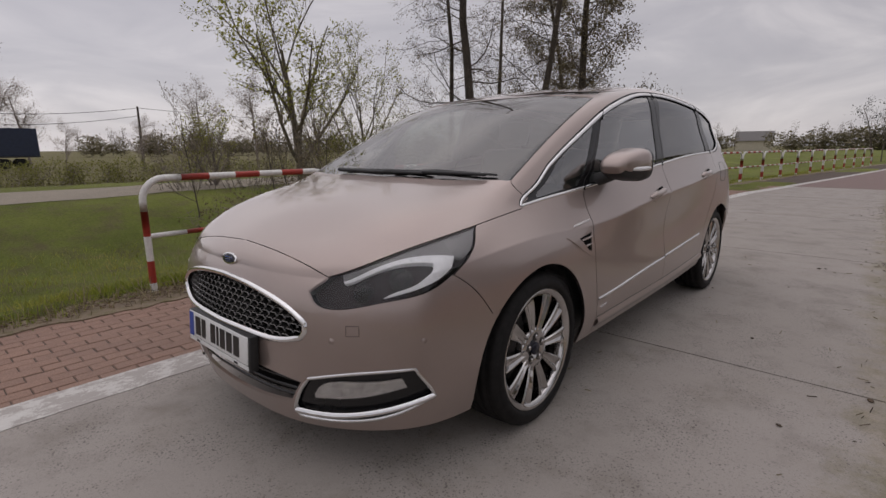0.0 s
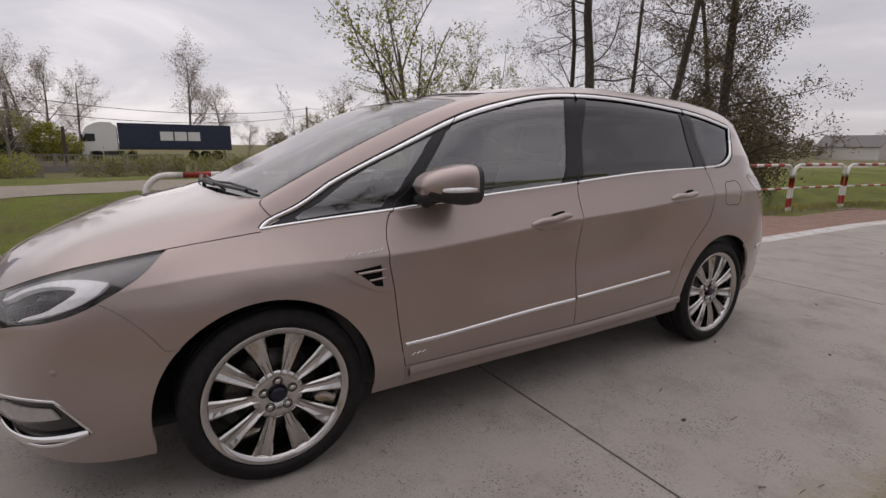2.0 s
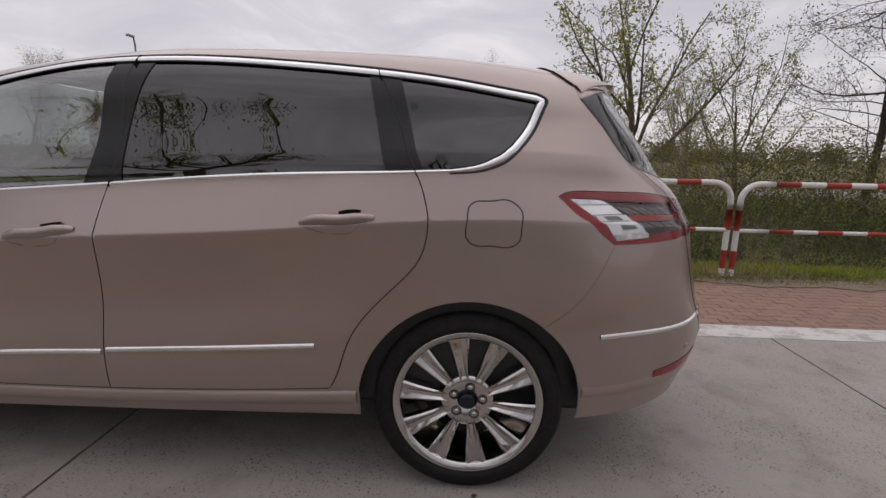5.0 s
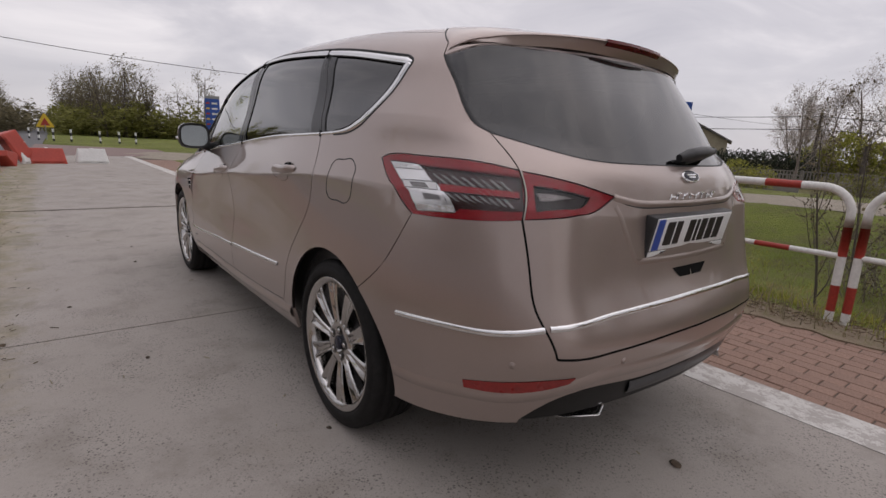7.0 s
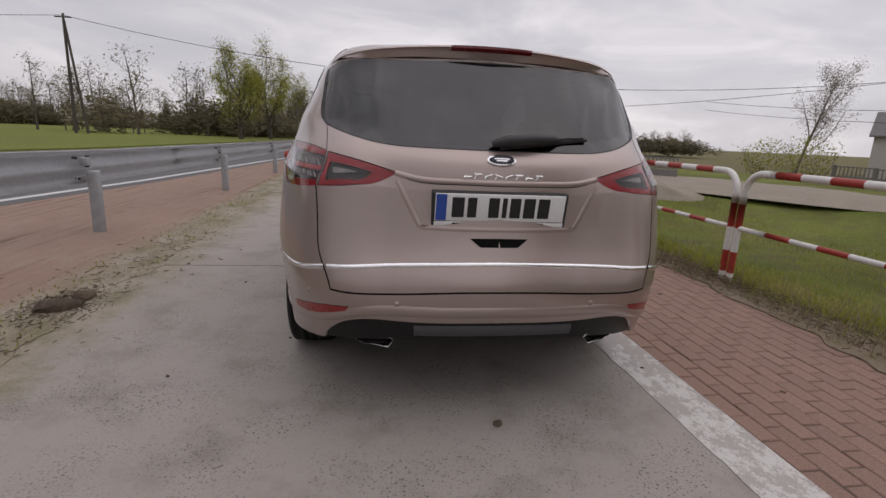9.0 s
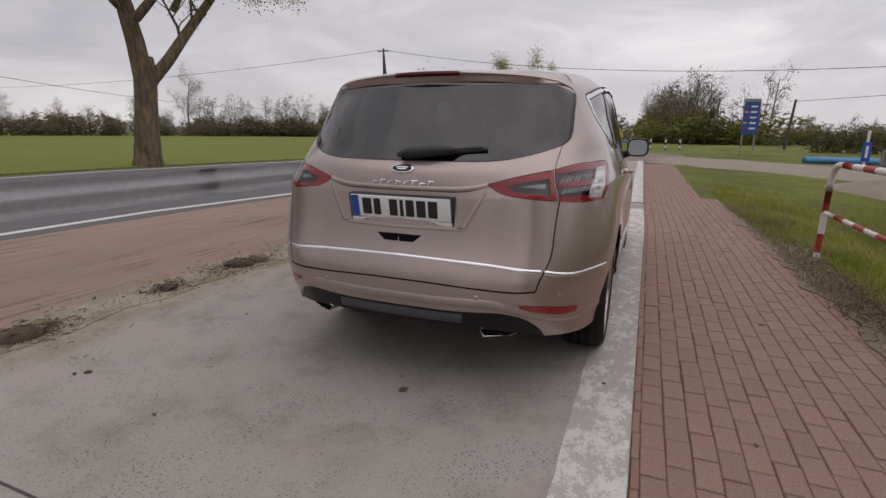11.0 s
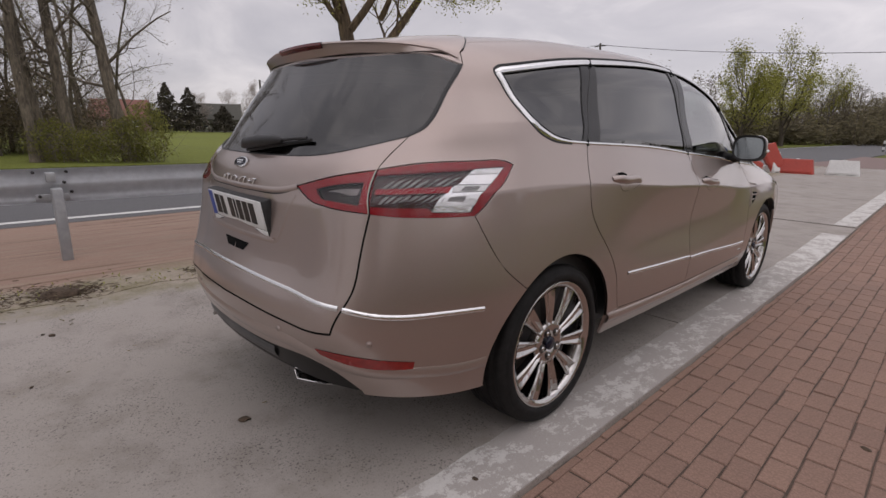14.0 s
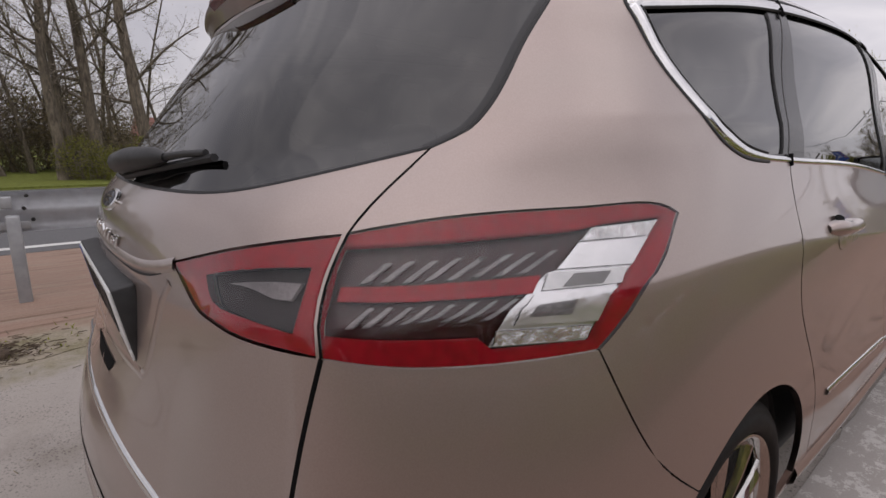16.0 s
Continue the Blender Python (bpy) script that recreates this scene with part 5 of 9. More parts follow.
    def cell(x, z, r):
        pts = []
        for k in range(6):
            a = radians(60 * k)
            q = to_uv((-abs(x + 1.35 * r * math.cos(a)) or -1e-4, 2.36, z + .62 * r * math.sin(a)))
            p, n = hull(*q, lift=-.016)
            pts.append(Vector((p.x if x + 1.35 * r * math.cos(a) < 0 else -p.x, p.y, p.z)))
        c = sum(pts, Vector()) / 6
        outer = [bm.verts.new(p) for p in pts]
        inner = [bm.verts.new(c + (p - c) * .84 + Vector((0, .002, 0))) for p in pts]
        back = [bm.verts.new(c + (p - c) * .76 - Vector((0, .022, 0))) for p in pts]
        for k in range(6):
            bm.faces.new((outer[k], outer[(k + 1) % 6], inner[(k + 1) % 6], inner[k]))
            bm.faces.new((inner[k], inner[(k + 1) % 6], back[(k + 1) % 6], back[k]))
    for row in range(8):
        for col in range(-13, 14):
            x, z = (col + .5 * (row % 2)) * .0400, .537 + row * .0235
            if inside(to_uv((-abs(x) - .012, 2.36, z)), grille):
                cell(x, z, .0200)
    part("grille_mesh", bm, GRILLE, car, "honeycomb grille of dark metal", smooth=False)
    rim = [grille[0]] + [p for p in grille[1:] if p[0] > .005] + [to_uv((0, 2.396, .530))]
    bead_part("grille_frame", rim, .022, .012, CHROME, car, "bright chrome frame")
    # likewise a near-black sheet in place of the intake's shaded depth
    part_of("intake_shade", sheet(intake, lift=-.06, lip=0, gap=-.003, middle=True), CAVITY_SHADE, car)
    for z in (.315, .350, .385):
        bead_part("intake_slat", curve([(0, 2.4, z + .012), (-.22, 2.385, z + .006), (-.43, 2.345, z)]), .014, .006, GLOSS_BLACK, car, lift=-.018)
    sheet_part("fog_insert", fog, GLOSS_BLACK, car, "glossy black fog lamp surround", lift=-.018, lip=0, gap=-.003)
    frame_path = [p for p in fog] + [fog[0]]
    bead_part("fog_frame", frame_path, .014, .006, CHROME, car, "bright chrome frame")
    bead_part("fog_bar", curve([(-.402, 2.334, .262), (-.60, 2.25, .268), (-.76, 2.115, .312), (-.828, 2.022, .345)]), .022, .012, CHROME, car, "bright chrome bar")
    lamp = ring(curve([(-.500, 2.322, .345), (-.53, 2.312, .385), (-.66, 2.225, .408), (-.765, 2.128, .418)]), curve([(-.765, 2.128, .418), (-.775, 2.11, .385)]), curve([(-.775, 2.11, .385), (-.66, 2.215, .350), (-.500, 2.322, .328)]))
    sheet_part("fog_lamp", lamp, REFLECTOR, car, "clear faceted fog lamp", lift=-.012, lip=.01, gap=0)
    sheet_part("fog_lens", lamp, GLASS_LAMP, car, lift=-.004, lip=0, gap=0)
    for x0, z0 in ((-.62, .596), ):
        wash = line([(-.600, 2.252, .612), (-.640, 2.228, .614), (-.644, 2.230, .580), (-.604, 2.256, .577), (-.600, 2.252, .612)], .01)
        bead_part("washer_cover_joint", wash, .004, .0012, PAINT_LINE, car, lift=.002)
    # parking sensors and the flared foot of the tail bumper
    for p0 in ((-.560, 2.285, .555), (-.800, 2.070, .560), (-.745, -2.225, .545), (-.40, -2.40, .53)):
        for side in (-1, 1):
            c, n = hull(*to_uv(p0), lift=.0005)
            bm = bmesh.new()
            add_lathe(bm, [(.0125, -.002), (.0125, .0006), (.0105, .0006), (.0100, -.0008), (.0095, .0010), (.001, .0012)], 20, Matrix.Translation(c) @ n.to_track_quat("Z", "Y").to_matrix().to_4x4())
            me = bpy.data.meshes.new("sensor")
            bm.to_mesh(me)
            bm.free()
            part_of("parking_sensor", me if side < 0 else mirror_mesh(me), PAINT, car)
    bead_part("bumper_ledge", curve([(-.905, -1.84, .400), (-.880, -1.98, .402), (-.820, -2.105, .418), (-.768, -2.195, .424), (-.680, -2.293, .444), (-.600, -2.345, .470), (-.53, -2.368, .490), (-.30, -2.405, .500), (0, -2.425, .502)]), .050, .0075, PAINT, car)
    bead_part("sill_ledge", curve([(.880, .328), (.45, .333), (-.10, .334), (-.60, .348), (-1.02, .368)]), .058, .013, PAINT, car)
    # raised black beads paint the shade of the sill and tailgate gaps
    bead_part("sill_gap", sill_top, .006, .0012, RUBBER, car, lift=.0012)
    bead_part("tailgate_gap", tg_foot, .009, .0015, CAVITY_SHADE, car, lift=.0015)
    bead_part("tailgate_gap", tg_low, .009, .0015, CAVITY_SHADE, car, lift=.0012)
    # headlamps
    hl = ring(hl_in, hl_top, hl_rear, hl_low)
    sheet_part("headlight_housing", hl, LAMP_SMOKE, car, lift=-.045, lip=0, gap=-.004)
    upper = ring(hl_top[2:], hl_rear[:max(3, len(hl_rear) // 2)], curve([(-.838, 1.875, .828), (-.797, 1.925, .838), (-.668, 2.066, .822), (-.545, 2.215, .755)]))
    sheet_part("headlight_shade", upper, LAMP_GREY, car, "ribbed grey upper cover", lift=-.012, lip=.02, gap=.004)
    led = ring(curve([(-.545, 2.212, .752), (-.668, 2.064, .820), (-.760, 1.955, .842), (-.806, 1.905, .838)]), curve([(-.806, 1.905, .838), (-.820, 1.93, .805), (-.813, 2.000, .764), (-.76, 2.078, .731), (-.690, 2.158, .706)]),
               curve([(-.690, 2.158, .706), (-.70, 2.142, .716), (-.757, 2.07, .745), (-.780, 2.010, .785), (-.770, 1.985, .812), (-.745, 2.005, .816), (-.640, 2.125, .790), (-.552, 2.212, .745)]))
    sheet_part("headlight_led", led, LAMP_WHITE, car, "bright silver light band", lift=-.009, lip=.02, gap=0, res=.02)
    for x, y, z, r in ((-.700, 2.085, .765, .034), (-.610, 2.185, .725, .030)):
        for side in (-1, 1):
            p, n = hull(*to_uv((x, y, z)), lift=-.034)
            bm = bmesh.new()
            m = Matrix.Translation(p) @ n.to_track_quat("Z", "Y").to_matrix().to_4x4()
            add_lathe(bm, [(.001, .022), (r * .5, .018), (r * .8, .006), (r, -.004), (r * 1.25, -.002), (r * 1.3, -.02)], 28, m)
            me = bpy.data.meshes.new("projector")
            bm.to_mesh(me)
            bm.free()
            part_of("projector_lens", me if side < 0 else mirror_mesh(me), GLOSS_BLACK, car, "round dark projector lens")
    sheet_part("headlight_lens", hl, GLASS_LAMP, car, "clear headlamp cover", lift=-.002, lip=0, gap=.002)
    # tail lamps
    outer = ring(tl_top, tl_out, tl_low, tl_gap)
    sheet_part("tail_light_housing", outer, LAMP_ROSE, car, lift=-.022, lip=0, gap=-.003)
    ca, cb, cc, cd = (np.array(to_uv(p)) for p in ((-.718, -2.188, .965), (-.681, -2.127, 1.100), (-.884, -1.913, .950), (-.875, -1.715, 1.116)))
    def tl(a, b):
        return tuple(ca * (1 - a) * (1 - b) + cb * (1 - a) * b + cc * a * (1 - b) + cd * a * b)
    def poly(pts, n=5):
        out = []
        for (a0, b0), (a1, b1) in zip(pts, pts[1:] + pts[:1]):
            out += [tl(a0 + (a1 - a0) * k / n, b0 + (b1 - b0) * k / n) for k in range(n)]
        return out
    core = poly([(-.02, .10), (-.02, .87), (.60, .89), (.70, .94), (.955, .955), (.968, .60), (.960, .045), (.56, .035), (.50, .10)])
    sheet_part("tail_light_band", outer, LAMP_RED, car, "red outer band", holes=[core], lift=-.004, lip=.012, gap=0, res=.02)
    # more near-black beads for the shade in the upper tailgate and lamp gaps
    bead_part("tailgate_gap", tg_up, .0045, .0015, CAVITY_SHADE, car, lift=.0012)
    bead_part("lamp_gap", tl_gap, .0045, .002, CAVITY_SHADE, car, lift=.0015)
    sheet_part("tail_light_bar", poly([(.01, .385), (.01, .505), (.585, .515), (.60, .375)]), LAMP_RED, car, "red light bar", lift=-.010, lip=.01, gap=0, res=.02)
    for b0, b1, n, a_end in ((.545, .72, 8, .575), (.185, .345, 8, .555)):
        for k in range(n):
            a0 = .06 + (a_end - .06) * k / n
            w = (a_end - .06) / n
            sheet_part("reflector_tooth", poly([(a0, b0), (a0 + .40 * w, b0 + .04 * (b1 - b0)), (a0 + 1.20 * w, b1), (a0 + .90 * w, b1)], 2), LAMP_TOOTH, car, lift=-.014 + .003 * (k % 2), lip=.006, gap=0, res=.03)
    sheet_part("reflector_back", poly([(.545, .05), (.60, .53), (.625, .545), (.655, .905), (.95, .925), (.955, .50), (.935, .05)]), LAMP_SILVER, car, "silver reflector bed", lift=-.011, lip=0, gap=0, res=.02)
    for quad4, mat in (([(.635, .775), (.665, .90), (.945, .92), (.935, .77)], REFLECTOR), ([(.625, .545), (.635, .765), (.945, .76), (.955, .53)], LAMP_SILVER), ([(.625, .385), (.60, .53), (.93, .52), (.965, .385)], LAMP_WHITE),
                       ([(.60, .155), (.605, .37), (.955, .37), (.945, .15)], LAMP_SILVER), ([(.555, .055), (.545, .14), (.925, .135), (.93, .06)], REFLECTOR)):
        sheet_part("reflector_step", poly(quad4), mat, car, "stepped silver reflector", lift=-.007, lip=.004, gap=.0008, res=.02)
    for quad4 in ([(.69, .40), (.70, .50), (.86, .495), (.86, .40)], [(.64, .20), (.66, .27), (.80, .27), (.80, .20)]):
        sheet_part("reflector_window", poly(quad4, 3), LAMP_GREY, car, lift=-.0062, lip=.0, gap=0, res=.02)
    sheet_part("tail_light_lens", outer, GLASS_LAMP, car, "clear tail lamp cover", lift=.001, lip=.006, gap=.0005)
    hollow = ring(curve([(-.660, -2.165, 1.055), (-.58, -2.220, 1.045), (-.50, -2.270, 1.028)]), curve([(-.50, -2.270, 1.028), (-.53, -2.275, 1.008), (-.60, -2.245, .998), (-.680, -2.203, .990)]), line([(-.680, -2.203, .990), (-.660, -2.165, 1.055)]))
    sheet_part("tail_light_band", inner, LAMP_RED, tail, "red outer band", holes=[hollow], lift=-.003, lip=.010, gap=.0015, res=.02)
    sheet_part("tail_light_hollow", hollow, LAMP_SMOKE, tail, lift=-.020, lip=0, gap=-.002, res=.02)
    sheet_part("reflector_tooth", ring(curve([(-.655, -2.180, 1.040), (-.60, -2.215, 1.036), (-.545, -2.250, 1.026)]), curve([(-.545, -2.250, 1.026), (-.60, -2.222, 1.025), (-.657, -2.188, 1.026), (-.655, -2.180, 1.040)])), LAMP_TOOTH, tail, lift=-.012, lip=.006, gap=0, res=.02)
    sheet_part("tail_light_lens", inner, GLASS_LAMP, tail, "clear tail lamp cover", lift=.001, lip=.006, gap=.002)
    refl = ring(curve([(-.585, -2.345, .508), (-.634, -2.320, .507), (-.735, -2.238, .490), (-.815, -2.112, .464)]), curve([(-.815, -2.112, .464), (-.812, -2.118, .436), (-.768, -2.191, .438), (-.680, -2.289, .456), (-.612, -2.333, .476), (-.585, -2.345, .508)]))
    sheet_part("rear_reflector", refl, LAMP_BRIGHT, car, "red reflector strip", lift=.002, lip=.006, gap=0, res=.02)
    # tail: spoiler, wiper, handle, exhausts
    bm = bmesh.new()
    rows = []
    seam = []
    for k in range(57):
        x = .684 * math.sin(math.pi / 2 * (k / 28 - 1))
        e = .36 * x * x + 1.0 * max(0, abs(x) - .40) ** 2
        thin = 1 - .80 * (abs(x) / .70) ** 5
        y0, y1 = -1.655 - .150 * (abs(x) / .70) ** 8, -2.056 + e
        end_z = 1.550 - .085 * x * x
        end_z = end_z + (1.456 - end_z) * (abs(x) / .70) ** 14
        y1 = min(y1, y0 - .004)
        hit, _, _, _ = HULL_TREE.ray_cast(Vector((-max(abs(x), 1e-3), y1, 3)), Vector((0, 0, -1)))
        end_z = max(end_z, hit.z + .006) if hit is not None else end_z
        start, beyond = (hull(*to_uv((-max(abs(x), 1e-4), yy, 1.60 - .10 * (abs(x) / .70) ** 6)), lift=.004)[0] for yy in (y0, y0 - .03))
        run = (y0 - y1)
        slope = max(-.25, min(0, (beyond.z - start.z) / .03))
        mid_z = start.z + slope * run * .5
        prof = []
        for w in (0, .12, .25, .4, .55, .7, .85):
            c0, c1, c2 = (1 - w) ** 2, 2 * w * (1 - w), w * w
            x0 = start.x if x < 0 else -start.x
            xx, yy, zz = x0 + (x - x0) * w, y0 + (y1 - y0) * w, start.z * c0 + mid_z * c1 + end_z * c2
            hit, _, _, _ = HULL_TREE.ray_cast(Vector((-max(abs(xx), 1e-3), yy, 3)), Vector((0, 0, -1)))
            prof.append((xx, yy, max(zz, hit.z + .006) if hit is not None else zz))
        base = hull(*to_uv((-max(abs(x), 1e-4), y1 + .036 * thin, end_z - .056 * thin)), lift=.001)[0]
        base.x = base.x if x < 0 else -base.x
        lip = Vector((x, y1 + .002, end_z - .011 * thin))
        prof += [(x, y1, end_z), (x, y1 - .004 * thin, end_z - .006 * thin), tuple(lip), tuple(lip.lerp(base, .5)), tuple(base)]
        seam.append(Vector(prof[0]) + Vector((0, .003, .0005)))
        rows.append([bm.verts.new(p) for p in prof])
    for a, b in zip(rows[:-1], rows[1:]):
        for q in range(len(a) - 1):
            bm.faces.new((a[q], b[q], b[q + 1], a[q + 1]))
    bmesh.ops.recalc_face_normals(bm, faces=bm.faces)
    spoiler = part("roof_spoiler", bm, PAINT, car, "body coloured roof spoiler")
    bm = bmesh.new()
    for side in ([p for p in seam if p.x < -.61], [p for p in seam if p.x > .61]):
        add_tube(bm, side, .0025, 6)
    part("tailgate_gap", bm, RUBBER, spoiler)
    bm = bmesh.new()
    rows = []
    for k in range(17):
        x = -.175 + .35 * k / 16
        e, end_z = .36 * x * x, 1.550 - .085 * x * x
        rows.append([bm.verts.new((x, y + e, z + end_z - 1.550)) for y, z in ((-2.050, 1.5515), (-2.060, 1.5512), (-2.062, 1.541), (-2.032, 1.515), (-1.996, 1.496))])
    for a, b in zip(rows[:-1], rows[1:]):
        for q in range(4):
            bm.faces.new((a[q], b[q], b[q + 1], a[q + 1]))
    bmesh.ops.recalc_face_normals(bm, faces=bm.faces)
    part("brake_light", bm, LAMP_DIM, spoiler, "dark red high brake light")
    on = lambda x, y, z, lift: (lambda q: Vector((q.x if x < 0 else -q.x, q.y, q.z)))(hull(*to_uv((-max(abs(x), 1e-4), y, z)), lift=lift)[0])
    bm = bmesh.new()
    add_tube(bm, [on(-.035, -2.28, 1.145, .018), on(.02, -2.28, 1.150, .034), on(.12, -2.27, 1.158, .034), on(.22, -2.255, 1.168, .026), on(.25, -2.25, 1.171, .020)], [.013, .022, .023, .017, .008], 12)
    add_tube(bm, [on(.22, -2.255, 1.168, .022), on(.30, -2.23, 1.176, .016), on(.36, -2.215, 1.181, .013)], [.008, .006, .006], 8)
    wiper = part("rear_wiper", bm, PLASTIC, car, "black rear wiper")
    bm = bmesh.new()
    add_tube(bm, [on(.00, -2.29, 1.136, .008), on(.18, -2.26, 1.150, .008), on(.38, -2.21, 1.176, .008)], .007, 6)
    part("wiper_blade", bm, RUBBER, wiper)
    for path in ([(.36, 1.50, 1.09), (.05, 1.535, 1.09), (-.30, 1.52, 1.10)], [(-.05, 1.53, 1.10), (-.35, 1.50, 1.10), (-.62, 1.44, 1.10)]):
        bm = bmesh.new()
        add_tube(bm, [on(*p, .018) for p in path], [.012, .009, .007], 8)
        add_tube(bm, [on(path[0][0] - .04, path[0][1] - .02, path[0][2] + .01, .007), on(path[1][0], path[1][1] - .035, path[1][2] + .02, .007), on(path[2][0] - .04, path[2][1] - .02, path[2][2] + .02, .007)], .006, 6)
        part("windscreen_wiper", bm, PLASTIC, car, "black windscreen wiper")
    # near-black sheet over the paint stands in for the grip recess's shade
    grip = ring(line([(-.118, -2.362, .788), (0, -2.368, .790)]), mid_r(v_of((0, -2.368, .790)), v_of((0, -2.375, .755))), line([(0, -2.375, .755), (-.075, -2.374, .755)]), line([(-.075, -2.374, .755), (-.118, -2.362, .788)]))
    part_of("tailgate_grip_shade", sheet(grip, lift=.0015, lip=0, gap=0, middle=True, res=.02), CAVITY_SHADE, tail)
    bead_part("tailgate_ledge", curve([(-.412, -2.300, 1.030), (-.34, -2.318, 1.014), (-.20, -2.336, 1.006), (0, -2.343, 1.004)]), .026, .006, PAINT, tail)
    # thin black line under the ledge: the crease's shade put into colour
    bead_part("crease_shade", curve([(-.405, -2.302, 1.022), (-.34, -2.320, 1.003), (-.20, -2.338, .995), (0, -2.345, .993)]), .005, .0008, RUBBER, tail, lift=.002)
    bead_part("recess_edge", line([(-.405, -2.302, 1.000), (-.385, -2.316, .965), (-.318, -2.345, .835), (-.30, -2.347, .826)]) + line([(-.30, -2.347, .826), (0, -2.358, .822)]), .030, .0032, PAINT, tail)
    for side in (-1, 1):
        bm = bmesh.new()
        shape = [(-.105, -.018), (-.070, .024), (.072, .028), (.084, .014), (.06, -.024), (-.06, -.028)]
        rings4 = []
        for s, q, y in ((1.0, 1.0, -2.28), (1.0, 1.0, -2.352), (.97, .90, -2.355), (.94, .80, -2.352), (.91, .70, -2.24)):
            rings4.append([bm.verts.new((side * (.478 - s * a * .86), y + abs(a) * (1.0 if a < 0 else .06), .350 + q * b * .84)) for a, b in shape])
        for a, b in zip(rings4[:-1], rings4[1:]):
            for k in range(6):
                bm.faces.new((a[k], a[(k + 1) % 6], b[(k + 1) % 6], b[k]))
        bmesh.ops.recalc_face_normals(bm, faces=bm.faces)
        ex = part("exhaust_tip", bm, SATIN, car, "wide bright steel exhaust tip", smooth=False)
        bm = bmesh.new()
        bm.faces.new([bm.verts.new((side * (.478 - .78 * a), -2.31 + abs(a) * .2, .352 + .56 * b)) for a, b in shape])
        part("exhaust_inside", bm, CAVITY_SHADE, ex)
    bead_part("skid_panel", curve([(0, -2.42, .412), (-.20, -2.405, .411), (-.33, -2.388, .410)]), .050, .006, PANEL_GREY, car, "dark grey skid panel", lift=-.008)
    # badges: plain ovals and bars
    def oval(name, c, n_dir, rx, rz, mat, parent, thick=.004, label=""):
        bm = bmesh.new()
        m = Matrix.Translation(c) @ n_dir.to_track_quat("Z", "Y").to_matrix().to_4x4() @ Matrix.Diagonal((rx, rz, 1, 1))
        add_lathe(bm, [(1.0, -.004), (1.0, thick * .6), (.93, thick), (.001, thick)], 32, m)
        return part(name, bm, mat, parent, label)
    for at_p, parent in (((-1e-4, 2.325, .768), car), ((-1e-4, -2.322, 1.092), tail)):
        p, n = hull(*to_uv(at_p), lift=.003)
        n = Vector((0, n.y, n.z)).normalized()
        p.x = 0
        b = oval("badge", p, n, .058, .024, CHROME, parent, label="oval chrome badge")
        oval("badge_field", p + n * .002, n, .051, .0185, BADGE_BLUE, b)
        for k, (w, dz) in enumerate(((.030, .004), (.022, -.005))):
            bm = bmesh.new()
            up = n.cross(Vector((1, 0, 0))).normalized()
            up = up if up.z > 0 else -up
            c = p + n * .0068 + up * dz
            bm.faces.new([bm.verts.new(c + Vector((sx * w, 0, 0)) + up * (sz * .0022)) for sx, sz in ((-1, -1), (1, -1), (1, 1), (-1, 1))])
            part("badge_bar", bm, CHROME, b)
    for k in range(8):
        x0 = -.150 + .041 * k
        q = [on(x0, -2.335, 1.027 + (.010 if k % 2 else 0), .003), on(x0 + .030, -2.335, 1.027 + (.010 if k % 3 else 0), .003)]
        bm = bmesh.new()
        add_tube(bm, [on(x0, -2.335, 1.018, .003), on(x0 + .012, -2.335, 1.034, .003)], .0032, 6)
        add_tube(bm, q, .0032, 6)
        part("lettering_bar", bm, CHROME, tail)
    for y0, z0, n_bar in ((1.147, .864, 7), (.875, .414, 3)):
        for k in range(n_bar):
            yy, zz = y0 - .024 * k, z0 + .002 * k
            for side in (-1, 1):
                bm = bmesh.new()
                a, b = hull(*to_uv((yy, zz)), lift=.002)[0], hull(*to_uv((yy - .018, zz + .010)), lift=.002)[0]
                a.x, b.x = (a.x, b.x) if side < 0 else (-a.x, -b.x)
                add_tube(bm, [a, b], .003, 6)
                part("lettering_bar", bm, SATIN, car)
    # wing vents
    vent = ring(curve([(1.235, .826), (1.10, .838), (.988, .842)], .015), line([(.988, .842), (.982, .715)]), line([(.982, .715), (1.03, .718)]), curve([(1.03, .718), (1.12, .765), (1.235, .826)], .015))
    slot = ring(line([(1.125, .810), (1.005, .824)]), line([(1.005, .824), (1.002, .735)]), line([(1.002, .735), (1.035, .742)]), line([(1.035, .742), (1.125, .810)]))
    sheet_part("wing_vent", vent, PAINT, car, "body coloured vent surround", holes=[slot], lift=.005, lip=.008, gap=0, res=.02)
    sheet_part("vent_slot", slot, CAVITY_SHADE, car, lift=.001, lip=0, gap=-.001, res=.02)
    bead_part("vent_bar", curve([(1.105, .797), (.99, .803)]), .012, .007, PAINT, car, lift=.003)
    bead_part("vent_bar", curve([(1.060, .765), (.99, .769)]), .010, .006, PAINT, car, lift=.003)
    # number plates: bars in place of the writing
    for sy, zc, yc, tilt, parent, label in ((1, .478, 2.429, -4, car, "white number plate with black bars"), (-1, .905, -2.352, 10, tail, "white number plate with black bars")):
        m = Matrix.Translation((0, yc, zc)) @ Matrix.Rotation(radians(tilt if sy < 0 else -tilt), 4, "X") @ Matrix.Rotation(0 if sy < 0 else math.pi, 4, "Z")
        holder = part("plate_holder", add_box(bmesh.new(), -.272, .272, -.006, .030, -.072, .066, .004, m), PLASTIC, parent)
        part("number_plate", add_box(bmesh.new(), -.260, .260, -.010, -.004, -.048, .062, .003, m), PLATE_WHITE, holder, label)
        part("plate_foot", add_box(bmesh.new(), -.262, .262, -.009, -.004, -.068, -.051, .001, m), PLATE_WHITE, holder)
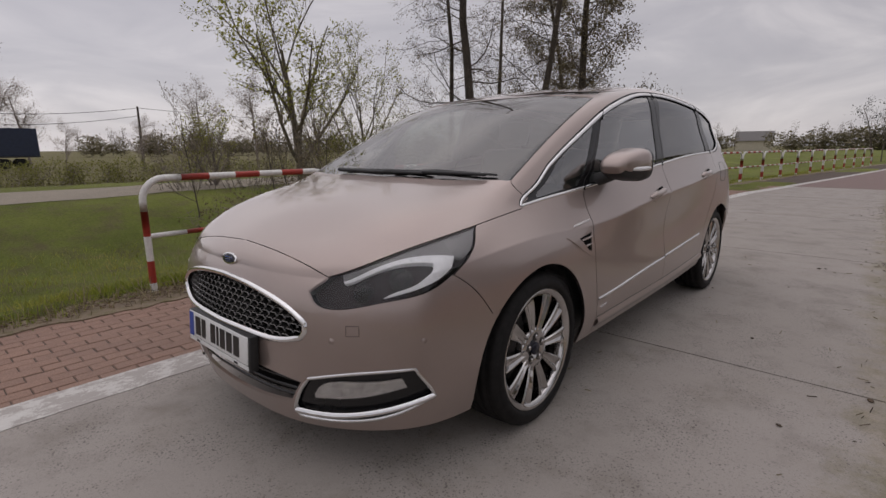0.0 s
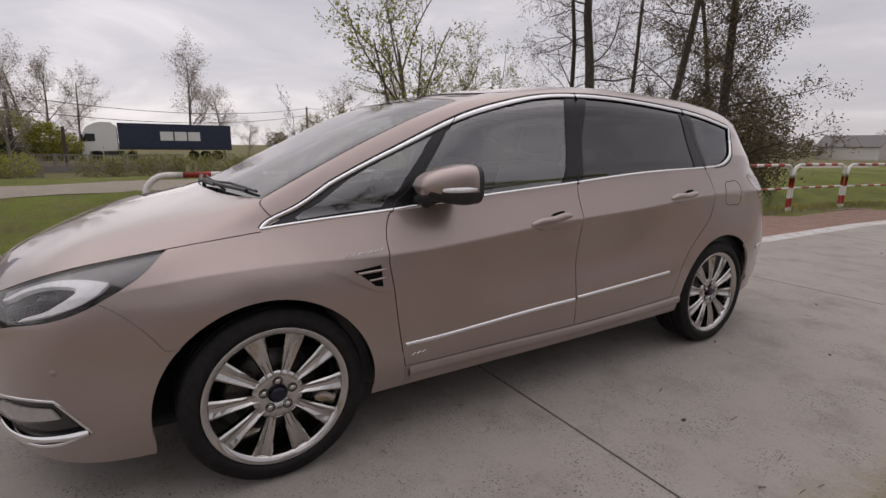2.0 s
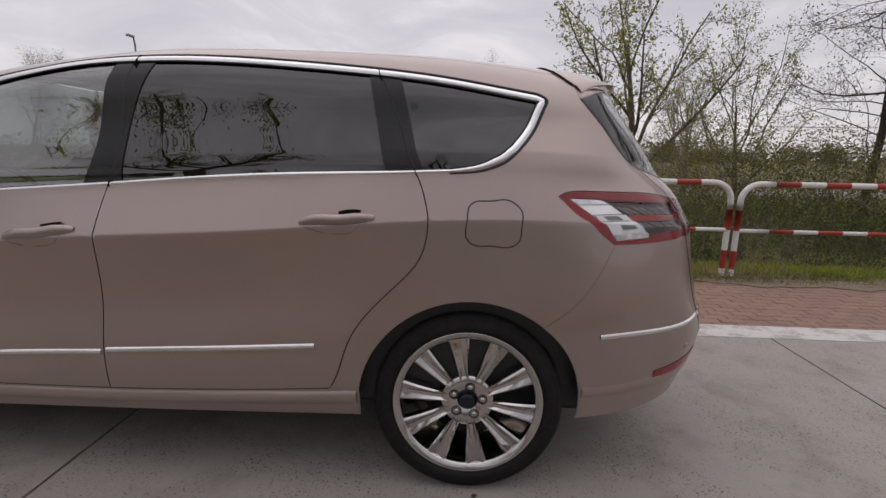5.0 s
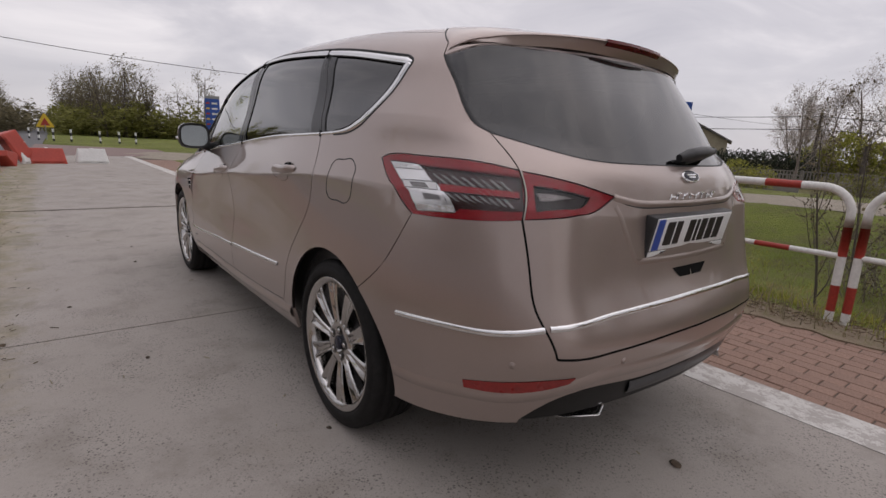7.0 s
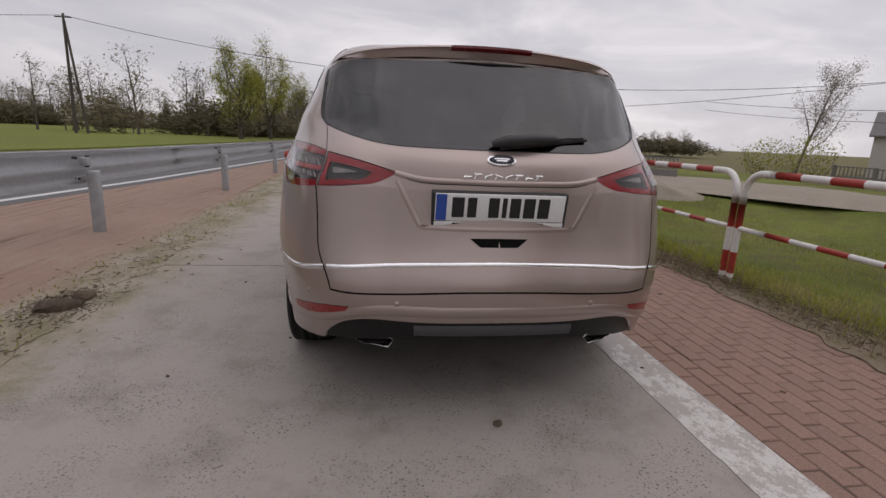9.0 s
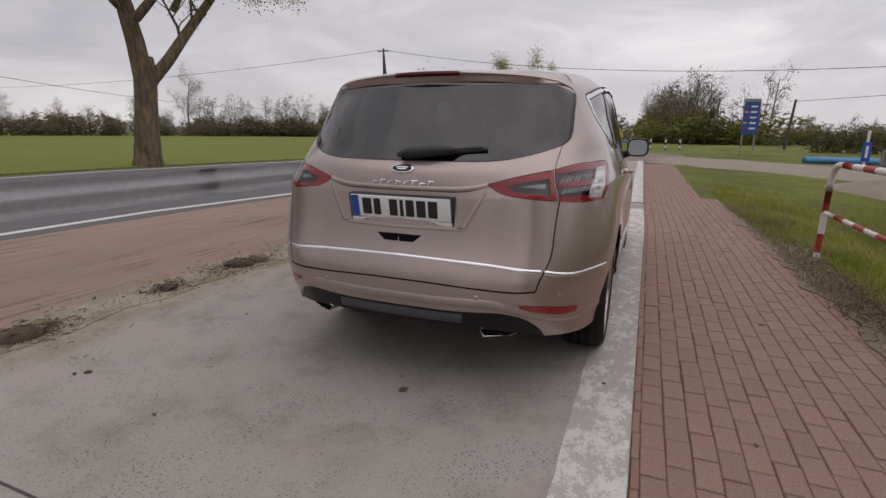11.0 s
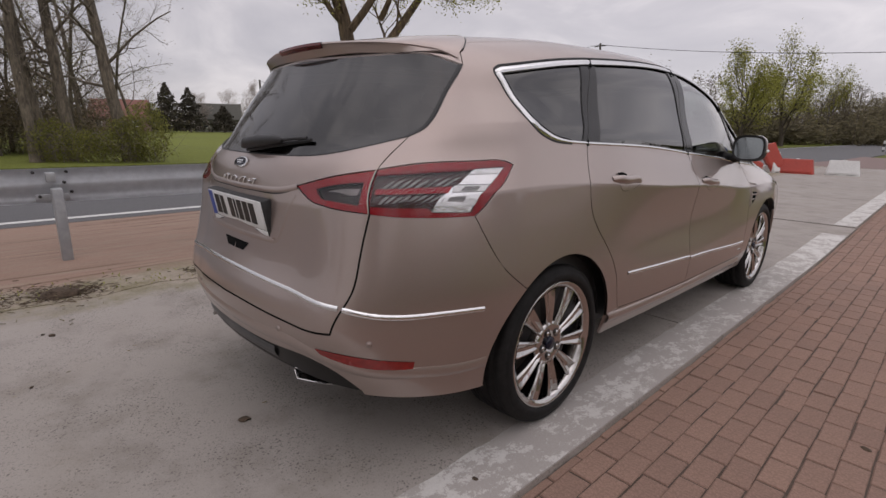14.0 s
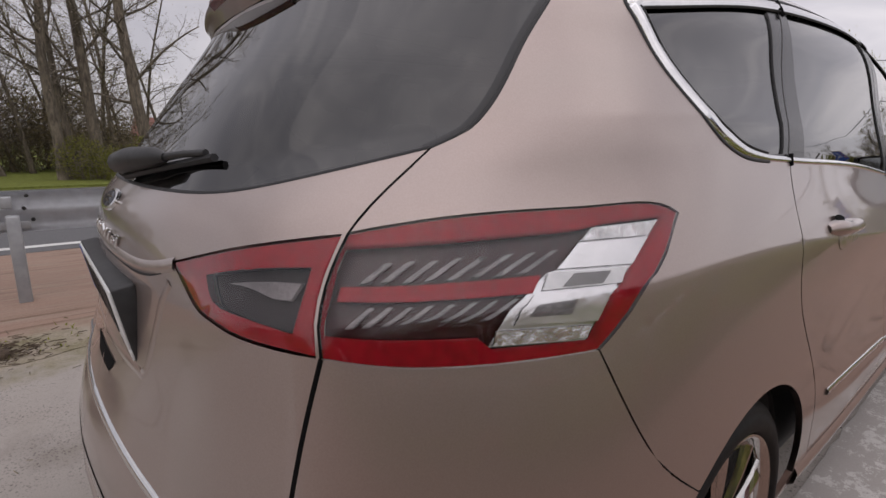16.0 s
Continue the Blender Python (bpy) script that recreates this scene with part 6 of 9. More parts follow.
        part("plate_band", add_box(bmesh.new(), -.257, -.216, -.0112, -.0095, -.045, .059, 0, m), PLATE_BLUE, holder)
        x = -.195
        for w in (.048, .036, 0, .042, .018, .042, .046, .046):
            if w:
                bm = add_box(bmesh.new(), x, x + w, -.0114, -.0098, -.032, .048, .002, m)
                part("plate_bar", bm, PLATE_BLACK, holder, smooth=False)
            x += (w or .022) + .013
        for x in (-.19, .15):
            part("plate_mark", add_box(bmesh.new(), x, x + .03, -.0100, -.0088, -.064, -.055, 0, m), BADGE_BLUE, holder, smooth=False)
    # door mirrors: a cap closed at the front, its rim open towards the tail
    for side in (-1, 1):
        def oval_at(w, h, dx, dz, y, n=40, e=.62):
            return [(side * (.968 + dx + w * math.copysign(abs(math.cos(a)) ** e, math.cos(a))), y, 1.140 + dz + h * math.copysign(abs(math.sin(a)) ** e, math.sin(a))) for a in (2 * math.pi * q / n for q in range(n))]
        bm = bmesh.new()
        rows = []
        for k in range(14):
            f = k / 13
            bulge = (1 - f ** 2.6) ** .5 if f < 1 else .06
            grow = 1 + .05 * math.sin(min(1, f * 2.4) * math.pi)
            # the outer end sweeps back further than the inner one
            row = oval_at(.094 * (.42 + .58 * bulge) * grow, .082 * bulge * grow, -.030 * f ** 2, -.006 * f, .612 + .235 * f)
            rows.append([bm.verts.new((x, y - .30 * max(0, abs(x) - .985) * f, z)) for x, y, z in row])
        for a, b in zip(rows[:-1], rows[1:]):
            for q in range(40):
                f = bm.faces.new((a[q], a[(q + 1) % 40], b[(q + 1) % 40], b[q]))
                f.material_index = 1 if f.calc_center_median().z < 1.112 or a is rows[0] else 0
        bm.faces.new(rows[-1])
        bmesh.ops.recalc_face_normals(bm, faces=bm.faces)
        mir = part("door_mirror", bm, [PAINT, PLASTIC], car, "body coloured door mirror with black underside")
        bm = bmesh.new()
        add_tube(bm, [(side * .80, .760, 1.050), (side * .860, .752, 1.072), (side * .915, .738, 1.092)], [.036, .034, .030], 14)
        part("mirror_foot", bm, PLASTIC, mir)
        bm = bmesh.new()
        loops_m = [[bm.verts.new(p) for p in oval_at(.094, .082, 0, 0, .612)], [bm.verts.new(p) for p in oval_at(.095, .083, 0, 0, .604)], [bm.verts.new(p) for p in oval_at(.083, .070, 0, 0, .606)], [bm.verts.new(p) for p in oval_at(.081, .068, 0, 0, .622)]]
        for a, b in zip(loops_m[:-1], loops_m[1:]):
            for q in range(40):
                bm.faces.new((a[q], a[(q + 1) % 40], b[(q + 1) % 40], b[q]))
        part("mirror_rim", bm, PLASTIC, mir)
        # the glass is turned a little inwards and down
        bm = bmesh.new()
        bm.faces.new([bm.verts.new((x, .620 + .10 * (abs(x) - .968) + .06 * (z - 1.14), z)) for x, y, z in oval_at(.083, .070, 0, 0, 0)])
        part("mirror_glass", bm, MIRROR, mir, "tinted mirror glass", smooth=False)
        bm = bmesh.new()
        add_tube(bm, [(side * .975, .815, 1.120), (side * 1.025, .772, 1.121), (side * 1.050, .730, 1.122), (side * 1.060, .680, 1.123), (side * 1.060, .640, 1.124)], [.005, .010, .011, .011, .007], 10)
        part("indicator", bm, LAMP_WHITE, mir, "clear indicator strip")
    # under the body
    bm = bmesh.new()
    add_box(bm, -.74, .74, -1.95, 2.0, .25, .30, .02)
    part("underbody", bm, PAINT_IN, car)
    for side in (-1, 1):
        for yc in (1.445, -1.43):
            bm = bmesh.new()
            a_ = [[bm.verts.new((side * x, yc - .408 * math.cos(radians(d)), .34 + .408 * math.sin(radians(d)))) for d in range(6, 175, 12)] for x in (.885, .56)]
            for k in range(len(a_[0]) - 1):
                bm.faces.new((a_[0][k], a_[0][k + 1], a_[1][k + 1], a_[1][k]))
            bm.faces.new(a_[1])
            part("wheel_liner", bm, PAINT_IN, car)
    # cabin
    lining = [p for p in ring(foot(to_uv((1.2, .4))[0], to_uv((-1.9, .4))[0]), curve([(-1.9, 1.05), (-1.2, 1.14), (-.1, 1.09), (1.2, .98)]))]
    sheet_part("cabin_lining", lining, PLASTIC, car, lift=-.07, lip=0, gap=0, res=.08)
    part("cabin_floor", add_box(bmesh.new(), -.80, .80, -1.9, 1.1, .36, .40), PLASTIC, car)
    bm = bmesh.new()
    rows = []
    for k in range(13):
        x = -.72 + 1.44 * k / 12
        e = .10 * (1 - (x / .72) ** 2)
        rows.append([bm.verts.new((x, y + e, z)) for y, z in ((1.36, 1.03), (1.10, 1.055), (.92, 1.04), (.86, .98), (.90, .70), (1.0, .45))])
    for a, b in zip(rows[:-1], rows[1:]):
        for q in range(5):
            bm.faces.new((a[q], a[q + 1], b[q + 1], b[q]))
    part("dashboard", bm, PLASTIC, car)
    bm = bmesh.new()
    m = Matrix.Translation((-.38, .70, .98)) @ Matrix.Rotation(radians(66), 4, "X")
    add_tube(bm, [m @ Vector((.185 * math.cos(a), .185 * math.sin(a), 0)) for a in (2 * math.pi * k / 28 for k in range(29))], .015, 8)
    for a in (0, math.pi, -math.pi / 2):
        add_tube(bm, [m @ Vector((.04 * math.cos(a), .04 * math.sin(a), -.02)), m @ Vector((.185 * math.cos(a), .185 * math.sin(a), 0))], .018, 6)
    add_lathe(bm, [(.001, .01), (.06, .0), (.065, -.03)], 20, m)
    part("steering_wheel", bm, PLASTIC, car)
    for x, y, w in ((-.38, -.05, .50), (.38, -.05, .50), (-.50, -1.0, .44), (0, -1.0, .44), (.50, -1.0, .44)):
        bm = bmesh.new()
        add_box(bm, x - w / 2, x + w / 2, y - .02, y + .50, .52, .66, .05)
        seat = part("seat", bm, LEATHER, car, "dark leather seat")
        m = Matrix.Translation((x, y, .62)) @ Matrix.Rotation(radians(16), 4, "X")
        part("seat_back", add_box(bmesh.new(), -w / 2, w / 2, -.09, .05, 0, .62 if y > -.5 else .52, .055, m), LEATHER, seat)
        part("headrest", add_box(bmesh.new(), -.13, .13, -.075, .035, (.66 if y > -.5 else .56), (.85 if y > -.5 else .70), .045, m), LEATHER, seat)
    # wheels
    for side in (-1, 1):
        for y in (1.425, -1.425):
            build_wheel(car, side, y)
    return car


WHEEL_MESH = {}


def build_wheel(car, side, y):
    """Ten broad spokes in a polished rim; the axle points outwards along the wheel's own z."""
    m = Matrix.Translation((side * .800, y, .351)) @ Matrix.Rotation(radians(90 * side), 4, "Y") @ Matrix.Rotation(radians(-18 if y > 0 else -27), 4, "Z")
    if not WHEEL_MESH:
        def keep(name, bm, smooth=True):
            me = bpy.data.meshes.new(name)
            bmesh.ops.recalc_face_normals(bm, faces=bm.faces)
            bm.to_mesh(me)
            bm.free()
            if smooth:
                me.polygons.foreach_set("use_smooth", [True] * len(me.polygons))
            WHEEL_MESH[name] = me
        bm = add_lathe(bmesh.new(), [(.06, .02), (.165, .02), (.165, .0), (.06, 0)], 48)
        keep("disc", bm)
        prof = [(.243, -.112), (.262, -.122), (.30, -.122), (.333, -.112), (.3455, -.092), (.3465, -.062), (.340, -.060), (.340, -.054), (.3475, -.052), (.3485, -.020), (.341, -.018), (.341, -.010), (.3485, -.008),
                (.3485, .020), (.341, .022), (.341, .030), (.3475, .032), (.3465, .062), (.340, .064), (.340, .070), (.3455, .092), (.340, .104), (.326, .115), (.318, .1155), (.316, .119), (.302, .122), (.292, .1225), (.284, .120), (.279, .112), (.273, .104)]
        keep("tyre", add_lathe(bmesh.new(), prof, 96))
        keep("rim", add_lathe(bmesh.new(), [(.276, .106), (.2755, .112), (.272, .115), (.266, .112), (.250, .107), (.246, .098), (.243, .088), (.238, .060), (.230, -.09), (.240, -.108)], 96))
        # a spoke: narrow at the hub, broad at the rim, with a raised flat ridge between two slopes
        bm = bmesh.new()
        rows = []
        for k in range(9):
            s = k / 8
            r = .050 + .210 * s
            w = .0150 + .0265 * s ** 1.3
            h = .088 + .016 * math.sin(s * math.pi * .62)
            ridge = w * (.55 - .30 * s)
            rows.append([bm.verts.new((r, q, z)) for q, z in ((-w, h - .034), (-w, h - .006), (-w * .80, h), (-w * .66, h - .001), (-ridge * .6, h - .009), (ridge * .6, h - .009), (w * .66, h - .001), (w * .80, h), (w, h - .006), (w, h - .034))])
        for a, b in zip(rows[:-1], rows[1:]):
            for q in range(9):
                bm.faces.new((a[q], a[q + 1], b[q + 1], b[q]))
        keep("spoke", bm, False)
        keep("hub", add_lathe(bmesh.new(), [(.001, .080), (.032, .080), (.037, .090), (.076, .091), (.094, .089), (.100, .078), (.097, .03)], 40))
        keep("nut", add_lathe(bmesh.new(), [(.0190, .074), (.0190, .0925), (.0160, .0925), (.0110, .088), (.0105, .096), (.006, .100), (.0005, .100)], 14))
        keep("centre_cap", add_lathe(bmesh.new(), [(.029, .078), (.029, .094), (.026, .0975), (.001, .0985)], 32))
        keep("caliper", add_box(bmesh.new(), -.06, .06, .10, .19, -.02, .055, .012))
        for name, mat in (("disc", IRON), ("tyre", TYRE), ("rim", ALLOY), ("spoke", ALLOY), ("hub", ALLOY), ("nut", IRON_DARK), ("centre_cap", BADGE_BLUE), ("caliper", IRON)):
            WHEEL_MESH[name].materials.append(mat)
        WHEEL_MESH["nut"].materials.append(ALLOY)
        for p in WHEEL_MESH["nut"].polygons:
            p.material_index = 1 if math.hypot(p.center.x, p.center.y) < .0095 else 0
    wheel = new("wheel", WHEEL_MESH["disc"])
    wheel.parent = car
    wheel.matrix_local = m
    tagged(wheel, "ten-spoke polished alloy wheel with low black tyre")
    for name in ("tyre", "rim", "hub", "centre_cap", "caliper"):
        o = new(name, WHEEL_MESH[name])
        o.parent = wheel
    for k in range(10):
        o = new("spoke", WHEEL_MESH["spoke"])
        o.parent = wheel
        o.matrix_local = Matrix.Rotation(2 * math.pi * k / 10, 4, "Z")
    for k in range(5):
        o = new("wheel_nut", WHEEL_MESH["nut"])
        o.parent = wheel
        o.matrix_local = Matrix.Rotation(2 * math.pi * (k + .25) / 5, 4, "Z") @ Matrix.Translation((.056, 0, 0))


build_car()
# ---- striped railing along the pavement ----
def striped_tube(bm, path, radius, cuts, start_white=True):
    """A tube whose colour changes at the given lengths along it."""
    pts = [Vector(p) for p in path]
    dist = [0.0]
    for a, b in zip(pts[:-1], pts[1:]):
        dist.append(dist[-1] + (b - a).length)
    def at_len(s):
        for k in range(len(pts) - 1):
            if s <= dist[k + 1] + 1e-9:
                w = (s - dist[k]) / max(dist[k + 1] - dist[k], 1e-9)
                return pts[k].lerp(pts[k + 1], w)
        return pts[-1].copy()
    marks = [0.0] + [c for c in cuts if 0 < c < dist[-1]] + [dist[-1]]
    for i, (a, b) in enumerate(zip(marks[:-1], marks[1:])):
        inner = [d for d in dist if a + 1e-4 < d < b - 1e-4]
        old = set(bm.faces)
        add_tube(bm, [at_len(s) for s in [a] + inner + [b]], radius, 12, cap=(i in (0, len(marks) - 2)))
        for f in bm.faces:
            if f not in old:
                f.material_index = (i % 2) if start_white else 1 - i % 2
    bmesh.ops.remove_doubles(bm, verts=bm.verts, dist=1e-4)
    return bm


def rail_module(length):
    """One bay of tubular railing: a bent frame and a middle bar, in red and white."""
    bay = thing("railing", Matrix(), "red and white striped tubular railing beside the pavement", "railing", "railing along the pavement")
    r, h, c = .030, 1.0, .19
    bend = lambda y0, s: [(0, y0 + s * (c - c * math.cos(a)), h - c + c * math.sin(a)) for a in (math.pi / 2 * k / 7 for k in range(8))]
    top = [(0, .0 + c, h)] + [(0, length * k / 12, h) for k in range(2, 11)] + [(0, length - c, h)]
    cuts = [.335 - c + .252 * k for k in range(6)]
    part("top_bar", striped_tube(bmesh.new(), [(0, c, h), (0, length - c, h)], r, cuts), [RAIL_WHITE, RAIL_RED], bay)
    for y0, s in ((0, 1), (length, -1)):
        post = [(0, y0, -.12), (0, y0, h - c)] + bend(y0, s)[1:]
        part("post", striped_tube(bmesh.new(), post, r, [.20, .40, .62, .84]), [RAIL_WHITE, RAIL_RED], bay)
    cuts = [.315 + .252 * k for k in range(6)]
    part("middle_bar", striped_tube(bmesh.new(), [(0, .02, .50), (0, length - .02, .50)], r * .72, cuts), [RAIL_WHITE, RAIL_RED], bay)
    return bay


def build_railings():
    bay = rail_module(1.925)
    pitch, first = 2.025, True
    y = 1.78
    while y > -36:
        y1 = y - 1.925
        x0, x1 = kerb(y1) + 1.70, kerb(y) + 1.70
        ang = math.atan2(-(x1 - x0), 1.925)
        tilt = random.uniform(-.012, .012)
        m = Matrix.Translation((x0, y1, min(0, land(x0 + .02, y1)) - .0)) @ Matrix.Rotation(ang, 4, "Z") @ Matrix.Rotation(tilt, 4, "Y")
        if first:
            bay.matrix_world = m
            first = False
        else:
            copy_thing(bay, m)
        y -= pitch


# ---- guard rail ----
def build_guardrail():
    table = [(-26, -4.6), (-10, -3.95), (-2.57, -3.62), (5.7, -3.20), (14.7, -2.95), (16.5, -2.9)]
    g = thing("guard_rail", Matrix(), "grey galvanised steel guard rail on posts", "guard rail")
    prof = [(-.000, .835), (-.030, .820), (-.055, .800), (-.060, .775), (-.050, .745), (-.012, .705), (-.005, .680), (-.012, .655), (-.050, .615), (-.060, .585), (-.055, .560), (-.030, .540), (0, .525)]
    ys = grid_steps([(-26, 16.5, .5)])
    seams = [-26, -21.5, -17, -12.6, -8.3, -4.2, -.1, 4.0, 8.1, 12.3, 16.5]
    for a, b in zip(seams[:-1], seams[1:]):
        bm = bmesh.new()
        rows = []
        for k in range(9):
            y = a - .12 + (b - a + .24) * k / 8
            x = along(table, y) - .10
            rows.append([bm.verts.new((x + px - .009 * (1 - k / 8), y, z)) for px, z in prof])
        for p, q in zip(rows[:-1], rows[1:]):
            for i in range(len(prof) - 1):
                bm.faces.new((p[i], p[i + 1], q[i + 1], q[i]))
        bmesh.ops.solidify(bm, geom=bm.faces[:], thickness=.004)
        part("beam", bm, ZINC, g)
    for y in (-23.5, -19.3, -15.1, -10.9, -6.75, -2.57, 1.57, 5.7, 10.2, 14.7):
        x = along(table, y)
        part("post", add_box(bmesh.new(), x - .055, x + .055, y - .042, y + .042, -.2, .665, .016), ZINC_DARK, g)
        part("spacer", add_box(bmesh.new(), x - .10, x - .02, y - .060, y + .010, .715, .800, .006), ZINC_DARK, g)
        part("bracket", add_box(bmesh.new(), x - .100, x - .094, y - .15, y + .10, .545, .605, .004), ZINC_DARK, g)
        for dy, dz in ((-.14, .800), (.10, .800), (.075, .705), (.12, .615), (-.115, .585)):
            m = Matrix.Translation((x - .088, y + dy, dz)) @ Matrix.Rotation(radians(90), 4, "Y")
            part("bolt", add_lathe(bmesh.new(), [(.014, -.03), (.014, .010), (.009, .016), (.001, .016)], 8, m), IRON_DARK, g)


# ---- plastic barriers at the end of the lane ----
BARRIER_RED = surface("red plastic barrier", (.42, .055, .035), .5, fine=30, spread=.15, bump=.1)
BARRIER_WHITE = surface("white plastic barrier", (.66, .66, .64), .5, fine=30, spread=.1, bump=.1)


def barrier(length, mat, label, m):
    b = thing("traffic_barrier", m, label, "traffic barrier", "plastic barriers closing the lane")
    bm = bmesh.new()
    rows = []
    for k, x in enumerate((-.5, -.47, -.40, .40, .47, .5)):
        s = (.80, .95, 1, 1, .95, .80)[k]
        rows.append([bm.verts.new((x * length * (1 - .16 * z / .46), y * s, z)) for y, z in ((-.23, 0), (-.23, .08), (-.16, .26), (-.10, .42), (-.08, .46), (.08, .46), (.10, .42), (.16, .26), (.23, .08), (.23, 0))])
    for p, q in zip(rows[:-1], rows[1:]):
        for i in range(10):
            bm.faces.new((p[i], p[(i + 1) % 10], q[(i + 1) % 10], q[i]))
    bm.faces.new(rows[0])
    bm.faces.new(rows[-1])
    bmesh.ops.recalc_face_normals(bm, faces=bm.faces)
    part("body", bm, mat, b, smooth=False)
    for x in (-.25, .25):
        part("foot", add_box(bmesh.new(), x * length - .1, x * length + .1, -.23, .23, 0, .06, .01), mat, b)
    part("filler_cap", add_lathe(bmesh.new(), [(.05, .45), (.05, .475), (.045, .48), (.001, .48)], 14), BARRIER_WHITE, b)


def build_barriers():
    barrier(1.05, BARRIER_RED, "red plastic barrier lying beside the guard rail", pose(-3.05, 15.2, .16, 62, 0, -14))
    barrier(.95, BARRIER_RED, "red plastic barrier tipped on its end", pose(-2.78, 16.2, .42, 0, 62, 24))
    barrier(.60, BARRIER_WHITE, "white plastic barrier leaning behind the red ones", pose(-2.46, 16.4, .0, 0, 0, 60))
    barrier(.96, BARRIER_RED, "red plastic barrier standing on the lane", pose(-1.90, 16.5, .012, 0, 0, 4))
    barrier(.88, BARRIER_WHITE, "white plastic barrier standing on the lane", pose(-.75, 16.9, .012, 0, 0, 6))


# ---- trees ----
class Wood:
    def __init__(self):
        self.v, self.f, self.leaf, self.dirs = [], [], [], []

    def tube(self, pts, radii, sides):
        s0 = len(self.v)
        side = None
        for i, p in enumerate(pts):
            d = (pts[min(i + 1, len(pts) - 1)] - pts[max(i - 1, 0)])
            d = d / (d.length or 1)
            if side is None:
                side = d.cross(Vector((0, 0, 1)) if abs(d.z) < .9 else Vector((1, 0, 0))).normalized()
            side = (side - d * side.dot(d)).normalized()
            up = d.cross(side)
            for k in range(sides):
                a = 2 * math.pi * k / sides
                q = p + radii[i] * (math.cos(a) * side + math.sin(a) * up)
                self.v.append((q.x, q.y, q.z))
        for i in range(len(pts) - 1):
            a, b = s0 + i * sides, s0 + (i + 1) * sides
            for k in range(sides):
                self.f.append((a + k, a + (k + 1) % sides, b + (k + 1) % sides, b + k))

    def grow(self, rng, p, d, length, r, level, spec):
        n = spec["segs"][level]
        pts, radii = [p.copy()], [r]
        d = d.normalized()
        tip = spec["tip"][level]
        for k in range(n):
            d = (d + Vector(rng.normal(0, spec["wander"][level], 3)) + Vector((0, 0, spec["up"][level]))).normalized()
            p = p + d * (length / n)
            pts.append(p.copy())
            radii.append(r * (1 - (1 - tip) * (k + 1) / n))
        if level == 0:
            radii[0] *= spec.get("flare", 1.35)
        self.tube(pts, radii, spec["sides"][level])
        if level + 1 >= len(spec["kids"]) + 1:
            self.leaf += pts[1:]
            return
        kids = spec["kids"][level]
        for c in range(kids):
            s = spec["from"][level] + (1 - spec["from"][level]) * (c + rng.uniform(0, 1)) / kids
            f = min(s, .999) * n
            i = int(f)
            q = pts[i].lerp(pts[i + 1], f - i)
            axis = (pts[i + 1] - pts[i]).normalized()
            side = axis.orthogonal().normalized()
            side = Matrix.Rotation(rng.uniform(0, 2 * math.pi), 3, axis) @ side
            ang = radians(rng.normal(spec["angle"][level], 10))
            nd = axis * math.cos(ang) + side * math.sin(ang)
            shrink = 1 - spec["taper"][level] * s
            rr = (r * (1 - (1 - tip) * s)) * spec["thin"][level]
            self.grow(rng, q, nd, length * spec["ratio"][level] * shrink * rng.uniform(.7, 1.15), max(rr, spec["least"]), level + 1, spec)


def leaves_mesh(name, places, rng, per, size, spread):
    verts, faces = [], []
    for p in places:
        for _ in range(per if per >= 1 else int(rng.uniform() < per)):
            c = np.array(p[:]) + rng.normal(0, spread, 3)
            a, b = rng.normal(0, 1, 3), rng.normal(0, 1, 3)
            a /= np.linalg.norm(a)
            b -= a * a.dot(b)
            b /= np.linalg.norm(b)
            w = size * rng.uniform(.6, 1.3)
            s = len(verts)
            verts += [tuple(c - a * w), tuple(c + b * w * .45), tuple(c + a * w), tuple(c - b * w * .45)]
            faces.append((s, s + 1, s + 2, s + 3))
    me = bpy.data.meshes.new(name)
    me.from_pydata(verts, [], faces)
    return me


def flakes(pts, rng, per, size, spread):
    """Many small three-cornered leaves round the given places."""
    c = np.repeat(np.array([q[:] for q in pts]), per, axis=0)
    c = c + rng.normal(0, spread, c.shape)
    size = size * rng.uniform(.6, 1.3, (len(c), 1))
    v = np.stack([c + rng.normal(0, 1, c.shape) * size for _ in range(3)], axis=1).reshape(-1, 3)
    return v, [(3 * k, 3 * k + 1, 3 * k + 2) for k in range(len(c))]


def make_tree(seed, height, radius, spec, lean=(0, 0, 1)):
    rng = np.random.default_rng(seed)
    w = Wood()
    w.grow(rng, Vector((0, 0, -.3)), Vector(lean), height, radius, 0, spec)
    me = bpy.data.meshes.new("trunk")
    me.from_pydata(w.v, [], w.f)
    me.polygons.foreach_set("use_smooth", [True] * len(me.polygons))
    return me, w.leaf, rng


BARE = dict(segs=[9, 6, 4, 3], wander=[.05, .16, .20, .22], up=[.02, .06, .03, 0], tip=[.25, .3, .35, .5], sides=[10, 5, 3, 3], kids=[20, 8, 5], angle=[62, 45, 42], ratio=[.30, .42, .45], taper=[.45, .4, .3], thin=[.34, .5, .55], least=.004)
BARE["from"] = [.22, .15, .1]
ALDER = dict(BARE, thin=[.20, .45, .5], least=.0035, kids=[34, 8, 6], angle=[80, 48, 40], ratio=[.26, .45, .5], up=[.02, .02, .05, .02], taper=[.55, .4, .3])
ALDER["from"] = [.12, .15, .1]
WILLOW = dict(BARE, segs=[5, 8, 6, 4], kids=[10, 12, 9], angle=[30, 40, 40], ratio=[1.05, .42, .40], taper=[.25, .5, .3], thin=[.55, .45, .5], up=[.03, .06, .04, .02], wander=[.06, .10, .16, .2], least=.004)
WILLOW["from"] = [.15, .2, .1]
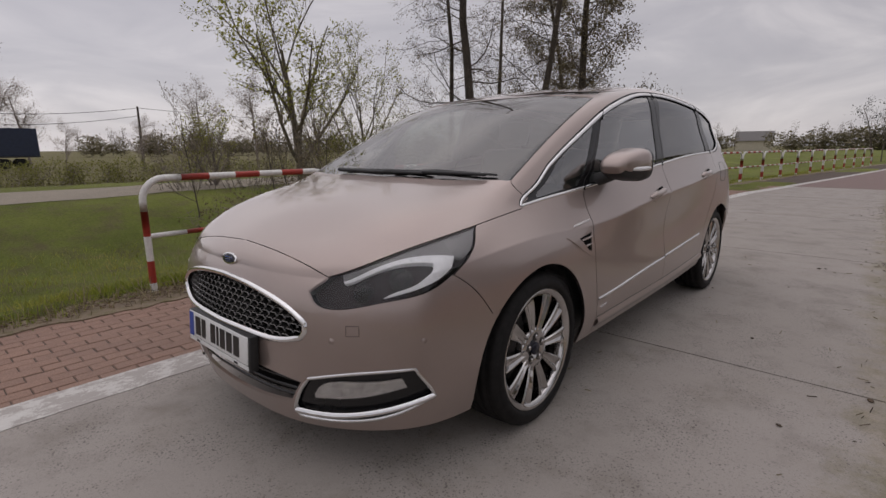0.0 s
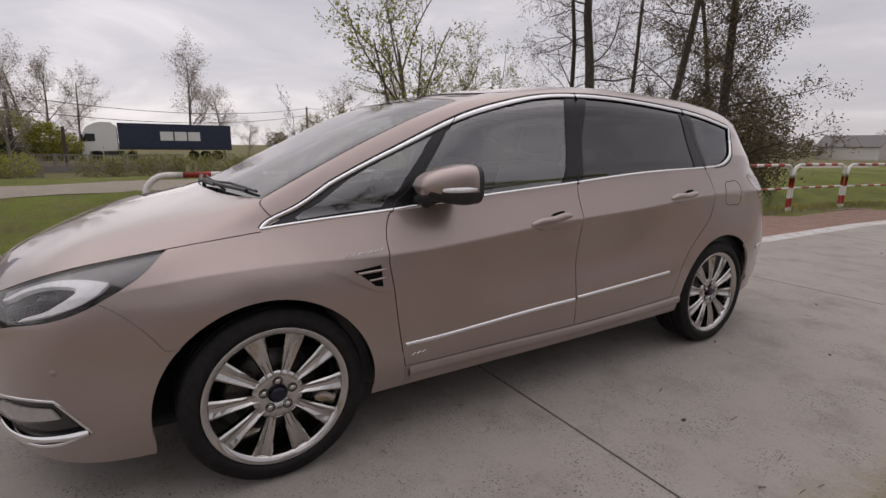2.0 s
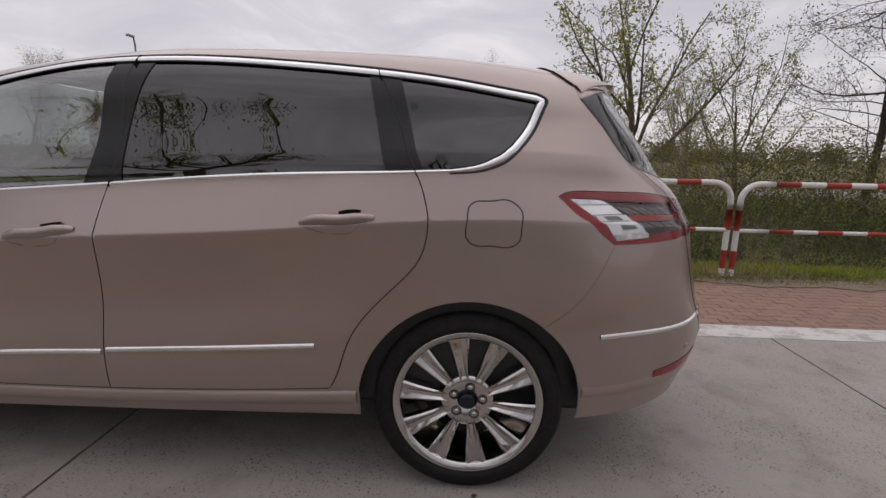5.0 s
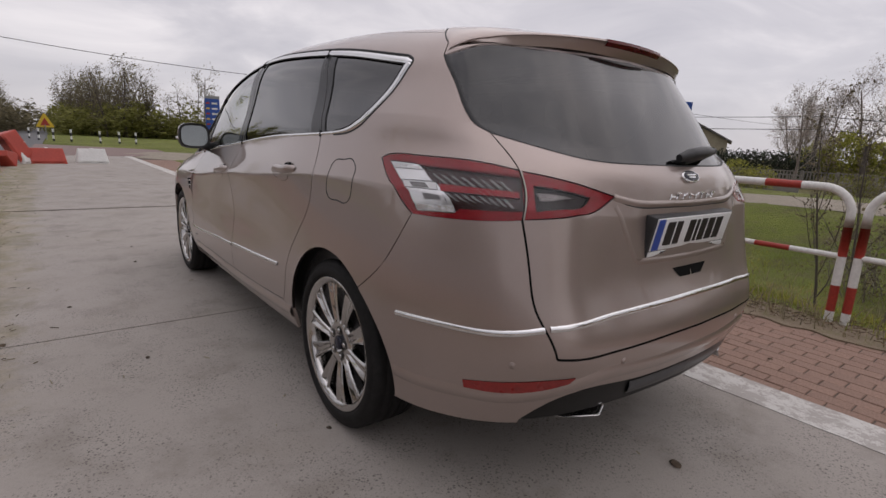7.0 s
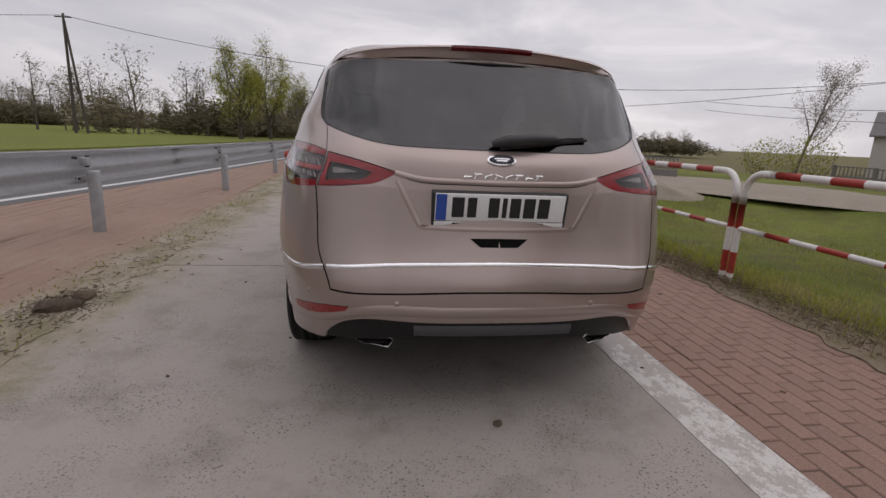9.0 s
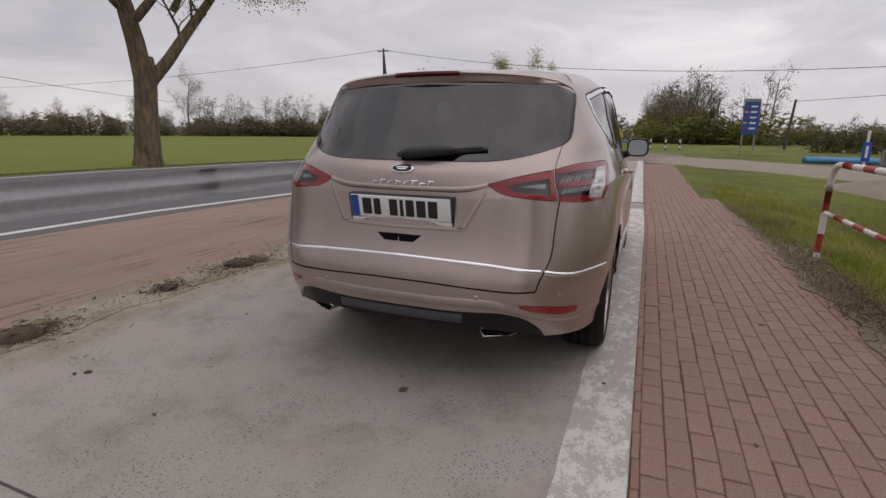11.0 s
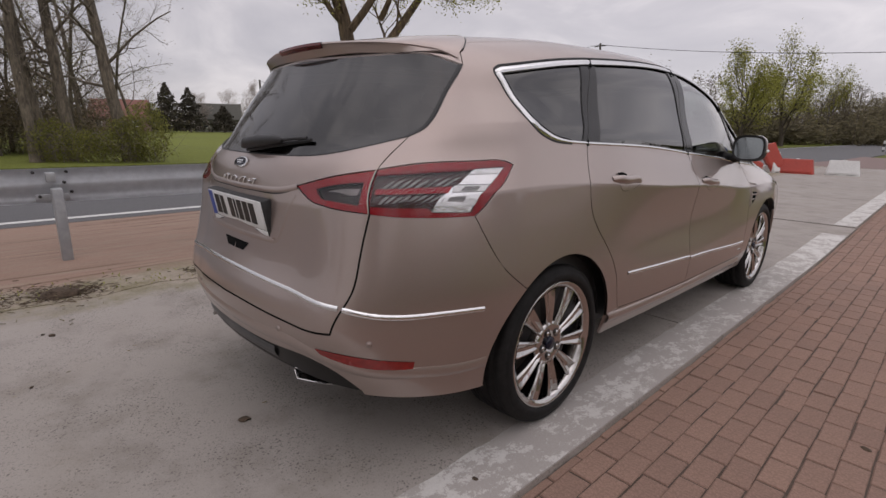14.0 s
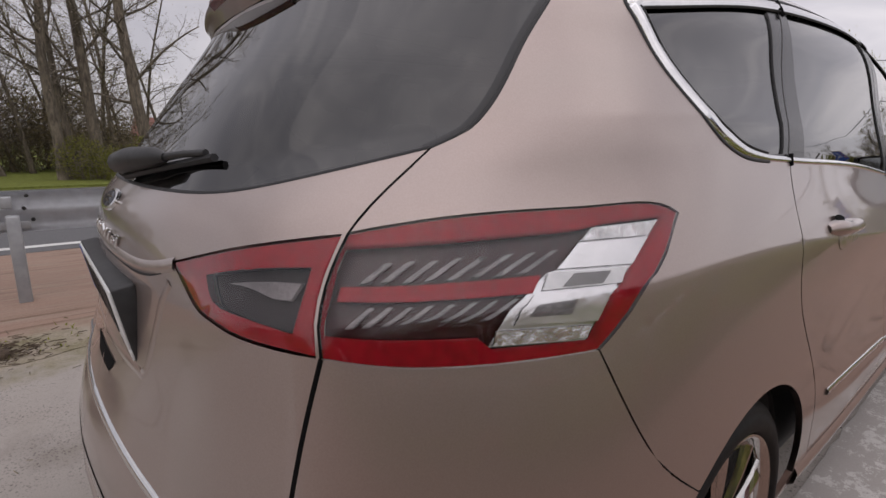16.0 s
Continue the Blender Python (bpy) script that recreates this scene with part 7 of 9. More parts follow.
DENSE = dict(BARE, thin=[.20, .45, .5], kids=[46, 8, 6], angle=[74, 50, 45], ratio=[.27, .42, .45], up=[.01, .03, .02, 0], taper=[.75, .4, .3], least=.005)
DENSE["from"] = [.08, .1, .1]
OAK = dict(BARE, segs=[6, 7, 6, 4], kids=[4, 10, 8], angle=[34, 48, 45], ratio=[1.0, .42, .42], taper=[.1, .4, .3], thin=[.62, .38, .45], up=[.02, .05, .03, 0], wander=[.04, .12, .2, .2], least=.006)
OAK["from"] = [.80, .25, .1]
FAR = dict(BARE, segs=[6, 5, 4, 3], kids=[11, 6, 4], angle=[46, 44, 42], ratio=[.42, .46, .48], taper=[.50, .4, .3], thin=[.42, .5, .55], up=[.02, .07, .05, .02], wander=[.05, .14, .2, .2], tip=[.3, .35, .5, .6], sides=[6, 4, 3, 3], least=.011)
FAR["from"] = [.22, .15, .1]


def plant(name, at_p, mesh, leaf_mesh, bark, leaf_mat, label, category, group="", turn=0.0, scale=1.0):
    t = thing(name, Matrix.Translation(at_p) @ Matrix.Rotation(turn, 4, "Z") @ Matrix.Scale(scale, 4), label, category, group)
    o = new("trunk", mesh)
    o.parent = t
    if bark.name not in mesh.materials:
        mesh.materials.append(bark)
    if leaf_mesh:
        if leaf_mat.name not in leaf_mesh.materials:
            leaf_mesh.materials.append(leaf_mat)
        c = new("crown", leaf_mesh)
        c.parent = t
    return t


LEAFY = ((-14.1, 52.8, 0), (-12.4, 60.5, 0), (-14.6, 90.0, 0))


def build_trees():
    near = "trees behind the ditch"
    me, pts, rng = make_tree(11, 5.2, .17, dict(WILLOW, angle=[36, 42, 40]), (.06, .02, 1))
    plant("tree", (13.4, -6.7, -.45), me, leaves_mesh("leaf", pts, rng, 1, .058, .07), BARK, LEAF, "spreading willow with thin branches and first yellow-green leaves", "tree", near)
    for seed, at_p, h, s in ((12, (14.2, -10.3, -.4), 3.6, 1), (13, (16.5, -9.4, -.4), 3.2, 2), (14, (15.0, -4.2, -.3), 1.9, 2)):
        me, pts, rng = make_tree(seed, h, .10, WILLOW, (-.04, .03, 1))
        plant("tree", at_p, me, leaves_mesh("leaf", pts[::s], rng, 1, .036, .06), TWIG, LEAF, "thin budding tree behind the ditch", "tree", near)
    for seed, at_p, h, r, lean, label in ((21, (10.06, -12.4, -.5), 15, .21, (0, 0, 1), "tall alder with a thick dark trunk"), (22, (11.7, -12.3, -.5), 13, .11, (-.01, .01, 1), "slender bare alder behind the ditch"),
                                          (23, (8.7, -13.4, -.4), 13, .16, (-.14, -.11, 1), "leaning bare alder behind the ditch"), (24, (11.9, -16.6, -.4), 13, .12, (.0, -.02, 1), "slender bare alder behind the ditch")):
        me, pts, rng = make_tree(seed, h, r, ALDER, lean)
        plant("tree", at_p, me, leaves_mesh("leaf", pts, rng, 1, .036, .10), BARK_DARK, LEAF_CATKIN, label, "tree", near)
    for seed, at_p, h in ((31, (7.55, -15.7, -.4), 12.5), (32, (9.2, -18.2, -.3), 12.5)):
        me, pts, rng = make_tree(seed, h, .19 if seed == 31 else .13, DENSE)
        plant("tree", at_p, me, leaves_mesh("leaf", pts, rng, 3, .050, .15), BARK_DARK, LEAF_CATKIN, "dense twiggy tree hung with brown catkins", "tree", near)
    whip = dict(BARE, segs=[7, 5, 3], kids=[13, 5], angle=[36, 38], ratio=[.42, .4], taper=[.4, .3], thin=[.5, .6], up=[.03, .10, .05], wander=[.05, .10, .16], tip=[.25, .4, .5], sides=[6, 4, 3], least=.0034)
    whip["from"] = [.22, .2]
    for k, (x, y, top) in enumerate(((5.87, -1.35, 2.43), (5.92, -1.65, 2.45), (5.96, -1.98, 2.31), (5.99, -2.35, 2.34), (10.98, -1.95, 3.05))):
        me, pts, rng = make_tree(131 + k, .74 * (top - land(x, y)) + .3, .021, whip, (.03 * math.sin(2.1 * k), -.035 - .02 * math.cos(1.7 * k), 1))
        plant("tree", (x, y, land(x, y)), me, leaves_mesh("leaf", pts, rng, 2, .024, .03), TWIG_DARK, LEAF_CATKIN, "thin bare sapling growing out of the ditch", "tree", near, turn=k * 1.3)
    # the old roadside tree and the group across the road
    rng = np.random.default_rng(41)
    w = Wood()
    w.tube([Vector(p) for p in ((0, 0, -.3), (.02, .02, .2), (.07, .08, 1.2), (.13, .14, 2.3), (.18, .20, 3.3), (.19, .22, 3.8))], [.62, .48, .40, .37, .38, .28], 16)
    for q, d, length, r in (((.17, .17, 3.0), (-.03, -.03, 1), 8.6, .36), ((.24, .28, 2.9), (.46, .50, 1), 7.6, .23), ((.10, .14, 5.0), (.26, .30, 1), 6.2, .17), ((-.05, -.05, 5.2), (-.55, -.50, .7), 2.6, .14), ((-.2, -.1, 6.2), (-.2, .9, .55), 4.2, .15), ((.9, 1.0, 5.4), (.75, -.15, .7), 3.6, .13), ((1.4, 1.6, 6.2), (.45, .85, .5), 3.4, .13), ((-.3, -.3, 7.0), (.3, -.8, .6), 3.6, .12)):
        w.grow(rng, Vector(q), Vector(d), length, r, 1, OAK)
    me, pts = bpy.data.meshes.new("trunk"), w.leaf
    me.from_pydata(w.v, [], w.f)
    me.polygons.foreach_set("use_smooth", [True] * len(me.polygons))
    plant("tree", (-15.9, 8.5, 0), me, leaves_mesh("leaf", pts, rng, 4, .055, .22), BARK_OLD, LEAF, "old forked roadside tree with sparse fresh leaves", "tree")
    for k, (at_p, h, r, lean, spec) in enumerate((((-17.6, .95, 0), 12, .21, (-.03, -.105, 1), BARE), ((-18.6, -.5, 0), 12, .20, (-.02, -.06, 1), BARE), ((-19.0, -1.1, 0), 11, .12, (0, -.03, 1), BARE), ((-18.4, -1.5, 0), 12, .17, (0, -.02, 1), BARE),
                                                  ((-21.5, -3.0, 0), 10, .10, (.02, -.12, 1), BARE), ((-20.2, -4.4, 0), 9, .08, (0, -.2, 1), WILLOW), ((-21.0, -6.5, 0), 8, .09, (0, -.1, 1), WILLOW), ((-22.5, .4, 0), 10, .10, (0, 0, 1), BARE))):
        h = h * (.35 if spec is WILLOW else 1)
        me, pts, rng = make_tree(51 + k, h, r, spec, lean)
        plant("tree", at_p, me, leaves_mesh("leaf", pts, rng, 1, .026, .10), BARK, LEAF_HAZE, "bare roadside tree with a grey-brown trunk", "tree", "trees across the road")
    # thin trees standing close behind them
    stock = [make_tree(61 + k, 9.5, .09, dict(BARE, kids=[15, 6, 4], segs=[7, 5, 4, 3], sides=[7, 4, 3, 3]), (.02 * k, -.05, 1)) for k in range(3)]
    stock = [(m, leaves_mesh("leaf", p, r, 1, .032, .12)) for m, p, r in stock]
    for k in range(16):
        m, lf = stock[k % 3]
        plant("tree", (-22.0 - 1.3 * (k % 4) - .12 * k, 2.2 - .55 * k, 0), m, lf, BARK, LEAF_OLIVE, "slim roadside tree with budding twigs", "tree", "trees across the road", turn=k * 2.1, scale=.8 + .05 * (k % 5))
    # leafy pair ahead beside the road
    for k, (at_p, h) in enumerate(((LEAFY[0], 5.6), (LEAFY[1], 6.2), (LEAFY[2], 6.4))):
        me, pts, rng = make_tree(71 + k, h, .22, dict(WILLOW, kids=[9, 13, 8], angle=[34, 36, 34], ratio=[1.0, .46, .44], least=.010))
        plant("tree", at_p, me, leaves_mesh("leaf", pts, rng, 3, .085, .34), BARK_DARK, LEAF, "round-crowned roadside tree coming into leaf", "tree")
    # firs by the far house
    for k, (at_p, h) in enumerate((((-94.7, 23.0, 0), 8.3), ((-97.3, 27.4, 0), 7.9), ((-99, 34.0, 0), 5.0))):
        rng = np.random.default_rng(81 + k)
        bm = add_tube(bmesh.new(), [(0, 0, 0), (0, 0, h)], [.18, .02], 7)
        t = thing("fir_tree", Matrix.Translation(at_p), "dark green fir beside the farmhouse", "tree", "firs by the farmhouse")
        part("trunk", bm, BARK_DARK, t)
        pts = []
        for z in np.linspace(.6, h, 70):
            rad = ((h - z) / h) ** .72 * 3.9 * (.82 + .18 * math.sin(z * 4.1)) + .05
            for _ in range(int(8 + 30 * (1 - z / h))):
                a, s = rng.uniform(0, 2 * math.pi), math.sqrt(rng.uniform(.05, 1))
                pts.append(Vector((rad * s * math.cos(a), rad * s * math.sin(a), z - .25 * s)))
        part_of("crown", leaves_mesh("needles", pts, rng, 1, .34, .06), NEEDLE_FIR, t)
    # single far trees
    temp = [make_tree(91 + k, 8.5, .15, dict(FAR, kids=[13, 6, 4], angle=[40, 40, 42], ratio=[.54, .46, .46], least=.009)) for k in range(4)]
    crowns = []
    for m, p, r in temp:
        me = bpy.data.meshes.new("leaf")
        me.from_pydata(*(lambda v, f: (v.tolist(), [], f))(*flakes(p, r, 9, .036, .28)))
        crowns.append(me)
    spots = [(66.5, 12.1, 1.15), (65.5, 18.3, .90), (66.0, 14.9, .95), (67.5, 7.4, 1.02), (67.1, -3.9, 1.36), (68, -7.8, .96), (67.5, 10.3, 1.12), (66.5, 16.9, .80), (57, -8.7, .45), (72, 20, .9), (36.4, 8.5, .65), 
             (-132, 62.5, 1.0), (-127, 72, .8), (-118, 42.9, 1.0), (-118, 48.2, 1.15), (-118, 53.6, 1.42), (-108, 91, 1.6), (-104, 33, .8), (-99, 44, .9), (30, -10, .6), (34, -16, .7), (33, 31, .9), (44, 26, .9), (50.8, -13.5, .5)]
    for i, (x, y, s) in enumerate(spots):
        k = i % 4
        plant("tree", (x, y, land(x, y)), temp[k][0], crowns[k], TWIG, LEAF_HAZE, "distant bare tree with a fine twiggy crown", "tree", "scattered far trees", turn=i * 1.9, scale=s)


def merged(name, templates, spots, mat, label, category):
    """Many far trees in one mesh."""
    verts, faces, n = [], [], 0
    for i, (x, y, s, sz, turn) in enumerate(spots):
        tv, tf = templates[i % len(templates)]
        c, q = math.cos(turn) * s, math.sin(turn) * s
        v = tv @ np.array([[c, q, 0], [-q, c, 0], [0, 0, sz]]) + (x, y, 0)
        verts.append(v)
        faces += [tuple(j + n for j in f) for f in tf]
        n += len(v)
    me = bpy.data.meshes.new(name)
    me.from_pydata([tuple(p) for p in np.concatenate(verts)], [], faces)
    tagged(part_of(name, me, mat, None, smooth=False), label, category, kind="stuff")


def build_woods():
    thin = dict(FAR, segs=[4, 3, 1], kids=[10, 6], angle=[46, 44], ratio=[.40, .5], taper=[.5, .4], thin=[.42, .5], up=[.02, .08, .05], wander=[.05, .14, .2], tip=[.3, .35, .5], sides=[3, 3, 3], least=.020)
    thin["from"] = [.18, .1]
    temps, crowns = [], []
    for k in range(6):
        w = Wood()
        rng = np.random.default_rng(120 + k)
        w.grow(rng, Vector((0, 0, -.2)), Vector((0, 0, 1)), 9, .16, 0, thin)
        temps.append((np.array(w.v), w.f))
        crowns.append(flakes(w.leaf, rng, 9, .088, .42))
    scrubs = []
    for k in range(4):
        rng = np.random.default_rng(140 + k)
        pts = []
        for _ in range(120):
            v = rng.normal(0, 1, 3)
            v = v / np.linalg.norm(v) * rng.uniform(.2, 1) ** .4
            pts.append(Vector((v[0] * 3.0, v[1] * 3.0, 4.2 + v[2] * 4.4 + rng.normal(0, .5))))
        scrubs.append(flakes(pts, rng, 3, .30, .45))
    rng = np.random.default_rng(7)
    def belt_of(path, n, depth, h0, h1):
        out = []
        k = np.r_[0, np.cumsum(np.linalg.norm(np.diff(np.array(path), axis=0), axis=1))]
        for _ in range(n):
            s = rng.uniform(0, k[-1])
            x = np.interp(s, k, [p[0] for p in path]) + rng.normal(0, depth)
            y = np.interp(s, k, [p[1] for p in path]) + rng.normal(0, depth)
            h = rng.uniform(h0, h1) / 9
            out.append((x, y, h * rng.uniform(.7, 1.1), h, rng.uniform(0, 6.3)))
        return out
    def floor_of(spots, n):
        """Low scrub at the foot of a wood."""
        pick = [spots[int(i)] for i in rng.integers(0, len(spots), n)]
        return [(x + rng.normal(0, 2.5), y + rng.normal(0, 2.5), rng.uniform(.6, 1.1), rng.uniform(.26, .60), rng.uniform(0, 6.3)) for x, y, _, _, _ in pick]
    line_l = [(-165, -10), (-140, 45), (-125, 68), (-104, 98), (-78, 120), (-48, 138), (-20, 150)]
    left = belt_of(line_l, 250, 5, 3.2, 6.4) + belt_of(line_l[3:], 110, 5, 6.0, 10.0) + belt_of(line_l[:4], 16, 6, 6.5, 9.0)
    merged("far_wood", temps, left, TWIG_DARK, "distant wood edge of bare brown trees", "wood")
    merged("far_wood_crowns", crowns, left, LEAF_WOOD, "brown hazy crowns of the distant wood", "wood")
    merged("far_scrub", scrubs, floor_of(left, 460), LEAF_WOOD, "brown scrub at the foot of the distant wood", "scrub")
    ahead = belt_of([(-40, 62), (-24, 66), (-16, 72), (-13, 90), (-12.5, 130), (-15, 180)], 130, 2.6, 5, 8.5)
    merged("roadside_wood", temps, ahead, TWIG_DARK, "dark wood beside the road ahead", "wood")
    merged("roadside_wood_crowns", crowns, ahead, LEAF_WOOD, "dark brown crowns of the roadside wood", "wood")
    merged("roadside_scrub", scrubs, floor_of(ahead, 140), LEAF_WOOD, "dark scrub at the foot of the roadside wood", "scrub")
    right = belt_of([(14, 84), (24, 90), (40, 96), (62, 90)], 90, 3.0, 2.4, 4.2)
    merged("orchard_wood", temps, right, TWIG_DARK, "small wood beyond the junction", "wood")
    merged("orchard_wood_crowns", crowns, right, LEAF_WOOD, "greenish crowns of the small wood", "wood")
    merged("orchard_scrub", scrubs, [(x, y, a, b * .6, q) for x, y, a, b, q in floor_of(right, 120)], LEAF_WOOD, "green scrub at the foot of the small wood", "scrub")
    tall = belt_of([(1.6, 115), (3.2, 94), (6, 82), (10, 77), (14, 76)], 70, 1.8, 5.0, 9.5)
    merged("junction_wood", temps, tall, TWIG_DARK, "tall bare trees beside the road beyond the junction", "wood")
    merged("junction_wood_crowns", crowns, tall, LEAF_WOOD, "olive brown crowns beside the junction", "wood")
    merged("junction_scrub", scrubs, floor_of(tall, 60), LEAF_OLIVE, "olive scrub under the trees beside the junction", "scrub")
    back = belt_of([(-60, -150), (-20, -140), (25, -150), (70, -140), (130, -90), (150, -30)], 120, 6, 3, 6.5)
    merged("horizon_wood", temps, back, TWIG_DARK, "low dark trees along the horizon", "wood")
    merged("horizon_wood_crowns", crowns, back, LEAF_BROWN, "low hazy tree crowns along the horizon", "wood")
    merged("horizon_scrub", scrubs, floor_of(back, 200), LEAF_WOOD, "low brown scrub along the horizon", "scrub")
    near_right = belt_of([(-3.2, -44), (-1.6, -47), (-4.5, -52)], 12, .8, 3.2, 5.2)
    merged("bend_trees", temps, near_right, TWIG_DARK, "dark trees beside the bend of the road", "wood")
    merged("bend_trees_crowns", crowns, near_right, NEEDLE, "dark crowns beside the bend", "wood")


def bush(name, spots, mat, wood, label, seed, leaf=.035, per=900):
    """A thicket: thin stems and many small leaves, as one tangle."""
    rng = np.random.default_rng(seed)
    w = Wood()
    pts = []
    for x, y, r, h in spots:
        z = land(x, y)
        for _ in range(int(22 * r)):
            a, s = rng.uniform(0, 6.3), math.sqrt(rng.uniform(0, 1)) * r * .7
            p = Vector((x + s * math.cos(a), y + s * math.sin(a), z - .05))
            d = Vector((.35 * math.cos(a), .35 * math.sin(a), 1))
            n, path = 5, [p]
            for k in range(n):
                d = (d + Vector(rng.normal(0, .18, 3))).normalized()
                path.append(path[-1] + d * (h * rng.uniform(.6, 1.05) / n))
            w.tube(path, [.010 - .0016 * k for k in range(n + 1)], 3)
            for q in path[1:]:
                for _ in range(2):
                    e = q + Vector(rng.normal(0, .20, 3))
                    w.tube([q, e], [.005, .002], 3)
                    pts.append(e)
        for _ in range(int(per * r * h)):
            v = rng.normal(0, 1, 3)
            v = v / np.linalg.norm(v) * rng.uniform(.3, 1) ** .5
            pts.append(Vector((x + v[0] * r, y + v[1] * r, z + h * .5 + v[2] * h * .52)))
    me = bpy.data.meshes.new(name)
    me.from_pydata(w.v, [], w.f)
    t = thing(name, Matrix(), label, "bush")
    part_of("brushwood", me, wood, t)
    part_of("foliage", leaves_mesh("leaf", pts, rng, 1, leaf, .05), mat, t)


def build_bushes():
    bush("bush", [(10.6, -8.2, 1.3, 2.9), (9.6, -9.7, 1.2, 2.9), (11.8, -7.2, 1.1, 2.1), (8.9, -11.0, 1.1, 2.6)], LEAF_OLIVE, TWIG, "olive green budding bush beside the willow", 213, leaf=.034, per=1100)
    bush("bush", [(7.4, -12.3, 1.0, 2.9), (6.6, -11.6, .9, 2.3), (8.2, -13.6, 1.0, 2.7), (6.9, -13.2, .9, 1.8)], LEAF_OLIVE, TWIG, "olive green budding thicket under the alders", 211, leaf=.045, per=620)
    bush("bush", [(8.7, -16.6, 1.5, 4.2), (7.2, -16.2, 1.1, 3.4), (9.6, -19.5, 1.8, 5.0), (7.9, -18.8, 1.2, 4.6)], LEAF_CATKIN, TWIG_DARK, "brown brushwood behind the dense tree", 212, leaf=.075, per=560)
    bush("bush", [(9.6, -10.8, 1.7, 2.6), (8.3, -12.6, 1.5, 2.2), (11.0, -9.4, 1.3, 2.0)], LEAF_DARK, TWIG_DARK, "green thicket under the alders behind the ditch", 201)
    bush("bush", [(14.2, -3.2, 1.3, 2.2), (13.4, -4.6, 1.2, 1.9), (14.6, -8.6, 1.6, 2.3)], LEAF_PALE, TWIG, "pale budding brushwood round the willow", 202, per=260)
    bush("bush", [(6.9, -5.2, 1.1, 1.4), (7.4, -2.9, 1.1, 1.2), (6.6, -7.9, 1.1, 1.3), (7.6, -4.1, 1.0, 1.5), (7.7, -6.4, 1.0, 1.6)], LEAF_DARK, TWIG_DARK, "low dark brambles in the ditch", 203, leaf=.034, per=1000)
    bush("bush", [(8.4, -3.6, 1.1, 1.9), (8.2, -5.6, 1.1, 2.0), (6.3, -4.2, .8, 1.0), (6.3, -6.6, .8, 1.1), (8.0, -1.5, .8, 1.2), (9.2, -4.6, 1.0, 2.2)], LEAF_CATKIN, TWIG, "brown budding brushwood in the ditch", 217, leaf=.034, per=700)
    bush("bush", [(-17.0, 1.35, .72, 2.0), (-17.2, .75, .70, 1.5), (-17.6, -.2, .6, 1.1), (-18.4, -1.0, .8, 1.4)], LEAF_OLIVE, TWIG, "fresh yellow-green bush under the roadside trees", 204, leaf=.042, per=2300)
    bush("bush", [(-24.5, -3.0, 2.0, 3.2), (-25, -7, 2.4, 4.2), (-26, -11.5, 2.6, 4.6), (-28, -17, 3.0, 4.6), (-22.8, -.2, 1.4, 2.0), (-25.5, -1.0, 1.8, 3.2), (-27, -3.6, 2.0, 4.2), (-27.5, -.4, 1.6, 3.4), (-23.6, -4.6, 1.6, 3.4), (-24.5, 1.2, 1.3, 2.4)], LEAF_CATKIN, TWIG_DARK, "brown undergrowth behind the roadside trees", 205, leaf=.070, per=520)
    bush("thicket", [(-25.5, -2.0, 2.2, 7.0), (-26, -5.5, 2.6, 7.5), (-27, -9.5, 2.8, 7.5), (-28, -14, 3.2, 7.0), (-24.5, 0.2, 1.5, 5.2)], LEAF_HAZE, TWIG, "tall grey-brown brushwood behind the roadside trees", 216, leaf=.050, per=200)
    bush("bush", [(24.1, 7.2, .8, 1.5), (24.3, 6.2, .8, 1.25), (24.0, 8.0, .6, 1.1)], LEAF, TWIG, "yellow-green scrub beyond the gravel track", 206, leaf=.055, per=900)
    bush("bush", [(27.5, 3.6, 1.1, 1.3), (27.3, 2.2, 1.2, 1.5), (27.6, .8, 1.2, 1.45), (27.2, -.6, 1.2, 1.35), (27.5, -2.0, 1.3, 1.5), (27.0, -3.6, 1.3, 1.4), (27.2, -5.4, 1.4, 1.5), (26.8, -7.6, 1.5, 1.3), (26.5, -10, 1.8, 1.3), (26.6, -13, 1.8, 1.2)], LEAF_OLIVE, TWIG, "olive brown brambles beyond the gravel track", 214, leaf=.055, per=620)
    bush("bush", [(63.5, 12.6, 2.4, 5.0), (63.8, 10.0, 1.8, 4.0), (63.2, 15.0, 1.8, 3.6), (63.0, 8.2, 1.4, 2.8)], LEAF, TWIG, "large olive bush under the far trees", 215, leaf=.17, per=260)
    bush("hedge", [(40.3 + .45 * k, 9.4 + 1.25 * k, 1.1, 2.5) for k in range(7)], NEEDLE, TWIG_DARK, "dark clipped conifer hedge", 207, leaf=.12, per=300)
    bush("hedge", [(13.6 + 1.1 * k, 43.6 - .3 * k, .9, 1.7) for k in range(5)], LEAF_DARK, TWIG_DARK, "dark hedge behind the forecourt", 208, leaf=.12, per=260)
    bush("bush", [(18.6, 41.5, 1.1, 1.7), (20.4, 41, 1.0, 1.8), (22, 40.5, 1.1, 1.5)], LEAF, TWIG, "yellow flowering shrubs behind the hedge", 209, leaf=.10, per=220)
    bush("bush", [(24.8, 21.5, 1.3, 2.6), (24.2, 24, 1.4, 2.4)], LEAF, TWIG, "budding shrubs beside the station", 210, leaf=.07, per=240)


# ---- far things ----
WALL_WHITE = surface("pale rendered wall", (.55, .53, .49), .85, fine=20, spread=.12)
WALL_BRICK = surface("brown brick wall", (.115, .060, .045), .85, fine=14, spread=.25)
ROOF_GREY = surface("grey roof", (.17, .16, .155), .8, fine=8, spread=.2)
ROOF_DARK = surface("mossy dark roof", (.085, .083, .070), .85, fine=8, spread=.3)
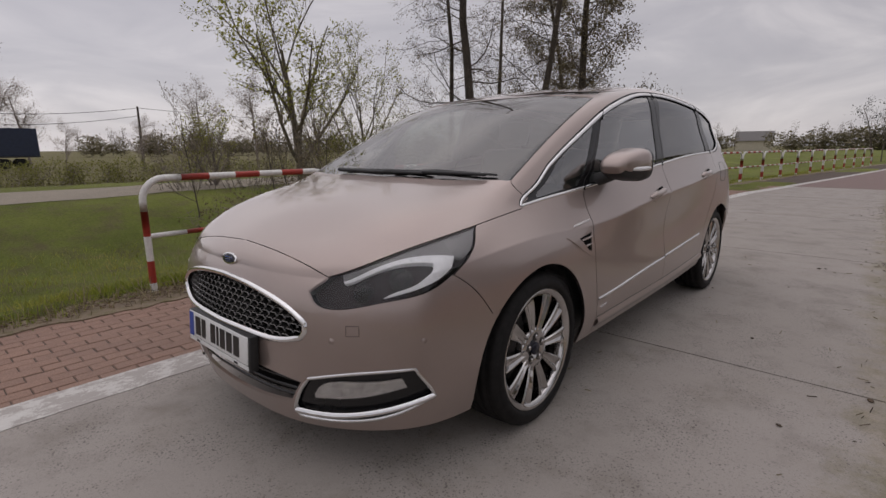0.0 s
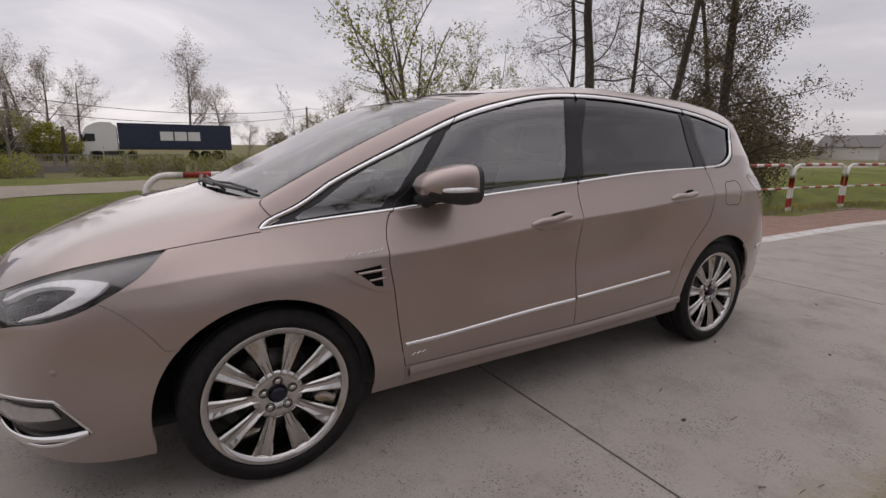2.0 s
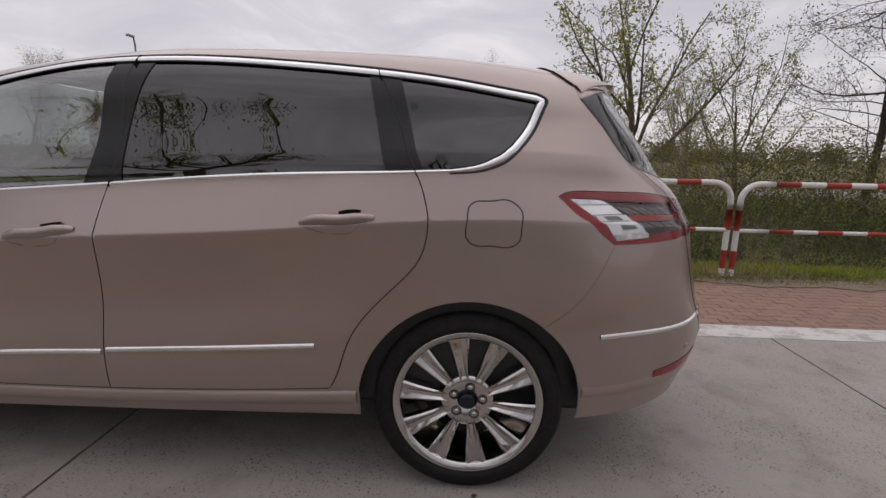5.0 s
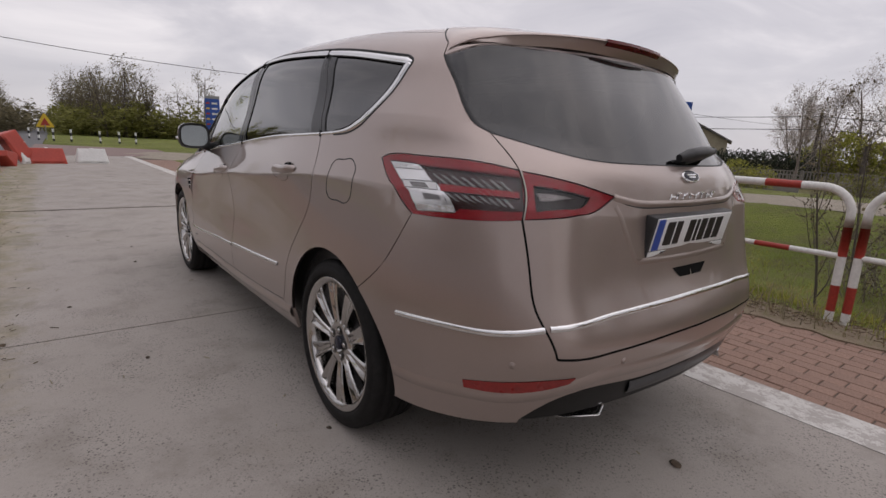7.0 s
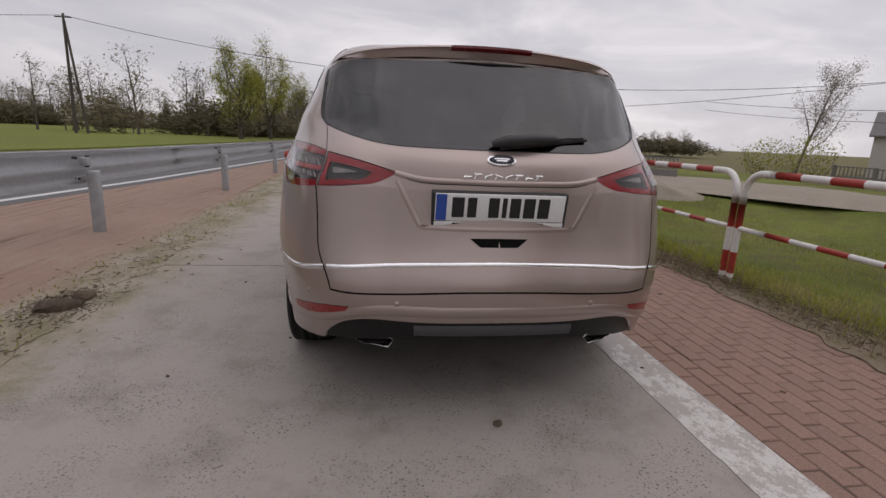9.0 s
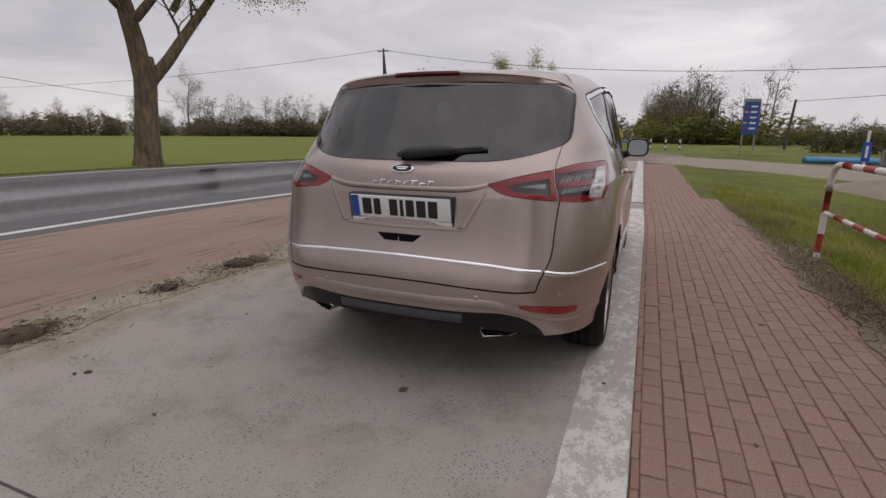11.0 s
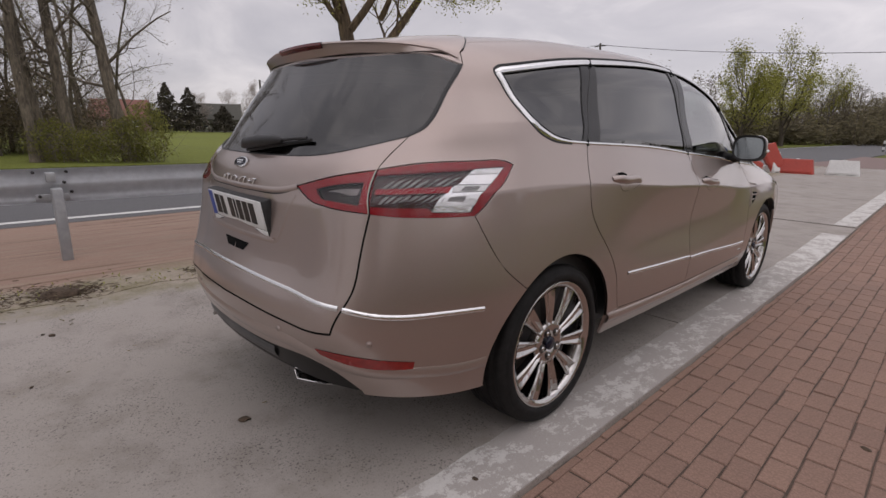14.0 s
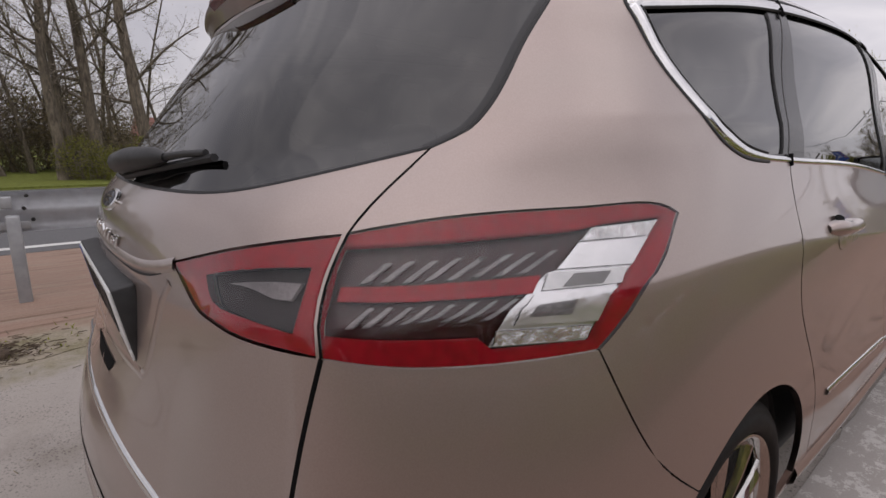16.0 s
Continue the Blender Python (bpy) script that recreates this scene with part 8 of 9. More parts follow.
ROOF_RED = surface("weathered red tiled roof", (.22, .098, .078), .8, fine=8, spread=.25)
BLUE = surface("blue painted panel", (.018, .075, .33), .45, fine=6, spread=.12)
BLUE_PALE = surface("pale blue plastic sheet", (.05, .22, .46), .5, fine=4, spread=.25)
NAVY = surface("navy tarpaulin", (.018, .028, .060), .6, fine=4, coarse=.8, spread=.2)
WHITE = surface("white paint", (.70, .70, .69), .45, fine=10, spread=.08)
YELLOW = surface("yellow sign", (.62, .42, .03), .5, spread=.1)
WINDOW = surface("dark window", (.03, .035, .04), .15, spread=.2)
FENCE = surface("grey precast fence", (.24, .225, .205), .9, fine=18, spread=.2, bump=.2)
POLE = surface("old timber pole", (.085, .072, .060), .9, fine=14, spread=.3)
STEEL = surface("galvanised lamp post", (.30, .30, .30), .5, .6, spread=.12)
CABLE = surface("black cable", (.02, .02, .02), .6)


def house(at_p, turn, w, d, h, roof_h, wall, roof, label, windows):
    t = thing("house", Matrix.Translation(at_p) @ Matrix.Rotation(radians(turn), 4, "Z"), label, "house")
    # walls with their gables
    bm = add_box(bmesh.new(), -w / 2, w / 2, -d / 2, d / 2, -.6, h)
    g = [bm.verts.new(p) for p in ((-w / 2, -d / 2, h), (-w / 2, d / 2, h), (-w / 2, 0, h + roof_h - .1), (w / 2, -d / 2, h), (w / 2, d / 2, h), (w / 2, 0, h + roof_h - .1))]
    bm.faces.new(g[:3])
    bm.faces.new(g[3:])
    part("wall", bm, wall, t, smooth=False)
    # two roof slopes with thickness, standing out over the gables
    bm = bmesh.new()
    o = .35
    for side in (-1, 1):
        drop = o * roof_h / (d / 2)
        low, top = [], []
        for x in (-w / 2 - o, w / 2 + o):
            for y, z in ((side * (d / 2 + o), h - drop), (0, h + roof_h)):
                low.append(bm.verts.new((x, y, z)))
                top.append(bm.verts.new((x, y, z + .14)))
        for q in (low, top):
            bm.faces.new((q[0], q[1], q[3], q[2]))
        for i, j in ((0, 1), (1, 3), (3, 2), (2, 0)):
            bm.faces.new((low[i], low[j], top[j], top[i]))
    bmesh.ops.recalc_face_normals(bm, faces=bm.faces)
    part("roof", bm, roof, t, smooth=False)
    for k in range(windows):
        x = -w / 2 + w * (k + .5) / windows
        f = part("window", add_box(bmesh.new(), x - .5, x + .5, -d / 2 - .04, -d / 2 + .05, .9, 2.1), WHITE, t, smooth=False)
        part("pane", add_box(bmesh.new(), x - .42, x + .42, -d / 2 - .06, -d / 2 - .02, .98, 2.02), WINDOW, f, smooth=False)
    return t


def build_truck():
    """An articulated lorry standing on the far road, its flank towards the track; x runs to its nose."""
    t = thing("truck", Matrix.Translation((64.5, .2, -.62)) @ Matrix.Rotation(radians(90), 4, "Z"), "lorry with white cab and navy curtain trailer", "truck")
    part("trailer", add_box(bmesh.new(), -8.1, 3.45, -1.25, 1.25, 1.25, 4.0, .04), NAVY, t, "navy blue curtain-sided trailer", smooth=False)
    part("trailer_rail", add_box(bmesh.new(), -8.1, 3.45, -1.27, 1.27, 1.12, 1.24, .01), PLASTIC, t, smooth=False)
    bm = bmesh.new()
    pr = [(3.75, .95), (3.55, 1.25), (3.55, 3.60), (4.0, 4.02), (4.9, 4.05), (5.6, 3.88), (6.15, 3.55), (6.45, 3.25), (6.72, 2.45), (6.85, 1.75), (6.88, .9), (6.80, .45), (6.2, .40), (6.1, .95), (5.0, .95)]
    a, b = [bm.verts.new((x, -1.22, z)) for x, z in pr], [bm.verts.new((x, 1.22, z)) for x, z in pr]
    for k in range(len(pr)):
        bm.faces.new((a[k], a[(k + 1) % len(pr)], b[(k + 1) % len(pr)], b[k]))
    bm.faces.new(a)
    bm.faces.new(b[::-1])
    bmesh.ops.recalc_face_normals(bm, faces=bm.faces)
    bmesh.ops.bevel(bm, geom=bm.edges[:], offset=.03, segments=2, affect="EDGES", clamp_overlap=True)
    cab = part("cab", bm, WHITE, t, "white driver's cab with a roof fairing", smooth=False)
    for s in (-1, 1):
        bm = bmesh.new()
        a, b = ([bm.verts.new((x, s * 1.22 + w, z)) for x, z in ((5.55, 2.0), (6.62, 1.90), (6.60, 2.35), (6.38, 2.78), (5.55, 2.78))] for w in (-.02, .02))
        bm.faces.new(a)
        bm.faces.new(b[::-1])
        for k in range(5):
            bm.faces.new((a[k], b[k], b[(k + 1) % 5], a[(k + 1) % 5]))
        bmesh.ops.recalc_face_normals(bm, faces=bm.faces)
        part("cab_window", bm, WINDOW, cab, smooth=False)
        part("cab_mirror", add_box(bmesh.new(), 6.62, 6.80, s * 1.36 - .10, s * 1.36 + .10, 1.95, 2.75, .03), PLASTIC, cab, smooth=False)
        part("fuel_tank", add_box(bmesh.new(), 3.0, 4.9, s * 1.0 - .22, s * 1.0 + .22, .45, .95, .08), PLASTIC, t, smooth=False)
    m = Matrix.Translation((6.80, 0, 2.28)) @ Matrix.Rotation(radians(-17), 4, "Y")
    part("windscreen", add_box(bmesh.new(), -.03, .03, -1.08, 1.08, -.46, .50, .02, m), WINDOW, cab, smooth=False)
    part("sun_visor", add_box(bmesh.new(), 6.45, 6.75, -1.1, 1.1, 2.86, 2.92, .02), WINDOW, cab, smooth=False)
    for k in range(5):
        part("grille_bar", add_box(bmesh.new(), 6.86, 6.90, -.75, .75, .72 + .19 * k, .84 + .19 * k, .01), PANEL_GREY, cab, smooth=False)
    for x in (-6.6, -5.3, -4.0, 2.3, 5.6):
        for s in (-1, 1):
            m = Matrix.Translation((x, s * 1.05, .5)) @ Matrix.Rotation(radians(90), 4, "X")
            part("wheel", add_lathe(bmesh.new(), [(.001, .14), (.28, .14), (.30, .16), (.5, .15), (.5, -.15), (.001, -.15)], 24, m), TYRE, t)
    # the haulier's mark as plain bars
    for x0, x1, z0, z1 in ((-1.9, -.6, 2.15, 3.15), (-3.3, -2.05, 2.15, 3.15), (-4.7, -3.45, 2.15, 3.15)):
        for s in (-1, 1):
            part("mark_bar", add_box(bmesh.new(), x0, x1, s * 1.25 - .012, s * 1.25 + .012, z0, z1), WHITE, t, smooth=False)


def text_mesh(body, size, depth):
    cu = bpy.data.curves.new("words", "FONT")
    cu.body, cu.size, cu.extrude, cu.align_x = body, size, depth, "CENTER"
    ob = bpy.data.objects.new("words", cu)
    scene.collection.objects.link(ob)
    me = bpy.data.meshes.new_from_object(ob.evaluated_get(bpy.context.evaluated_depsgraph_get()))
    bpy.data.objects.remove(ob)
    return me


def build_station():
    """The filling station's shop; its front looks along -y of its own space."""
    t = thing("filling_station", Matrix.Translation((29.2, 16.2, -.5)) @ Matrix.Rotation(radians(-56), 4, "Z"), "low brown brick filling station shop with a blue fascia", "building")
    part("wall", add_box(bmesh.new(), -3.1, 3.0, 1.2, 7.0, 0, 4.15), WALL_BRICK, t, smooth=False)
    part("roof", add_box(bmesh.new(), -3.75, 3.4, -.2, 7.4, 4.15, 4.35), ROOF_GREY, t, smooth=False)
    part("fascia", add_box(bmesh.new(), -3.85, 3.5, -.32, -.2, 4.18, 5.0, .01), BLUE, t, "blue painted fascia board", smooth=False)
    part("fascia", add_box(bmesh.new(), -3.97, -3.85, -.32, 7.4, 4.18, 5.0, .01), BLUE, t, "blue painted fascia board", smooth=False)
    part("soffit", add_box(bmesh.new(), -3.75, 3.4, -.2, 1.2, 4.05, 4.14), WALL_BRICK, t, smooth=False)
    pink = surface("dull pink lettering", (.34, .19, .165), .6)
    for word, x in (("STACJA", -.55), ("PALIW", 1.60)):
        ob = part_of("sign_lettering", text_mesh(word, .48, .02), pink, t, "raised word on the wall", smooth=False)
        ob.matrix_local = Matrix.Translation((x, 1.17, 2.95)) @ Matrix.Rotation(radians(90), 4, "X")
    for x0, x1, z0 in ((-2.8, -1.9, .9), (-1.3, .2, .9), (1.3, 2.8, .9)):
        f = part("window", add_box(bmesh.new(), x0, x1, 1.12, 1.22, z0, 2.35, .01), WHITE, t, smooth=False)
        n = 2 if x1 - x0 < 1.2 else 3
        for k in range(n):
            a = x0 + .08 + (x1 - x0 - .16) * k / n
            part("pane", add_box(bmesh.new(), a + .03, a + (x1 - x0 - .16) / n - .03, 1.09, 1.13, z0 + .1, 2.25), WINDOW, f, smooth=False)
    d = part("door", add_box(bmesh.new(), .35, 1.15, 1.12, 1.22, 0, 2.3, .01), WINDOW, t, "dark glazed door", smooth=False)
    for x, z in ((-.9, 1.1), (.3, 1.2), (2.5, 1.2), (.2, .5)):
        part("notice", add_box(bmesh.new(), x, x + .5, 1.06, 1.08, z, z + .4), WHITE, t, smooth=False)
    # parked car in front, behind the fence
    c = thing("parked_car", Matrix.Translation((27.3, 15.6, -.55)) @ Matrix.Rotation(radians(-56), 4, "Z"), "small dull red saloon behind the fence", "car")
    bm = bmesh.new()
    pr = [(-2.1, .35), (-2.1, .80), (-1.5, .92), (-.85, 1.38), (.45, 1.40), (1.15, .95), (1.95, .82), (2.1, .55), (2.05, .30)]
    a, b = [bm.verts.new((x, -.80 + (.12 if z > 1 else 0), z)) for x, z in pr], [bm.verts.new((x, .80 - (.12 if z > 1 else 0), z)) for x, z in pr]
    for k in range(len(pr)):
        bm.faces.new((a[k], a[(k + 1) % len(pr)], b[(k + 1) % len(pr)], b[k]))
    bm.faces.new(a)
    bm.faces.new(b[::-1])
    bmesh.ops.recalc_face_normals(bm, faces=bm.faces)
    part("body", bm, surface("dull red car paint", (.16, .06, .06), .4, coat=.5), c, smooth=False)
    part("side_window", add_box(bmesh.new(), -.95, .75, -.74, .74, .98, 1.30, .03), WINDOW, c, smooth=False)
    for x in (-1.3, 1.3):
        for s in (-1, 1):
            m = Matrix.Translation((x, s * .72, .31)) @ Matrix.Rotation(radians(90), 4, "X")
            part("wheel", add_lathe(bmesh.new(), [(.001, .1), (.31, .1), (.31, -.1), (.001, -.1)], 20, m), TYRE, c)
    # street lamp
    l = thing("street_lamp", Matrix.Translation((27.4, 18.4, -.5)), "tall grey street lamp beside the station", "street lamp")
    part("pole", add_tube(bmesh.new(), [(0, 0, 0), (0, 0, 4), (0, 0, 7.6), (-.25, -.1, 8.0)], [.10, .075, .05, .045], 10), STEEL, l)
    part("lamp_head", add_box(bmesh.new(), -.75, -.20, -.18, .02, 7.95, 8.08, .04), STEEL, l)
    house((47.5, 33.0, -.6), -52, 7, 7, 3.6, 2.0, WALL_WHITE, ROOF_GREY, "grey house behind the filling station", 2)
    house((48.2, 21.0, -.6), 23, 8, 5.6, 3.2, 1.5, surface("yellowish render", (.42, .37, .27), .85), ROOF_GREY, "low cream house with a grey roof", 2)


def pole_and_wires():
    tops = []
    for x, y, h, lean, label in ((-28.5, 49.5, 10.8, 0.0, "tall timber pylon pole"), (45.0, 34.4, 8.5, .25, "leaning timber electricity pole"), (13.4, 54.1, 4.7, .35, "short leaning timber pole"), (-52.6, 21.2, 6.2, -.2, "slim timber pole in the field"), (58.0, -15.7, 6.3, -.2, "slim timber pole beyond the track"),
                                 (41.5, 9.1, 5.1, 0.0, "slim timber pole by the far fence"), (41.9, 6.3, 3.0, 0.0, "short timber post by the far fence"), (22.1, 51.5, 6.9, .55, "leaning timber pole behind the hedge")):
        t = thing("utility_pole", Matrix.Translation((x, y, land(x, y))), label, "utility pole")
        part("pole", add_tube(bmesh.new(), [(0, 0, -.3), (lean * .5, 0, h * .5), (lean, 0, h)], [.15, .13, .10], 10), POLE, t)
        if h > 7:
            part("cross_arm", add_box(bmesh.new(), lean - .7, lean + .7, -.05, .05, h - .35, h - .25), POLE, t, smooth=False)
        if h > 10:
            part("stay_leg", add_tube(bmesh.new(), [(1.1, 0, -.3), (.05, 0, h - .6)], [.13, .10], 8), POLE, t)
        tops.append(Vector((x + lean, y, land(x, y) + h - .15)))
    def wire(a, b, sag):
        a, b = Vector(a), Vector(b)
        pts = [a.lerp(b, k / 24) - Vector((0, 0, sag * 4 * (k / 24) * (1 - k / 24))) for k in range(25)]
        t = part("overhead_wire", add_tube(bmesh.new(), pts, .022, 4), CABLE, None)
        tagged(t, "thin black overhead wire between poles", "wire", "overhead wires")
    wire(tops[0], tops[1], 3.0)
    wire(tops[0], (-150, 52, 10.2), 2.0)
    wire(tops[1], (130, 20, 8), 1.5)
    wire(tops[2], tops[1], .6)
    wire(tops[3], (-75, 90, 6.4), 1.0)
    wire(tops[4], tops[5], .9)
    wire(tops[4] - Vector((0, 0, .8)), tops[5] - Vector((0, 0, .9)), .9)
    wire(tops[5], (45, 60, 7.5), .8)
    wire(tops[5] - Vector((0, 0, .9)), (45, 60, 6.4), .8)
    wire(tops[4], (54, -70, 6), 1.0)
    l = thing("street_lamp", Matrix.Translation((16.6, 32.0, land(16.6, 32.0))), "slim grey lamp post behind the forecourt fence", "street lamp")
    part("pole", add_tube(bmesh.new(), [(0, 0, -.2), (.1, 0, 2.2), (.2, 0, 4.0)], [.07, .055, .045], 8), STEEL, l)
    part("arm", add_tube(bmesh.new(), [(.18, 0, 3.7), (.45, 0, 3.9), (.75, 0, 3.95)], .025, 6), STEEL, l)
    part("lamp_head", add_box(bmesh.new(), .08, .32, -.1, .1, 3.95, 4.12, .03), STEEL, l)


def build_signs():
    t = thing("price_sign", Matrix.Translation((7.02, 33.7, -.04)) @ Matrix.Rotation(radians(-8), 4, "Z") @ Matrix.Diagonal((.89, .89, .95, 1)), "blue fuel price pylon with pale bars", "sign")
    part("post", add_box(bmesh.new(), -.45, -.33, -.06, .06, -.3, 1.5), STEEL, t, smooth=False)
    part("post", add_box(bmesh.new(), .33, .45, -.06, .06, -.3, 1.5), STEEL, t, smooth=False)
    part("panel", add_box(bmesh.new(), -.50, .50, -.12, .12, 1.45, 3.75, .02), BLUE, t, smooth=False)
    part("header", add_box(bmesh.new(), -.50, .50, -.13, .13, 3.60, 3.80, .01), STEEL, t, smooth=False)
    for k in range(5):
        z = 3.30 - .36 * k
        part("price_bar", add_box(bmesh.new(), -.44, -.20, -.135, -.121, z - .06, z + .05), YELLOW if k % 2 else RAIL_RED, t, smooth=False)
        part("price_bar", add_box(bmesh.new(), -.05, .34, -.135, -.121, z - .07, z + .05), WHITE, t, smooth=False)
    t = thing("warning_sign", Matrix.Translation((-2.05, 52, 0)), "yellow warning triangle beside the road", "sign")
    part("post", add_tube(bmesh.new(), [(0, 0, -.2), (0, 0, 1.2)], .04, 8), STEEL, t)
    bm = bmesh.new()
    front, rear = ([bm.verts.new((x, y, z)) for x, z in ((-.60, .98), (.60, .98), (.60, 1.06), (.06, 2.10), (-.06, 2.10), (-.60, 1.06))] for y in (-.02, .02))
    bm.faces.new(front)
    bm.faces.new(rear[::-1])
    for k in range(6):
        bm.faces.new((front[k], rear[k], rear[(k + 1) % 6], front[(k + 1) % 6]))
    part("board", bm, YELLOW, t, smooth=False)
    bm = bmesh.new()
    bm.faces.new([bm.verts.new(p) for p in ((-.34, -.030, 1.12), (.34, -.030, 1.12), (0, -.030, 1.76))])
    part("triangle", bm, RAIL_RED, t, smooth=False)
    for k, (x, y) in enumerate(((-3.2, 52), (-2.5, 47), (-1.6, 46.5), (-.5, 46), (1.2, 43.3), (2.4, 43), (3.5, 43))):
        t = thing("marker_post", Matrix.Translation((x, y, 0)), "short black and white marker post on the verge", "marker post", "marker posts at the junction")
        for q in range(4):
            part("band", add_tube(bmesh.new(), [(0, 0, -.1 + .25 * q), (0, 0, .15 + .25 * q)], .07, 8), WHITE if q % 2 else PLASTIC, t)
    t = thing("forecourt_sign", Matrix.Translation((9.0, 20.2, -.05)), "narrow blue and white forecourt sign on a post", "sign")
    part("post", add_tube(bmesh.new(), [(0, 0, -.2), (0, 0, 1.55)], .05, 10), WHITE, t)
    part("panel", add_box(bmesh.new(), -.14, .14, -.08, -.03, .35, 1.10, .01), BLUE, t, smooth=False)
    part("bar", add_box(bmesh.new(), -.04, .04, -.09, -.079, .5, .95), WHITE, t, smooth=False)
    bm = bmesh.new()
    bmesh.ops.create_grid(bm, x_segments=40, y_segments=30, size=1)
    for v in bm.verts:
        d = math.hypot(v.co.x, v.co.y)
        h = max(0, 1 - d) ** .8 * (.55 + .20 * noise.noise(v.co * 2.6)) + .06 * noise.noise(v.co * 7) * max(0, 1 - d)
        x, y = 7.6 + v.co.x * 2.2 - v.co.y * .5, 10.6 + v.co.y * 1.3 - v.co.x * .6
        v.co = Vector((x, y, land(x, y) + h - .05))
    tagged(part("sand_heap", bm, GRAVEL, None), "low heap of pale sand beside the track", "sand")
    t = thing("pipe_stack", Matrix.Translation((9.4, 24.3, 0)), "low stack wrapped in blue plastic", "pile")
    for k in range(5):
        part("pipe", add_tube(bmesh.new(), [(-1.3, .18 * k, .14 + .03 * (k % 2)), (1.4, .18 * k - .3, .14 + .03 * (k % 2))], .13, 10), BLUE_PALE, t)


def fence_run(path, h, label, panel_w=2.0, base=None):
    t = thing("concrete_fence", Matrix(), label, "fence")
    for a, b in zip(path[:-1], path[1:]):
        a, b = Vector((*a, 0)), Vector((*b, 0))
        n = max(1, round((b - a).length / panel_w))
        for k in range(n):
            p, q = a.lerp(b, k / n), a.lerp(b, (k + 1) / n)
            z = (land(p.x, p.y) if base is None else base)
            ang = math.atan2((q - p).y, (q - p).x)
            m = Matrix.Translation((p.x, p.y, z)) @ Matrix.Rotation(ang, 4, "Z")
            L = (q - p).length
            part("post", add_box(bmesh.new(), -.07, .07, -.07, .07, -.3, h + .06, .01, m), FENCE, t, smooth=False)
            bm = bmesh.new()
            add_box(bm, .06, L - .06, -.03, .03, 0, h * .40, .005, m)
            add_box(bm, .06, L - .06, -.03, .03, h * .43, h * .52, .005, m)
            add_box(bm, .06, L - .06, -.03, .03, h - .07, h, .005, m)
            slots = max(4, int(L / .18))
            for s in range(slots):
                x = .08 + (L - .2) * s / (slots - 1)
                add_box(bm, x, x + .055, -.025, .025, h * .5, h - .05, 0, m)
            part("panel", bm, FENCE, t, smooth=False)


def build_far():
    build_truck()
    build_station()
    pole_and_wires()
    build_signs()
    fence_run([(34.0, 22.0), (36.6, 12.0), (38.2, -1.0)], 1.15, "grey precast concrete fence with slotted panels")
    fence_run([(9.2, 19.0), (10.3, 16.6), (11.6, 13.9)], .78, "low grey precast concrete fence by the forecourt")
    fence_run([(25.5, 20.5), (28.6, 11.2), (29.5, 6.0)], 1.10, "grey precast fence in front of the station")
    house((-107.1, 42.2, 0), 68, 10.5, 5, 2.9, .35, WALL_WHITE, ROOF_GREY, "long low white farm building across the field", 5)
    house((-107.5, 36.0, 0), 68, 8.5, 7, 2.7, 2.9, surface("grey green gable", (.20, .20, .17), .85), ROOF_DARK, "dark-roofed farmhouse half hidden by firs", 2)
    house((-112, 19.6, 0), 68, 9, 8, 2.6, 3.2, surface("brick gable", (.20, .11, .09), .85), ROOF_RED, "red-roofed house half hidden by trees", 3)
    house((62, -186, -.65), 8, 9, 6, 2.4, 1.8, WALL_WHITE, ROOF_GREY, "small white house beyond the meadow", 2)
    house((32, -190, -.65), 5, 10, 8, 3.4, 2.8, surface("cream render", (.50, .46, .36), .85), ROOF_GREY, "cream village house on the horizon", 3)
    house((48, -140, -.65), 0, 12, 8, 3.0, 2.4, WALL_WHITE, ROOF_GREY, "pale village house on the horizon", 3)


# ---- grass, litter and stray bits ----
def blades(name, boxes, mat, label, seed, h0, h1, keep=None):
    rng = np.random.default_rng(seed)
    verts, faces = [], []
    for x0, x1, y0, y1, n in boxes:
        for _ in range(n):
            x, y = rng.uniform(x0, x1), rng.uniform(y0, y1)
            x += kerb(y) - 1.1
            if noise.noise(Vector((x * .8, y * .8, seed))) + rng.normal(0, .25) < -.12:
                continue
            z = (land(x, y) if x > -1.5 else .015) - .01
            a, h, w = rng.uniform(0, 6.3), rng.uniform(h0, h1), rng.uniform(.003, .007)
            bx, by = rng.normal(0, .45, 2) * h
            c, s = math.cos(a) * w, math.sin(a) * w
            k = len(verts)
            verts += [(x - c, y - s, z), (x + c, y + s, z), (x + bx * .4 + c * .6, y + by * .4 + s * .6, z + h * .62), (x + bx * .4 - c * .6, y + by * .4 - s * .6, z + h * .62), (x + bx, y + by, z + h * .95)]
            faces += [(k, k + 1, k + 2, k + 3), (k + 3, k + 2, k + 4)]
    me = bpy.data.meshes.new(name)
    me.from_pydata(verts, [], faces)
    tagged(part_of(name, me, mat, None, smooth=False), label, "grass", kind="stuff")


